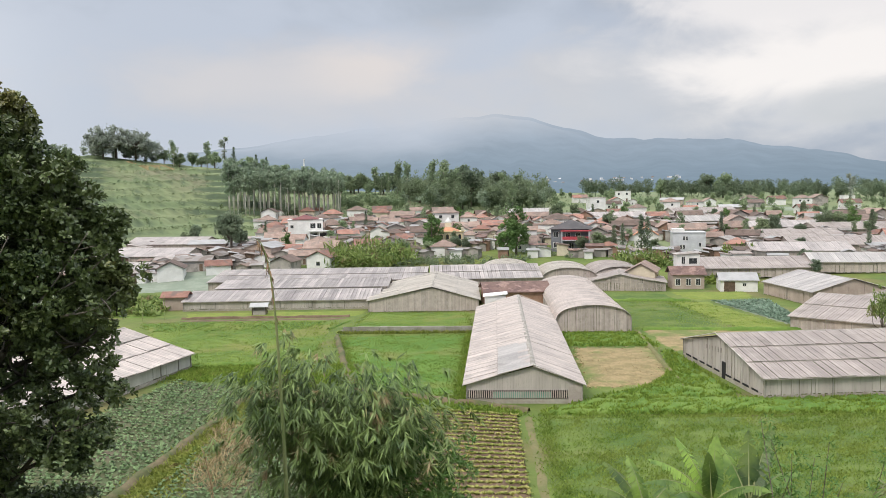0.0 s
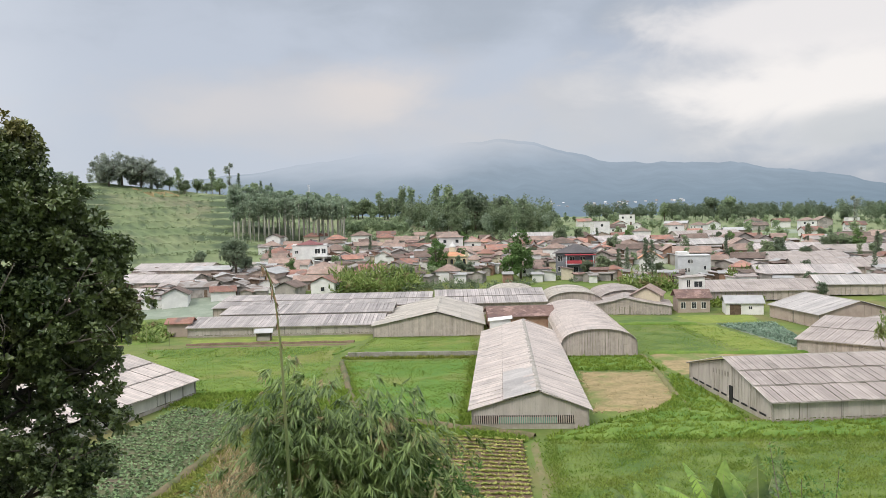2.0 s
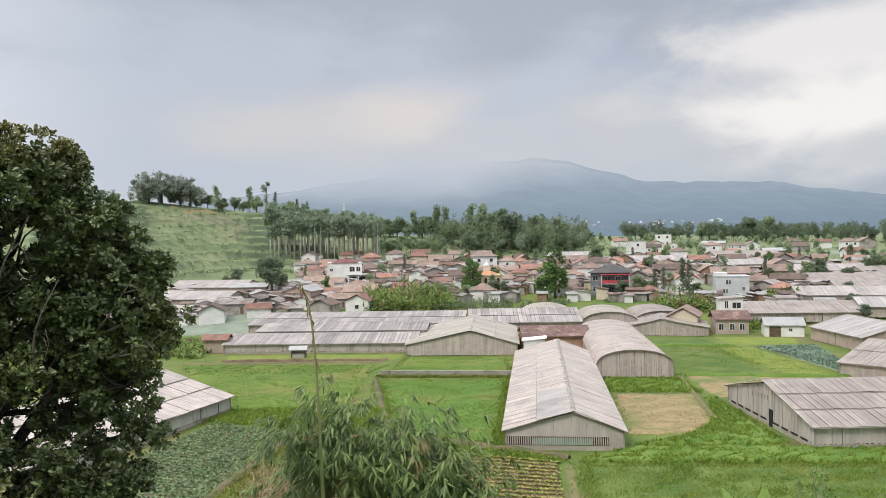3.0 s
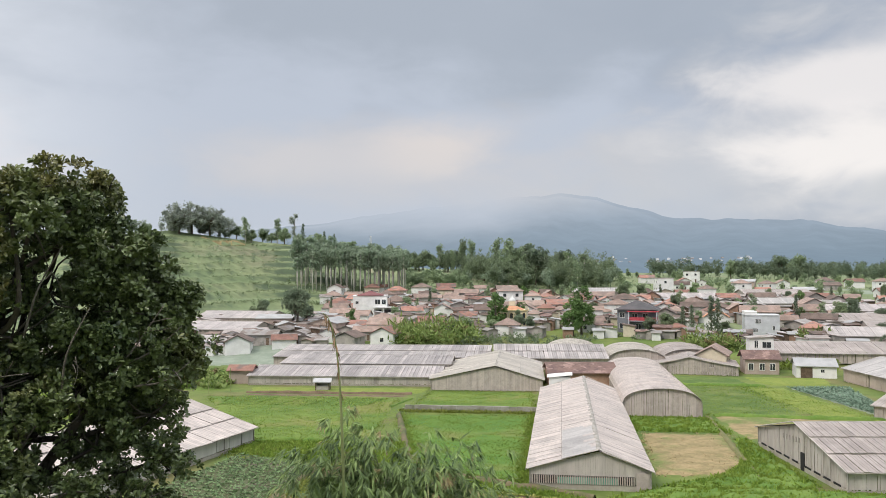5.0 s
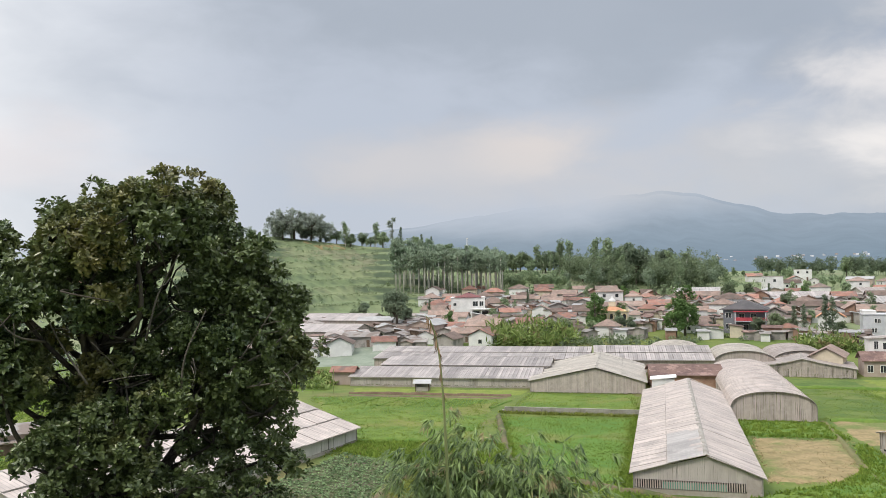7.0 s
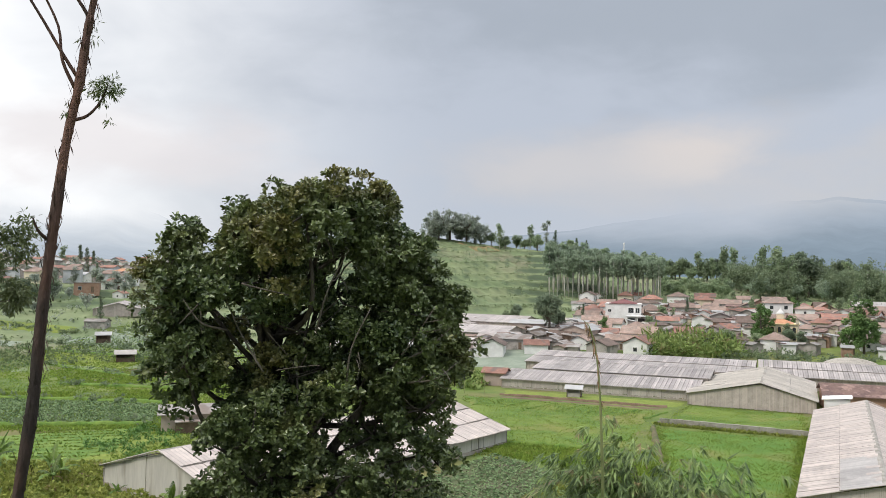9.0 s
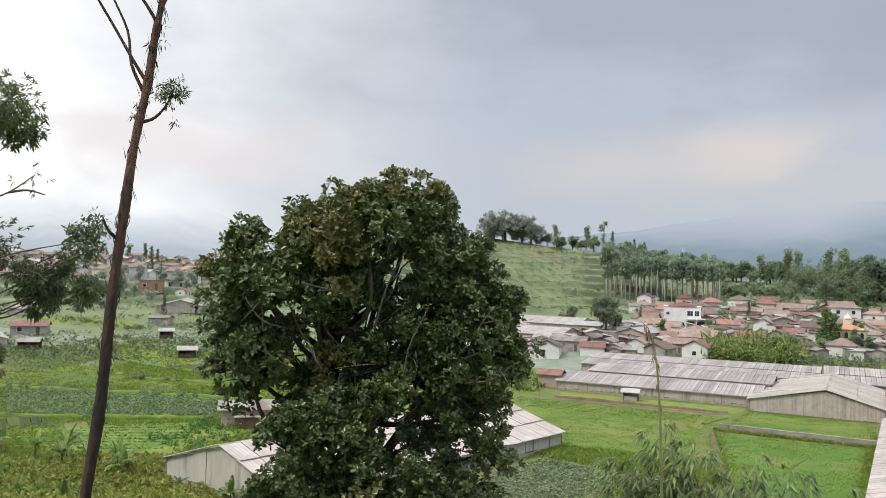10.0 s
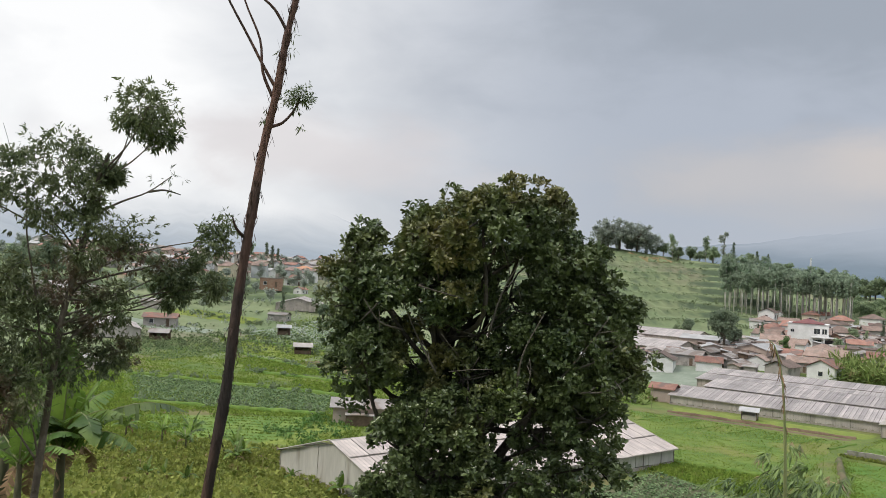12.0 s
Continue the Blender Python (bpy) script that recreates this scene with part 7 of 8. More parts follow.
def bamboo_clump():
    az, r = -7.0, 12.0
    x, y = polar(az, r)
    plant = empty("bamboo", pose(x, y, gz(x, y), 0, 0, -az), "bamboo clump with arching culms and long drooping leaves", "bamboo")
    rng = np.random.RandomState(15)
    sets = []
    def fans(p, out_, count, spread):
        """Hanging sprays: leaves bunched round a twig that droops outwards."""
        for _ in range(count):
            t = math.atan2(out_[1], out_[0]) + rng.normal(0, 0.9)
            d = np.array((math.cos(t) * 0.6, math.sin(t) * 0.6, -0.35 + 0.35 * rng.normal()))
            start = np.array(p) + rng.normal(0, spread, 3)
            m_ = rng.randint(10, 17)
            k_ = rng.rand(m_, 1)
            base = start + d * k_ * rng.uniform(0.16, 0.34)
            a_ = t + rng.normal(0, 0.75, m_)
            along = np.stack([np.cos(a_) * 0.85, np.sin(a_) * 0.85, -0.7 + rng.normal(0, 0.4, m_)], 1)
            nrm = np.stack([np.cos(a_) * 0.7 + rng.normal(0, 0.3, m_), np.sin(a_) * 0.7 + rng.normal(0, 0.3, m_), np.ones(m_)], 1)
            ln = rng.uniform(0.14, 0.26, m_)
            sets.append(leaf_arrays(base, along, nrm, ln, rng.uniform(0.022, 0.033, m_), 0.1, 0.35))
    # arching culms: where each leans to and how high it tops out
    for k in range(34):
        t = k * 2.4
        lean = (0.15 + 0.85 * ((k * 0.618) % 1.0)) * 0.8
        mx, mz = ((-0.60, 5.8), (0.55, 5.4), (-0.1, 5.2))[k % 3]
        tx, ty = mx + lean * math.cos(t) * 0.85, lean * math.sin(t) * 0.9 - 0.2
        tz = mz - 0.7 * lean ** 1.5 + 0.16 * rng.normal()
        root = (0.2 * rng.normal() - 0.1, 0.2 * rng.normal(), -0.2)
        over = (tx * 1.32 + 0.1 * rng.normal(), ty * 1.35 - 0.1, tz - 0.45)
        q = smooth_line([root, (0.35 * tx, 0.35 * ty, tz * 0.6), (tx, ty, tz), over], 6)
        bm = bmesh.new()
        tube(bm, q, [0.022 - 0.018 * i / len(q) for i in range(len(q))], 6)
        part("culm", bm, M["culm"], plant)
        for i, p in enumerate(q[5:]):
            fans(p, (tx, ty - 0.3), 5, 0.16 + 0.014 * i)
    leaf_mesh("foliage", sets, M["leaf_bamboo"], plant, "long narrow drooping bamboo leaves")
    # finer bright foliage of the neighbouring shrub
    shrub = empty("shrub", pose(x + 1.2, y - 0.1, gz(x + 1.2, y), 0, 0, -az), "bright green feathery shrub beside the bamboo", "shrub")
    sets = [shell_leaves(rng, (cx, cy, cz), cr, int(2600 * cr), 0.085, 0.026, per=8, inner=0.2, jag=0.4) for cx, cy, cz, cr in ((0.25, 0, 4.4, 0.42), (0.05, -0.2, 3.9, 0.5), (-0.5, -0.1, 4.3, 0.4), (0.35, 0.1, 3.6, 0.4), (-0.4, -0.3, 3.5, 0.6), (0.1, 0, 3.1, 0.6), (-0.2, -0.1, 4.75, 0.25))]
    leaf_mesh("crown", sets, M["leaf_fern"], shrub)
    bm = bmesh.new()
    for k in range(5):
        limb(rng, (0, 0, -0.2), (rng.normal(0, 0.3), rng.normal(0, 0.3), 4.0), 0.04, 0.01, 0.08, bm=bm)
    part("stem", bm, M["bark"], shrub)["kind"] = "stuff"
    # the bare young shoot that stands above the clump
    x, y = polar(-11.5, 10.4)
    shoot = empty("bamboo_shoot", pose(x, y, gz(x, y), 0, 0, 11.5), "tall thin bare bamboo shoot with drooping tip", "bamboo")
    foot, near = gz(*polar(-11.2, 12.0)), 10.4 / 12.0
    q = smooth_line([(0.03, 0, -0.3)] + [(px * near, 0, 21 + (foot + pz - 21) * near - gz(x, y)) for px, pz in ((0.03, 3.6), (0.0, 5.19), (-0.04, 6.31), (-0.1, 7.07), (-0.2, 7.5), (-0.3, 7.62))], 5)
    bm = bmesh.new()
    tube(bm, q, [(0.003 + 0.026 * (1 - i / len(q)) ** 1.2) * (1.0 if i % 3 else 1.14) for i in range(len(q))], 8)
    part("culm", bm, M["culm"], shoot, smooth=True)
    sets = []
    for p in q[16:]:
        if rng.rand() < 0.75:
            m_ = 3
            sets.append(leaf_arrays(np.repeat(np.array(p)[None], m_, 0), np.stack([rng.normal(0, 0.4, m_), rng.normal(0, 0.4, m_), -np.ones(m_)], 1), rng.normal(size=(m_, 3)), 0.16, 0.022))
    leaf_mesh("sheath", sets, M["leaf_dry"], shoot, "withered brown leaf sheaths")["kind"] = "stuff"


bamboo_clump()


def banana_leaf(rng, length, width, rise, bend, torn=0.3, material="leaf_banana"):
    """A long blade, folded along the midrib, arching over, torn into strips; it grows along +x."""
    n = 26
    verts, faces = [], []
    px, pz, ang = 0.0, 0.0, rise
    line = []
    for i in range(n + 1):
        line.append((px, pz, ang))
        step = length / n
        px += math.cos(ang) * step
        pz += math.sin(ang) * step
        ang -= bend / n * (0.5 + 1.2 * i / n)
    for i in range(n):
        for s in (-1, 1):
            k0, k1 = i / n, (i + 1) / n
            w0, w1 = [width * 0.5 * max(0.02, math.sin(math.pi * min(1, 0.08 + 0.92 * k)) ** 0.6) * (1 if k > 0.12 else k / 0.12 * 0.8 + 0.05) for k in (k0, k1)]
            gapped = rng.rand() < torn
            w0 *= 1 + 0.08 * rng.normal()
            cut = (0.12 + 0.36 * rng.rand()) if gapped else 0.0
            drop = 0.34 + 0.12 * rng.rand() + (0.55 * rng.rand() if gapped else 0.0)
            (x0, z0, a0), (x1, z1, a1) = line[i], line[i + 1]
            lean = 0.10 * length / n * 3
            b = len(verts)
            xe = x1 - (x1 - x0) * cut
            ze = z1 - (z1 - z0) * cut
            verts += [(x0, 0, z0), (x1, 0, z1), (xe + lean, s * w1, ze - w1 * drop), (x0 + lean, s * w0, z0 - w0 * drop)]
            verts += [((x0 + xe + 2 * lean + x0 + x1) / 4 + 0.0, s * (w0 + w1) * 0.25, (z0 + z1 + ze - w1 * drop + z0 - w0 * drop) / 4)]
            faces += [(b, b + 1, b + 4), (b + 1, b + 2, b + 4), (b + 2, b + 3, b + 4), (b + 3, b, b + 4)]
    return verts, faces, line


def banana_plant(x, y, height, leaves, label, seed, dead=2, size=1.0, z=None, fan=()):
    rng = np.random.RandomState(seed)
    plant = empty("banana_plant", pose(x, y, gz(x, y) if z is None else z, 0, 0, 0), label, "banana plant", "banana plants")
    bm = bmesh.new()
    tube(bm, [(0, 0, -0.3), (0.03, 0, height * 0.5), (0, 0.02, height)], [0.11 * size, 0.085 * size, 0.05 * size], 9)
    part("stem", bm, M["banana_stem"], plant, smooth=True)
    for turn, rise, bend, ln, torn in fan:
        v, f, line = banana_leaf(rng, ln, size * 0.5, rise, bend, torn)
        lf = link_mesh("leaf", v, f, M["leaf_banana"], plant)
        lf.matrix_basis = pose(0, 0, height * 0.97, 0, 0, turn)
        bm = bmesh.new()
        tube(bm, [(p[0], 0, p[1] + 0.006) for p in line[::3]], [0.028 * size * (1 - 0.13 * i) for i in range(len(line[::3]))], 5)
        part("midrib", bm, M["culm"], lf)
    for k in range(leaves):
        turn = k * 137.5 + rng.uniform(-20, 20)
        ln = size * rng.uniform(1.5, 2.2)
        young = k >= leaves - 2
        v, f, line = banana_leaf(rng, ln, size * rng.uniform(0.42, 0.56), rng.uniform(1.15, 1.45) if young else rng.uniform(0.6, 1.15), rng.uniform(0.2, 0.7) if young else rng.uniform(1.0, 2.0), 0.12 if young else 0.5)
        lf = link_mesh("leaf", v, f, M["leaf_banana"], plant)
        lf.matrix_basis = pose(0, 0, height * rng.uniform(0.88, 1.0), 0, 0, turn)
        bm = bmesh.new()
        tube(bm, [(p[0], 0, p[1] + 0.006) for p in line[::3]], [0.028 * size * (1 - 0.13 * i) for i in range(len(line[::3]))], 5)
        part("midrib", bm, M["culm"], lf)
    for k in range(dead):
        v, f, line = banana_leaf(rng, size * rng.uniform(1.0, 1.5), 0.3 * size, 0.4, 2.6, 0.9)
        lf = link_mesh("dead_leaf", v, f, M["leaf_dry"], plant, "withered brown hanging leaf")
        lf.matrix_basis = pose(0, 0, height * 0.9, 0, 0, rng.uniform(0, 360))
    return plant


CLUMP = "banana plant with broad torn green leaves on the slope"
x_, y_ = polar(18.6, 21.5)
banana_plant(x_, y_, 3.75, 0, CLUMP, 1, 6, 1.0, None, ((128, 1.15, 0.5, 1.9, 0.5), (160, 0.95, 0.9, 2.0, 0.6), (178, 0.8, 1.2, 2.0, 0.6), (105, 1.5, 0.1, 1.35, 0.0), (62, 1.3, 0.3, 1.8, 0.1), (-30, 0.9, 1.3, 1.8, 0.5), (210, 0.8, 1.4, 1.8, 0.5)))
x_, y_ = polar(21.0, 21.8)
banana_plant(x_, y_, 3.7, 0, CLUMP, 2, 2, 1.1, None, ((42, 1.1, 0.35, 2.3, 0.5), (70, 1.25, 0.4, 2.0, 0.3), (20, 0.85, 1.2, 2.0, 0.5), (-60, 0.9, 1.3, 1.8, 0.5), (120, 1.2, 0.6, 1.7, 0.3)))
x_, y_ = polar(14.2, 22.0)
banana_plant(x_, y_, 3.45, 0, CLUMP, 3, 1, 1.0, None, ((135, 1.05, 0.8, 1.9, 0.6), (110, 1.2, 0.5, 1.7, 0.3), (160, 0.8, 1.2, 2.0, 0.6), (30, 0.9, 1.2, 1.8, 0.5), (240, 0.8, 1.3, 1.8, 0.5)))
x_, y_ = polar(-59.2, 20.5)
banana_plant(x_, y_, 2.9, 6, CLUMP, 4, 4, 1.45, None, ((-42, 0.95, 1.3, 2.1, 0.85), (-70, 1.1, 1.0, 2.0, 0.85), (10, 0.95, 1.2, 2.2, 0.85), (50, 1.25, 0.4, 2.0, 0.2), (70, 1.45, 0.15, 1.7, 0.05), (110, 1.0, 1.1, 2.1, 0.85), (150, 0.9, 1.3, 2.1, 0.85), (190, 0.85, 1.5, 2.0, 0.85), (-120, 0.9, 1.3, 1.9, 0.85), (30, 0.6, 1.5, 2.0, 0.85)))
x_, y_ = polar(-62.4, 22.0)
banana_plant(x_, y_, 4.1, 4, CLUMP, 5, 4, 1.2, None, ((-40, 0.9, 1.3, 2.1, 0.85), (20, 1.1, 1.0, 2.0, 0.85), (65, 1.35, 0.3, 1.9, 0.1), (120, 1.0, 1.1, 2.1, 0.85), (170, 0.9, 1.3, 2.1, 0.85), (230, 0.9, 1.3, 1.9, 0.85)))
GREEN_B = "banana plant with torn arching green leaves"
x_, y_ = polar(-61.5, 19)
banana_plant(x_, y_, 2.2, 7, CLUMP, 15, 1, 1.0)
for x_, y_, h_, n_, s_, sd_ in ((-76.2, 60.6, 1.7, 9, 1.35, 6), (-74.0, 58.2, 1.3, 8, 1.2, 7), (-78.6, 58.4, 1.5, 8, 1.2, 8), (-69.4, 61.5, 1.1, 8, 1.15, 9), (-67.2, 60.6, 0.9, 7, 1.0, 16), (-65.8, 58.4, 0.9, 8, 1.1, 12),
                                (-64.4, 46.4, 0.5, 7, 0.85, 10), (-61.4, 46.0, 0.5, 7, 0.8, 11), (-59.0, 46.8, 0.6, 7, 0.9, 13), (-49.2, 56.4, 0.9, 7, 1.05, 14), (-57.6, 58.6, 0.3, 6, 0.6, 17), (-83.5, 57.0, 1.3, 8, 1.2, 18), (-87.5, 60.2, 1.2, 8, 1.1, 19)):
    banana_plant(x_, y_, h_, n_, GREEN_B, sd_, 1, s_)


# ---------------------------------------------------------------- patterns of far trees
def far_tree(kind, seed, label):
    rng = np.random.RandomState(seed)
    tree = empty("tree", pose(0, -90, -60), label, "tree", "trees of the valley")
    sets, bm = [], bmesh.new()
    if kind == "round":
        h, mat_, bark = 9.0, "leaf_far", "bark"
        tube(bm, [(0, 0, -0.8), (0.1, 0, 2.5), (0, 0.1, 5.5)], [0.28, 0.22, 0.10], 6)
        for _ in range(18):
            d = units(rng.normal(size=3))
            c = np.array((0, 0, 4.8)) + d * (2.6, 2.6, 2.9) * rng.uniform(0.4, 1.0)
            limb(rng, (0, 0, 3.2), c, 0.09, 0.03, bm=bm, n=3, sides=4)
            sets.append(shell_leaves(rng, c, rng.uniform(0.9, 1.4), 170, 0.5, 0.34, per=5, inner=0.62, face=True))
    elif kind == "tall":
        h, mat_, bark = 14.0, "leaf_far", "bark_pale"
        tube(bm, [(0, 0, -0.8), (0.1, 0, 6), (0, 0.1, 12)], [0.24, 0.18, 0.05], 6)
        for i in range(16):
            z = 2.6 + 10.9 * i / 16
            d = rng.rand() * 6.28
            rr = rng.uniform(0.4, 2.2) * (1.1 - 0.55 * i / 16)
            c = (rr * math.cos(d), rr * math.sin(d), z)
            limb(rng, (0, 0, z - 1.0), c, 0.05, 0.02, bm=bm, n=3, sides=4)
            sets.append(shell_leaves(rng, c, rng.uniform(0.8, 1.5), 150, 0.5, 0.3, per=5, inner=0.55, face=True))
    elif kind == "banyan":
        h, mat_, bark = 18.0, "leaf_far_hazed", "bark"
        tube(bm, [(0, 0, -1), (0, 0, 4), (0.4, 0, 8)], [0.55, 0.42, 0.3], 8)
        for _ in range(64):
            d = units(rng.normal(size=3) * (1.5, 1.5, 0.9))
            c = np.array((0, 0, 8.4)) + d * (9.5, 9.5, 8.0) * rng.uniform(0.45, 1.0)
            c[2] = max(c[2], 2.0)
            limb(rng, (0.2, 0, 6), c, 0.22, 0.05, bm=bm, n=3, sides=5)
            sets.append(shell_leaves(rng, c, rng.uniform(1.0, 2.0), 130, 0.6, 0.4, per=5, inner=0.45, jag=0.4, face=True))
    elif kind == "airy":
        h, mat_, bark = 16.0, "leaf_far_hazed", "bark"
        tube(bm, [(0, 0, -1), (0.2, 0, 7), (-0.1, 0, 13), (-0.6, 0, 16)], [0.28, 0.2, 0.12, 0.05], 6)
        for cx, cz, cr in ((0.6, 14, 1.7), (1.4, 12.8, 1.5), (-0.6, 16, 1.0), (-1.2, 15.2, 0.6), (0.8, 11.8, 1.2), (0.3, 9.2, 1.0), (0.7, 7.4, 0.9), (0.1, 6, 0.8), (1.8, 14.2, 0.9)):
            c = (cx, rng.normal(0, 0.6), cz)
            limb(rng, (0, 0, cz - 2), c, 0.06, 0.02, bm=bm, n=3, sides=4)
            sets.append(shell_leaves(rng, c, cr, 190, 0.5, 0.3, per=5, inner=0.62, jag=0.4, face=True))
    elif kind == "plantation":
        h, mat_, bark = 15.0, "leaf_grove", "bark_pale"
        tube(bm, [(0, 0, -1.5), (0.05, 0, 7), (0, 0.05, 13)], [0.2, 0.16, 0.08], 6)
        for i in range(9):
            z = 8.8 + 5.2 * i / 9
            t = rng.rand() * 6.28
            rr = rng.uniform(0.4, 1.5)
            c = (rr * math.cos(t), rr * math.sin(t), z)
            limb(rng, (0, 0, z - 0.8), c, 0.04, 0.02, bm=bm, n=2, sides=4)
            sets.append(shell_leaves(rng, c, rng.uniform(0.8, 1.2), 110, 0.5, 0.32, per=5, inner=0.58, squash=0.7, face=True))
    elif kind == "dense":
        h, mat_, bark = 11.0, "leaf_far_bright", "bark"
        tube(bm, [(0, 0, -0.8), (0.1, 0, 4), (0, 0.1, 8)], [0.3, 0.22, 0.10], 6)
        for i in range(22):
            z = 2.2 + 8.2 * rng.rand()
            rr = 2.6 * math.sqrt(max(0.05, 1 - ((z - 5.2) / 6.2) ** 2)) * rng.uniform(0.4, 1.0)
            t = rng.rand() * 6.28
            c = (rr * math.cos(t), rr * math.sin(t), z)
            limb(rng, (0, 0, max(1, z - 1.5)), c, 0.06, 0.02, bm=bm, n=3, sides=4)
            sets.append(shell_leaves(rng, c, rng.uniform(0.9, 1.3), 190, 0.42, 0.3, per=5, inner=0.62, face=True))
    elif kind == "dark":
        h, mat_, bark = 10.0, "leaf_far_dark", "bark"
        tube(bm, [(0, 0, -0.8), (0.1, 0, 3), (0, 0.1, 7)], [0.3, 0.22, 0.10], 6)
        for i in range(20):
            d = units(rng.normal(size=3))
            c = np.array((0, 0, 5.8)) + d * (2.6, 2.6, 3.2) * rng.uniform(0.4, 1.0)
            limb(rng, (0, 0, 3), c, 0.08, 0.03, bm=bm, n=3, sides=4)
            sets.append(shell_leaves(rng, c, rng.uniform(0.9, 1.4), 180, 0.45, 0.3, per=5, inner=0.62, face=True))
    elif kind == "slim":
        h, mat_, bark = 12.0, "leaf_far_dark", "bark"
        tube(bm, [(0, 0, -0.8), (0, 0, 11.5)], [0.18, 0.03], 6)
        for i in range(16):
            z = 1.5 + 10 * i / 16
            t = rng.rand() * 6.28
            rr = 0.9 * (1.05 - z / 12.5)
            c = (rr * math.cos(t), rr * math.sin(t), z)
            sets.append(shell_leaves(rng, c, 0.35 + 0.9 * (1 - z / 12.5), 110, 0.4, 0.2, per=5, inner=0.55, face=True))
    part("trunk", bm, M[bark], tree, smooth=True)
    leaf_mesh("crown", sets, M[mat_], tree)
    return tree


TREES, PLACED = {}, set()
for kind_, seeds_, label_ in (("round", (1, 2, 3), "rounded broadleaf tree with mid green crown"), ("tall", (4, 5, 6), "tall narrow tree with pale trunk"), ("banyan", (7, 27), "broad spreading hilltop tree, its leaves paled for haze"),
                              ("airy", (8,), "tall sparse tree with gaps in its crown"), ("plantation", (9, 10, 11), "straight pale-trunked plantation tree"), ("dense", (12, 13), "dense bright green leafy tree"),
                              ("dark", (14, 15), "dark green full-crowned tree"), ("slim", (16,), "slim dark conical tree")):
    for s_ in seeds_:
        TREES.setdefault(kind_, []).append(far_tree(kind_, s_, label_))
trng = random.Random(5)


def put_tree(kind, x, y, height=1.0, sink=0.0):
    k = trng.randrange(len(TREES[kind]))
    pat = TREES[kind][k]
    base = pose(x, y, gz(x, y) - sink, 0, 0, trng.uniform(0, 360))
    if (kind, k) not in PLACED:
        PLACED.add((kind, k))
        pat.matrix_basis = base
        return pat
    w = height * trng.uniform(0.85, 1.15)
    return copy_thing(pat, base @ Matrix.Diagonal((w, w, height, 1)))


def at(kind, az, r, height=1.0):
    return put_tree(kind, *polar(az, r), height)


# hilltop
put_tree("banyan", *polar(-23.0, 428), 1.0)
put_tree("banyan", *polar(-21.0, 430), 1.0)
put_tree("banyan", *polar(-22.2, 432), 1.15)
put_tree("banyan", *polar(-20.4, 434), 0.8)
for az_, k_, h_ in ((-26.0, "round", 0.9), (-25.2, "round", 0.7), (-20.3, "round", 0.9), (-19.2, "round", 0.75), (-18.6, "tall", 0.5), (-18.2, "round", 0.8), (-17.4, "round", 0.75), (-16.8, "round", 0.6), (-16.4, "tall", 0.7), (-15.9, "round", 0.95), (-15.2, "airy", 1.1), (-14.6, "slim", 0.6), (-13.6, "round", 0.7), (-13.1, "slim", 0.6),
                    (-12.4, "slim", 0.7), (-11.2, "round", 0.8), (-10.7, "round", 0.7), (-8.6, "dark", 1.0), (-8.0, "slim", 0.7), (-7.2, "round", 1.0), (-6.6, "round", 0.9), (-6.0, "round", 1.05), (-5.4, "round", 0.9), (-4.8, "tall", 0.8), (-4.2, "round", 1.1), (-3.6, "dark", 1.0)):
    at(k_, az_, trng.uniform(424, 438), h_ * 1.3)
# the plantation
for row_ in range(4):
    for i_ in range(23):
        at("plantation", -15.0 + i_ * 0.342 + trng.gauss(0, 0.06), 340 + row_ * 6 + trng.gauss(0, 1.2), trng.uniform(1.18, 1.38))
# wood on the rise behind the village
for i_ in range(26):
    at(trng.choice(("tall", "tall", "round", "tall", "dark", "round")), trng.uniform(-2.6, 6.5), trng.uniform(365, 430), trng.uniform(0.7, 1.25))
for az_, k_, h_ in ((-0.7, "tall", 1.55), (0.1, "tall", 1.6), (1.5, "dark", 2.1), (2.1, "dark", 2.2), (2.0, "round", 2.0), (4.2, "dark", 1.9), (4.3, "dark", 1.4), (-3.2, "tall", 1.45), (2.9, "tall", 1.2), (-2.5, "tall", 1.35), (-1.6, "round", 1.7),
                    (-0.3, "round", 1.6), (0.9, "tall", 1.3), (3.4, "round", 1.5), (1.2, "tall", 1.1), (5.2, "round", 1.1), (6.1, "dark", 0.9), (3.0, "dark", 1.1), (-0.9, "dark", 1.2)):
    at(k_, az_, trng.uniform(385, 420), h_)
for i_ in range(14):
    at(trng.choice(("round", "tall", "round")), trng.uniform(-7.4, -2.8), trng.uniform(418, 436), trng.uniform(0.7, 1.1))
# woods on the plain, on the rise and along the far slope: too many to count
def joined_wood(name, spots, material, label, seed, low=5.0, high=11.0, clumps=7, leaf=0.62):
    rng = np.random.RandomState(seed)
    sets = []
    for x, y in spots:
        h = rng.uniform(low, high)
        z = gz(x, y)
        wide = h * rng.uniform(0.16, 0.30)
        sets.append(leaf_arrays(np.array([[x, y, z - 0.5]] * 2), np.array([[0, 0, 1.0]] * 2), np.array([[1.0, 0, 0], [0, 1.0, 0]]), h * 0.75, 0.3))
        for k in range(clumps):
            d = units(rng.normal(size=3))
            c = np.array((x, y, z + h * 0.58)) + d * (wide, wide, h * 0.34) * rng.uniform(0.3, 1.0)
            sets.append(shell_leaves(rng, c, h * rng.uniform(0.10, 0.17), 70, leaf, leaf * 0.6, per=5, inner=0.58, face=True))
    ob = leaf_mesh(name, sets, M[material])
    return tagged(ob, label, "trees", kind="stuff")


wrng = np.random.RandomState(77)


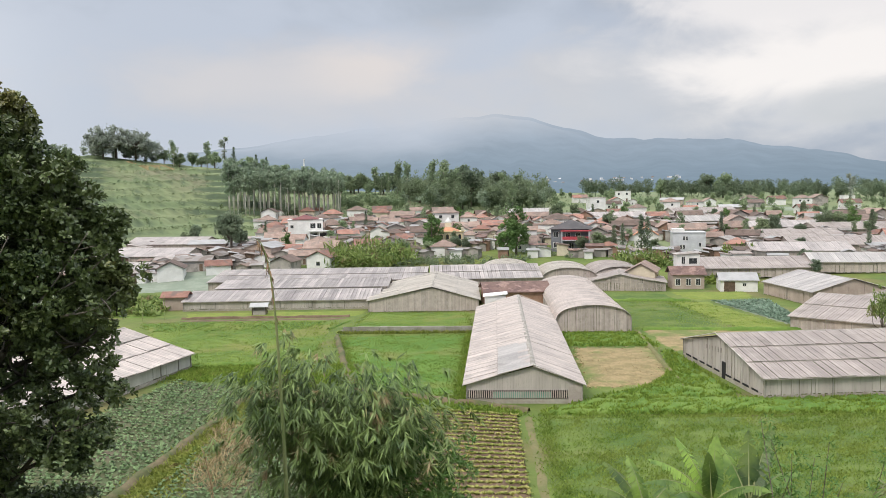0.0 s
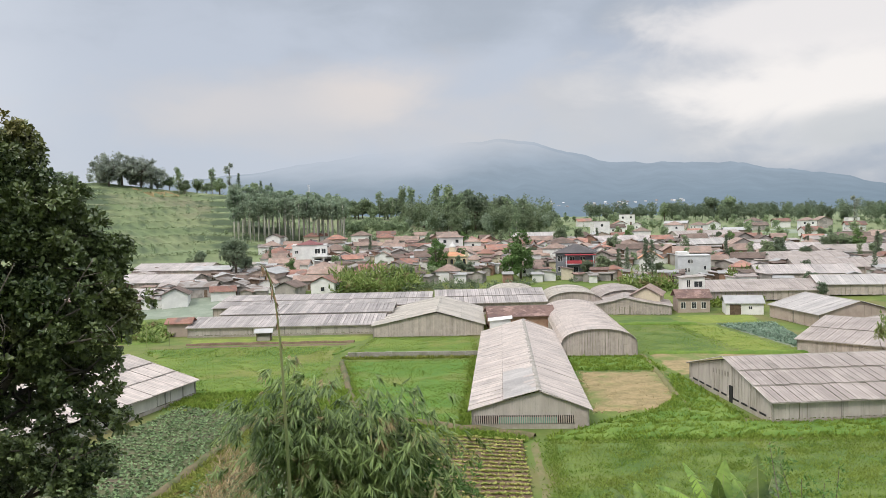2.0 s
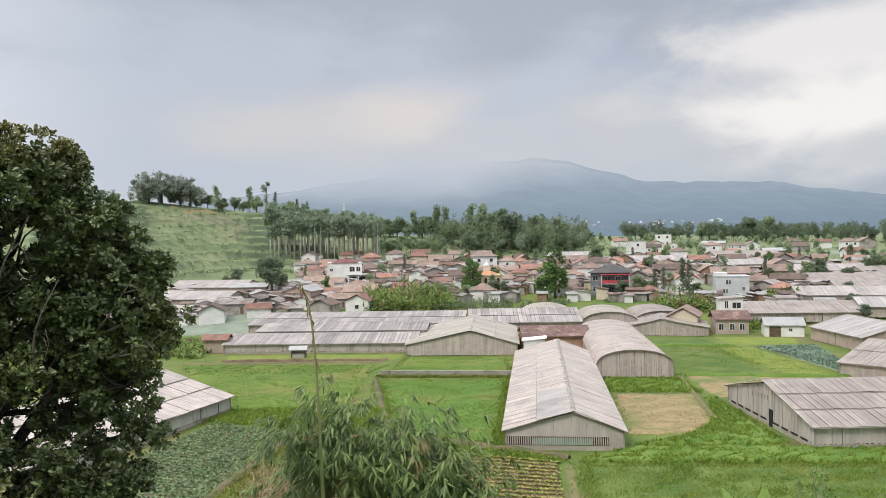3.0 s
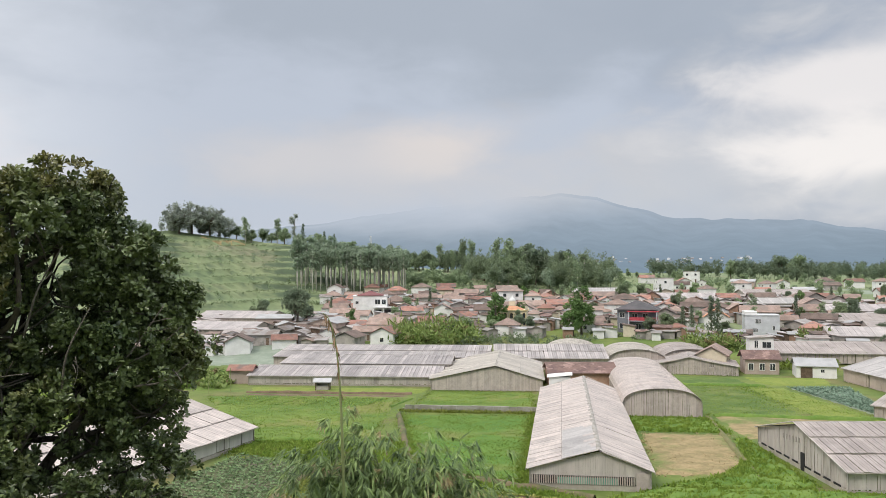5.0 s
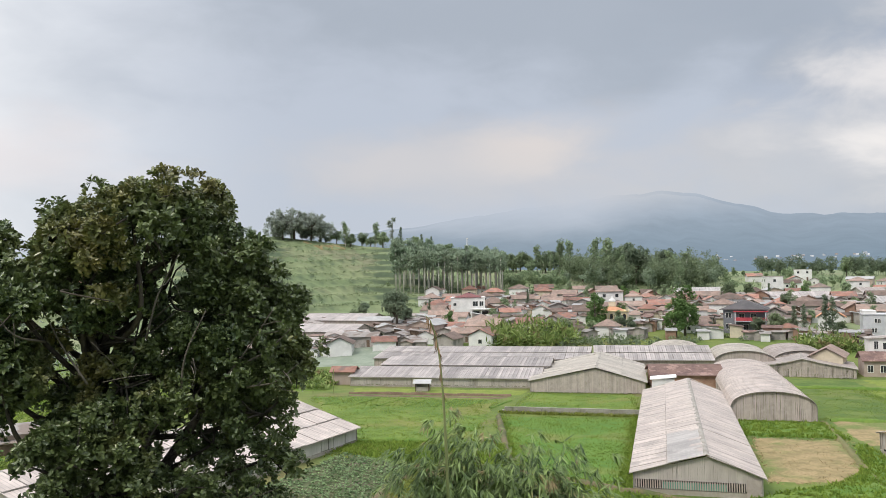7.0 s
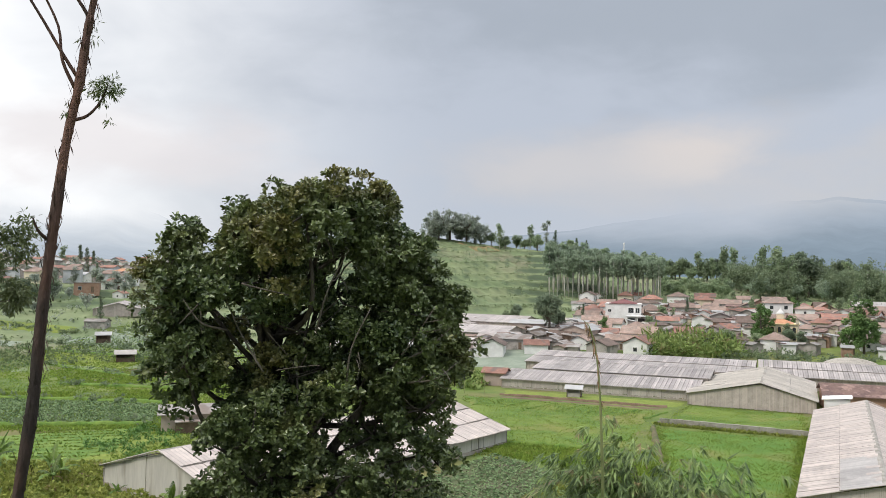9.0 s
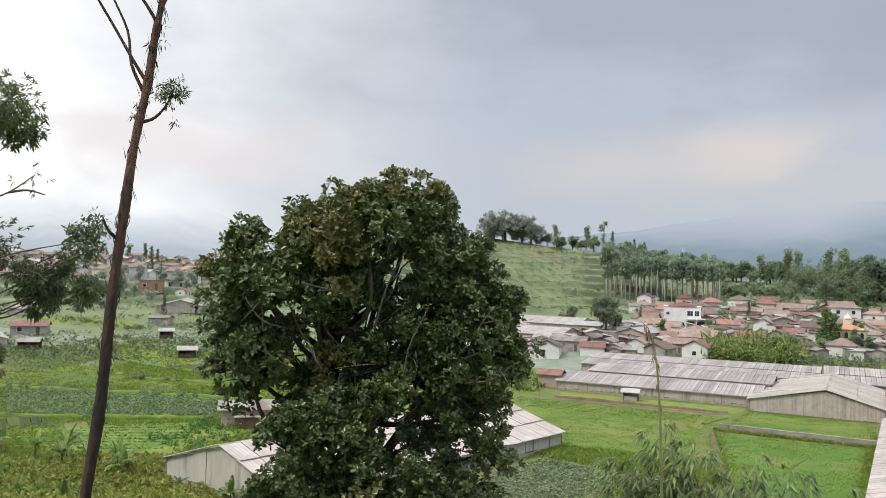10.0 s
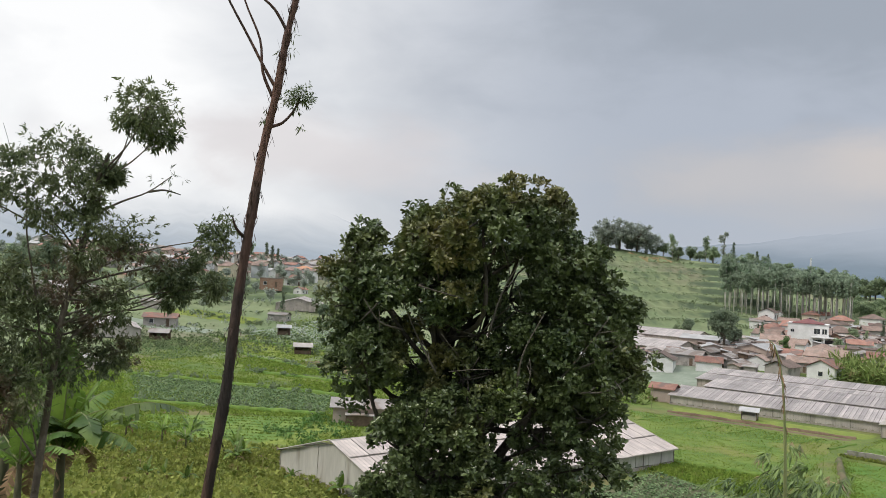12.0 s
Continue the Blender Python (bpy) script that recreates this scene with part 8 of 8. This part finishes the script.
def wood_spots(n, az0, az1, r0, r1):
    return [polar(a, math.sqrt(q)) for a, q in zip(wrng.uniform(az0, az1, n), wrng.uniform(r0 * r0, r1 * r1, n))]


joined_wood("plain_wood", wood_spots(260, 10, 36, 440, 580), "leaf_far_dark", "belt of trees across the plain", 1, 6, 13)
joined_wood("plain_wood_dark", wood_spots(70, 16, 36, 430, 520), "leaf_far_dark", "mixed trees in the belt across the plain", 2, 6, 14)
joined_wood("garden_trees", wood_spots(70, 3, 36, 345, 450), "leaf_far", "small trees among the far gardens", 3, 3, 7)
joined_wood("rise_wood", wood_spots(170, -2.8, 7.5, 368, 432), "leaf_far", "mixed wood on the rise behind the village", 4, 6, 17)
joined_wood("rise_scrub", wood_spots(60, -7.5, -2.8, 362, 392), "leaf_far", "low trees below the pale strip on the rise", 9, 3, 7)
joined_wood("rise_wood_grey", wood_spots(60, -2.8, 8, 365, 425), "leaf_grove", "trees in the wood behind the village, paled for haze", 5, 6, 12)
joined_wood("slope_wood", wood_spots(120, -70, -32, 255, 440), "leaf_far_hazed", "scattered trees on the far slope", 6, 3, 9)
joined_wood("town_trees", wood_spots(90, -64, -34, 300, 450), "leaf_far_hazed", "trees among the houses of the far town", 16, 3, 8)
joined_wood("ridge_wood", wood_spots(60, -32, -6, 432, 452), "leaf_far_hazed", "low trees along the hill's crest", 8, 3, 7)
for az_, k_, h_, r_ in ((18.4, "dark", 1.6, 470), (19.5, "round", 1.7, 470), (15.4, "round", 1.3, 450), (27.2, "airy", 0.9, 400), (30.5, "tall", 1.2, 470), (31.2, "dark", 1.3, 480)):
    at(k_, az_, r_, h_)
# single trees among the houses
for az_, r_, k_, h_ in ((-15.0, 236, "dark", 1.5), (-14.3, 244, "dark", 0.8), (-17.3, 262, "dark", 0.8), (-18, 262, "round", 0.6), (4.7, 222, "dense", 1.6), (5.3, 224, "dense", 1.3), (-0.8, 232, "dense", 0.75), (0.9, 227, "dark", 0.62), (1.6, 226, "dark", 0.55), (14.1, 224, "slim", 0.95), (14.5, 226, "slim", 0.9), (11.2, 226, "round", 0.75), (12.2, 226, "slim", 0.7), (12.8, 225, "slim", 0.75), (11.8, 228, "round", 0.6),
                        (22.6, 262, "dark", 0.85), (22.0, 262, "round", 0.8), (25.8, 280, "round", 0.95), (26.6, 282, "round", 0.9), (27.4, 284, "dense", 0.8), (24.6, 210, "dark", 0.5), (25.2, 196, "dark", 0.45), (28.5, 262, "slim", 0.8), (19.4, 252, "slim", 0.8), (24.3, 258, "dark", 0.6), (-12.6, 262, "slim", 0.6), (8.2, 330, "round", 0.9), (9.5, 335, "round", 0.8)):
    at(k_, az_, r_, h_)
for i_ in range(96):
    at(trng.choice(("round", "dense", "dark", "slim", "tall", "round")), trng.uniform(-13, 31), trng.uniform(222, 350), trng.uniform(0.32, 0.68))
# the far slope across the valley
for i_ in range(26):
    at(trng.choice(("round", "dark", "tall", "round", "slim")), trng.uniform(-68, -33), trng.uniform(250, 440), trng.uniform(0.35, 0.9))
for az_, r_, k_, h_ in ((-60.8, 300, "dark", 1.6), (-61.8, 295, "dark", 1.3), (-63, 300, "dark", 1.4), (-50.5, 285, "dark", 1.0), (-51.3, 285, "round", 1.0), (-49.8, 283, "dark", 0.9), (-46.9, 395, "slim", 1.0), (-47.3, 395, "slim", 1.1), (-46.5, 395, "slim", 0.9)):
    at(k_, az_, r_, h_)
for (kind_, pats_) in TREES.items():
    for k_, pat_ in enumerate(pats_):
        if (kind_, k_) not in PLACED:
            pat_.matrix_basis = pose(*polar(16 + k_, 500), gz(*polar(16 + k_, 500)))


# shrubs on the terraces, banana and bamboo thickets in the village: too many to count
def thicket(name, spots, size, material, label, seed, leaf=0.5, wide=0.3, per=40, droop=0.0, category="shrubs", tall=0.8):
    rng = np.random.RandomState(seed)
    sets = []
    for x, y in spots:
        s = size * rng.uniform(0.5, 1.3)
        sets.append(shell_leaves(rng, (x, y, gz(x, y) + s * 0.6), s, per, leaf, wide, squash=tall, per=5, inner=0.3, droop=droop, jag=0.4))
    return tagged(leaf_mesh(name, sets, M[material]), label, category, kind="stuff")


srng = np.random.RandomState(8)


def ring_spots(n, az0, az1, r0, r1):
    return [polar(a, math.sqrt(q)) for a, q in zip(srng.uniform(az0, az1, n), srng.uniform(r0 * r0, r1 * r1, n))]


edge_ = [p for p in ring_spots(42000, -30, -9, 266, 436) if terrace_edge(*p, 0.89)]
thicket("hill_hedges", edge_, 0.34, "hill_leaf", "rough hedges along the terrace edges", 1, leaf=0.36, per=9, tall=0.55)
thicket("hill_shrubs", ring_spots(110, -30, -13, 268, 430), 1.1, "leaf_far", "scattered green shrubs on the terraced hill", 2, per=45)
thicket("hill_copse", ring_spots(60, -30, -25, 372, 428), 2.0, "leaf_far", "dark copse near the top of the hill", 14, per=70)
edge_ = [p for p in ring_spots(9000, -70, -33, 200, 420) if terrace_edge(*p)]
thicket("far_hedges", edge_, 0.6, "hill_leaf", "rough hedges along the far terraces", 15, leaf=0.45, per=14)
thicket("rise_shrubs", ring_spots(520, -12, 8, 335, 425), 1.5, "leaf_far", "mixed undergrowth below the wood", 3, per=45)
thicket("plain_shrubs", ring_spots(420, 8, 34, 330, 470), 1.3, "leaf_far", "green scrub and gardens on the plain", 4)
thicket("slope_shrubs", ring_spots(420, -70, -32, 225, 400), 1.0, "leaf_far_hazed", "scrub on the far slope, greyed for haze", 5)
thicket("banana_thicket", ring_spots(150, -8.3, -2.2, 205, 224), 2.3, "corn", "thicket of banana leaves before the houses", 6, leaf=2.0, wide=0.42, per=30, tall=1.0, category="bananas")
thicket("hedge_thicket", ring_spots(70, -3.5, 6, 203, 214), 1.4, "leaf_far", "dark hedge along the village edge", 7, per=60)
thicket("banana_thicket_east", ring_spots(60, 12.4, 16.0, 203, 214), 1.5, "corn", "banana clump behind the greenhouses", 8, leaf=1.3, wide=0.4, per=45, tall=1.2, category="bananas")
thicket("banana_thicket_lane", ring_spots(22, 19.6, 21.2, 214, 226), 1.5, "corn", "banana plants beside the lane", 9, leaf=1.3, wide=0.4, per=40, tall=1.3, category="bananas")
thicket("green_bank", ring_spots(130, 17.5, 21.6, 182, 204), 1.0, "crop_green", "green bank of creepers behind the shed", 10, per=60, tall=0.6)
thicket("village_gardens", ring_spots(640, -13, 31, 215, 340), 0.9, "leaf_far", "small gardens between the houses", 11, per=30)
banks_ = []
for (ax_, ay_), (bx_, by_), n_ in (((-131, 90), (-91, 102.7), 16), ((-105, 72.4), (-80, 87.4), 8), ((-124, 110.4), (-97.5, 116.6), 14), ((-150, 130.4), (-109, 123.6), 26), ((-172, 141), (-131, 151), 40), ((-176, 152), (-130, 160), 46), ((-180, 166), (-214, 152), 40)):
    for k_ in srng.rand(n_):
        banks_.append((ax_ + (bx_ - ax_) * k_ + srng.normal(0, 0.8), ay_ + (by_ - ay_) * k_ + srng.normal(0, 0.8)))
thicket("valley_shrubs", banks_, 0.7, "leaf_far", "shrubs along the valley banks", 12, per=40)
thicket("valley_maize", [p for p in ring_spots(260, -56, -40, 196, 226)], 0.9, "hill_leaf", "rows of tall crops at the valley edge", 16, per=26, tall=1.2)
thicket("near_valley_shrubs", [(p[0], p[1]) for p in inside_quad([(-76, 72), (-66, 70), (-70, 84), (-80, 86)], 60, srng)], 0.6, "leaf_fern", "dark green shrub row by the long shed", 13, leaf=0.3, wide=0.15, per=60)


# undergrowth on the slope below the camera
def undergrowth():
    rng = np.random.RandomState(31)
    spots = []
    for a, q in zip(rng.uniform(-68, -40, 6500), rng.uniform(0, 1, 6500)):
        spots.append(polar(a, 14 + 80 * q ** 0.75))
    spots = [p for p in spots if not (p[1] > 60.5 + (p[0] + 84) * 0.55 and p[0] < -60)]
    spots = [p for p in spots if not (p[0] > -61.5 and p[1] > 60.7 - (p[0] + 61.4) * 0.27 - 0.8)]
    tufts("slope_brush", spots, M["brush_leaf"], "tangle of green weeds and creepers on the slope", 0.5, 0.4, 10, "undergrowth", 2, 2.6, 0.45)
    mounds = [p for p in spots if rng.rand() < 0.24]
    thicket("slope_mounds", mounds, 0.62, "brush_leaf", "mounds of yellow-green creepers on the slope", 34, leaf=0.34, wide=0.24, per=44, tall=0.6)
    dry = [p for p in spots if rng.rand() < 0.07]
    tufts("slope_straw", dry, M["straw"], "dry yellow stalks among the weeds", 0.6, 0.3, 7, "undergrowth", 3, 0.7, 0.12)
    near = [polar(a, r) for a, r in zip(rng.uniform(-70, -54, 260), rng.uniform(12, 26, 260))]
    tufts("slope_thicket", near, M["leaf_euc"], "dense brush at the foot of the eucalyptus", 0.55, 0.3, 26, "undergrowth", 5, 1.0, 0.16)
    ahead = [polar(a, r) for a, r in zip(rng.uniform(-34, 40, 3600), rng.uniform(6, 50, 3600))]
    tufts("front_brush", ahead, M["brush_leaf"], "weeds on the slope ahead", 0.45, 0.35, 6, "undergrowth", 6, 1.0, 0.4)
    # small shrub to the right of the bananas
    x, y = polar(24.5, 20)
    sh = empty("shrub", pose(x, y, gz(x, y)), "thin leafy shrub beside the banana plants", "shrub")
    bm = bmesh.new()
    sets = []
    for k in range(12):
        top = (rng.normal(0, 0.7), rng.normal(0, 0.4), rng.uniform(3.2, 5.6))
        limb(rng, (0, 0, -0.2), top, 0.03, 0.006, 0.1, bm=bm)
        for q in range(9):
            f = 0.55 + 0.45 * rng.rand()
            sets.append(shell_leaves(rng, (top[0] * f + rng.normal(0, 0.12), top[1] * f, top[2] * f), 0.22, 26, 0.13, 0.035, droop=0.4, inner=0.2))
    part("stem", bm, M["bark"], sh)["kind"] = "stuff"
    leaf_mesh("crown", sets, M["leaf_fern"], sh)
    # thin stalk standing among the cabbages' edge
    x, y = polar(-16.6, 22)
    st = empty("dry_stalk", pose(x, y, gz(x, y)), "thin dry upright stalk with a few twigs", "plant")
    bm = bmesh.new()
    tube(bm, smooth_line([(0.3, 0, -0.2), (0.15, 0, 2.5), (0, 0, 4.2), (-0.2, 0, 5.4)], 4), [0.03 - 0.0018 * i for i in range(13)], 6)
    for k in range(7):
        limb(rng, (0.1 - 0.04 * k, 0, 3.2 + 0.3 * k), (0.1 - 0.04 * k + rng.normal(0, 0.35), rng.normal(0, 0.2), 3.6 + 0.32 * k), 0.01, 0.004, 0.1, bm=bm)
    part("stalk", bm, M["leaf_dry"], st)


undergrowth()


# poles by the maize, mast on the ridge
def pole(x, y, h, r, label, material="wood"):
    bm = bmesh.new()
    tube(bm, [(0, 0, -0.3), (0.03, 0, h * 0.5), (0, 0, h)], [r, r * 0.9, r * 0.8], 8)
    ob = part("pole", bm, M[material], None)
    ob.matrix_basis = pose(x, y, gz(x, y))
    return tagged(ob, label, "pole", "field poles")


pole(-52.6, 137.1, 4.6, 0.07, "thin upright wooden field pole", "culm")
pole(-49.2, 138.6, 4.3, 0.07, "thin upright wooden field pole", "culm")


def mast():
    x, y = polar(-9.8, 445)
    ob = empty("radio_mast", pose(x, y, gz(x, y) - 1), "slender white lattice radio mast on the ridge", "mast")
    for k in range(3):
        t = k * 2.094
        bm = bmesh.new()
        tube(bm, [(1.0 * math.cos(t), 1.0 * math.sin(t), 0), (0.3 * math.cos(t), 0.3 * math.sin(t), 16)], [0.12, 0.1], 5)
        part("leg", bm, M["white"], ob)
    for z in (4, 8, 12, 15.5):
        bm = bmesh.new()
        box(bm, -0.9 + z * 0.03, 0.9 - z * 0.03, -0.9 + z * 0.03, 0.9 - z * 0.03, z, z + 0.3)
        part("platform", bm, M["white"], ob)


mast()


# foliage of a bush beside the viewpoint, reaching into view from the right
def edge_bush():
    rng = np.random.RandomState(44)
    x, y = polar(33.5, 9.2)
    g = gz(x, y)
    ob = empty("bush", pose(x, y, g), "dark bush with long drooping leaves beside the viewpoint", "bush")
    sets = []
    for px, py, pz, n in ((4.62, 8.14, 18.62, 9), (4.52, 8.2, 18.45, 6), (4.75, 8.1, 18.2, 9), (4.5, 8.3, 18.0, 7), (4.3, 8.3, 17.9, 5), (4.85, 8.0, 18.5, 9), (4.83, 8.1, 20.3, 6), (4.95, 8.0, 20.0, 6), (5.0, 7.9, 18.0, 9), (5.1, 7.8, 19.2, 8)):
        tip = Vector((px + 0.26 - x, py - 0.14 - y, pz - g))
        bm = bmesh.new()
        limb(rng, (0, 0, max(0.4, tip.z - 1.1)), tip, 0.016, 0.004, 0.10, 5, 5, bm=bm)
        part("branch", bm, M["bark"], ob, smooth=True)
        sets.append(shell_leaves(rng, tip, 0.15, n * 18, 0.11, 0.024, droop=0.75, per=7, inner=0.1, spread=0.5))
    bm = bmesh.new()
    tube(bm, smooth_line([(0, 0, -0.3), (0.05, 0, 2.5), (0.0, 0.05, 6.0)], 4), [0.06 - 0.006 * i for i in range(9)], 7)
    part("trunk", bm, M["bark"], ob, smooth=True)
    leaf_mesh("foliage", sets, M["leaf_main"], ob)


edge_bush()


# a yellowing shrub that stands between the greenhouses
def roof_shrub():
    rng = np.random.RandomState(52)
    x, y = polar(29.1, 108)
    ob = empty("shrub", pose(x, y, gz(x, y)) @ Matrix.Diagonal((0.8, 0.8, 1.5, 1)), "yellowish leafy shrub standing between the greenhouses", "shrub")
    bm = bmesh.new()
    tube(bm, [(0, 0, -0.3), (0.1, 0, 2.0), (0, 0, 4.6)], [0.12, 0.1, 0.05], 7)
    sets = []
    for cx, cy, cz, cr in ((0, 0, 5.0, 1.0), (0.9, 0.2, 4.7, 0.8), (-0.9, -0.2, 4.7, 0.8), (0.4, 0.6, 4.2, 0.9), (-0.4, -0.5, 4.1, 0.9), (1.5, 0, 4.2, 0.6), (-1.5, 0.1, 4.2, 0.6)):
        limb(rng, (0.05, 0, 2.6), (cx, cy, cz), 0.05, 0.02, 0.1, bm=bm)
        sets.append(shell_leaves(rng, (cx, cy, cz), cr, 260, 0.28, 0.14, per=5, inner=0.3, jag=0.4))
    part("trunk", bm, M["bark"], ob, smooth=True)
    leaf_mesh("crown", sets, M["corn"], ob)


roof_shrub()
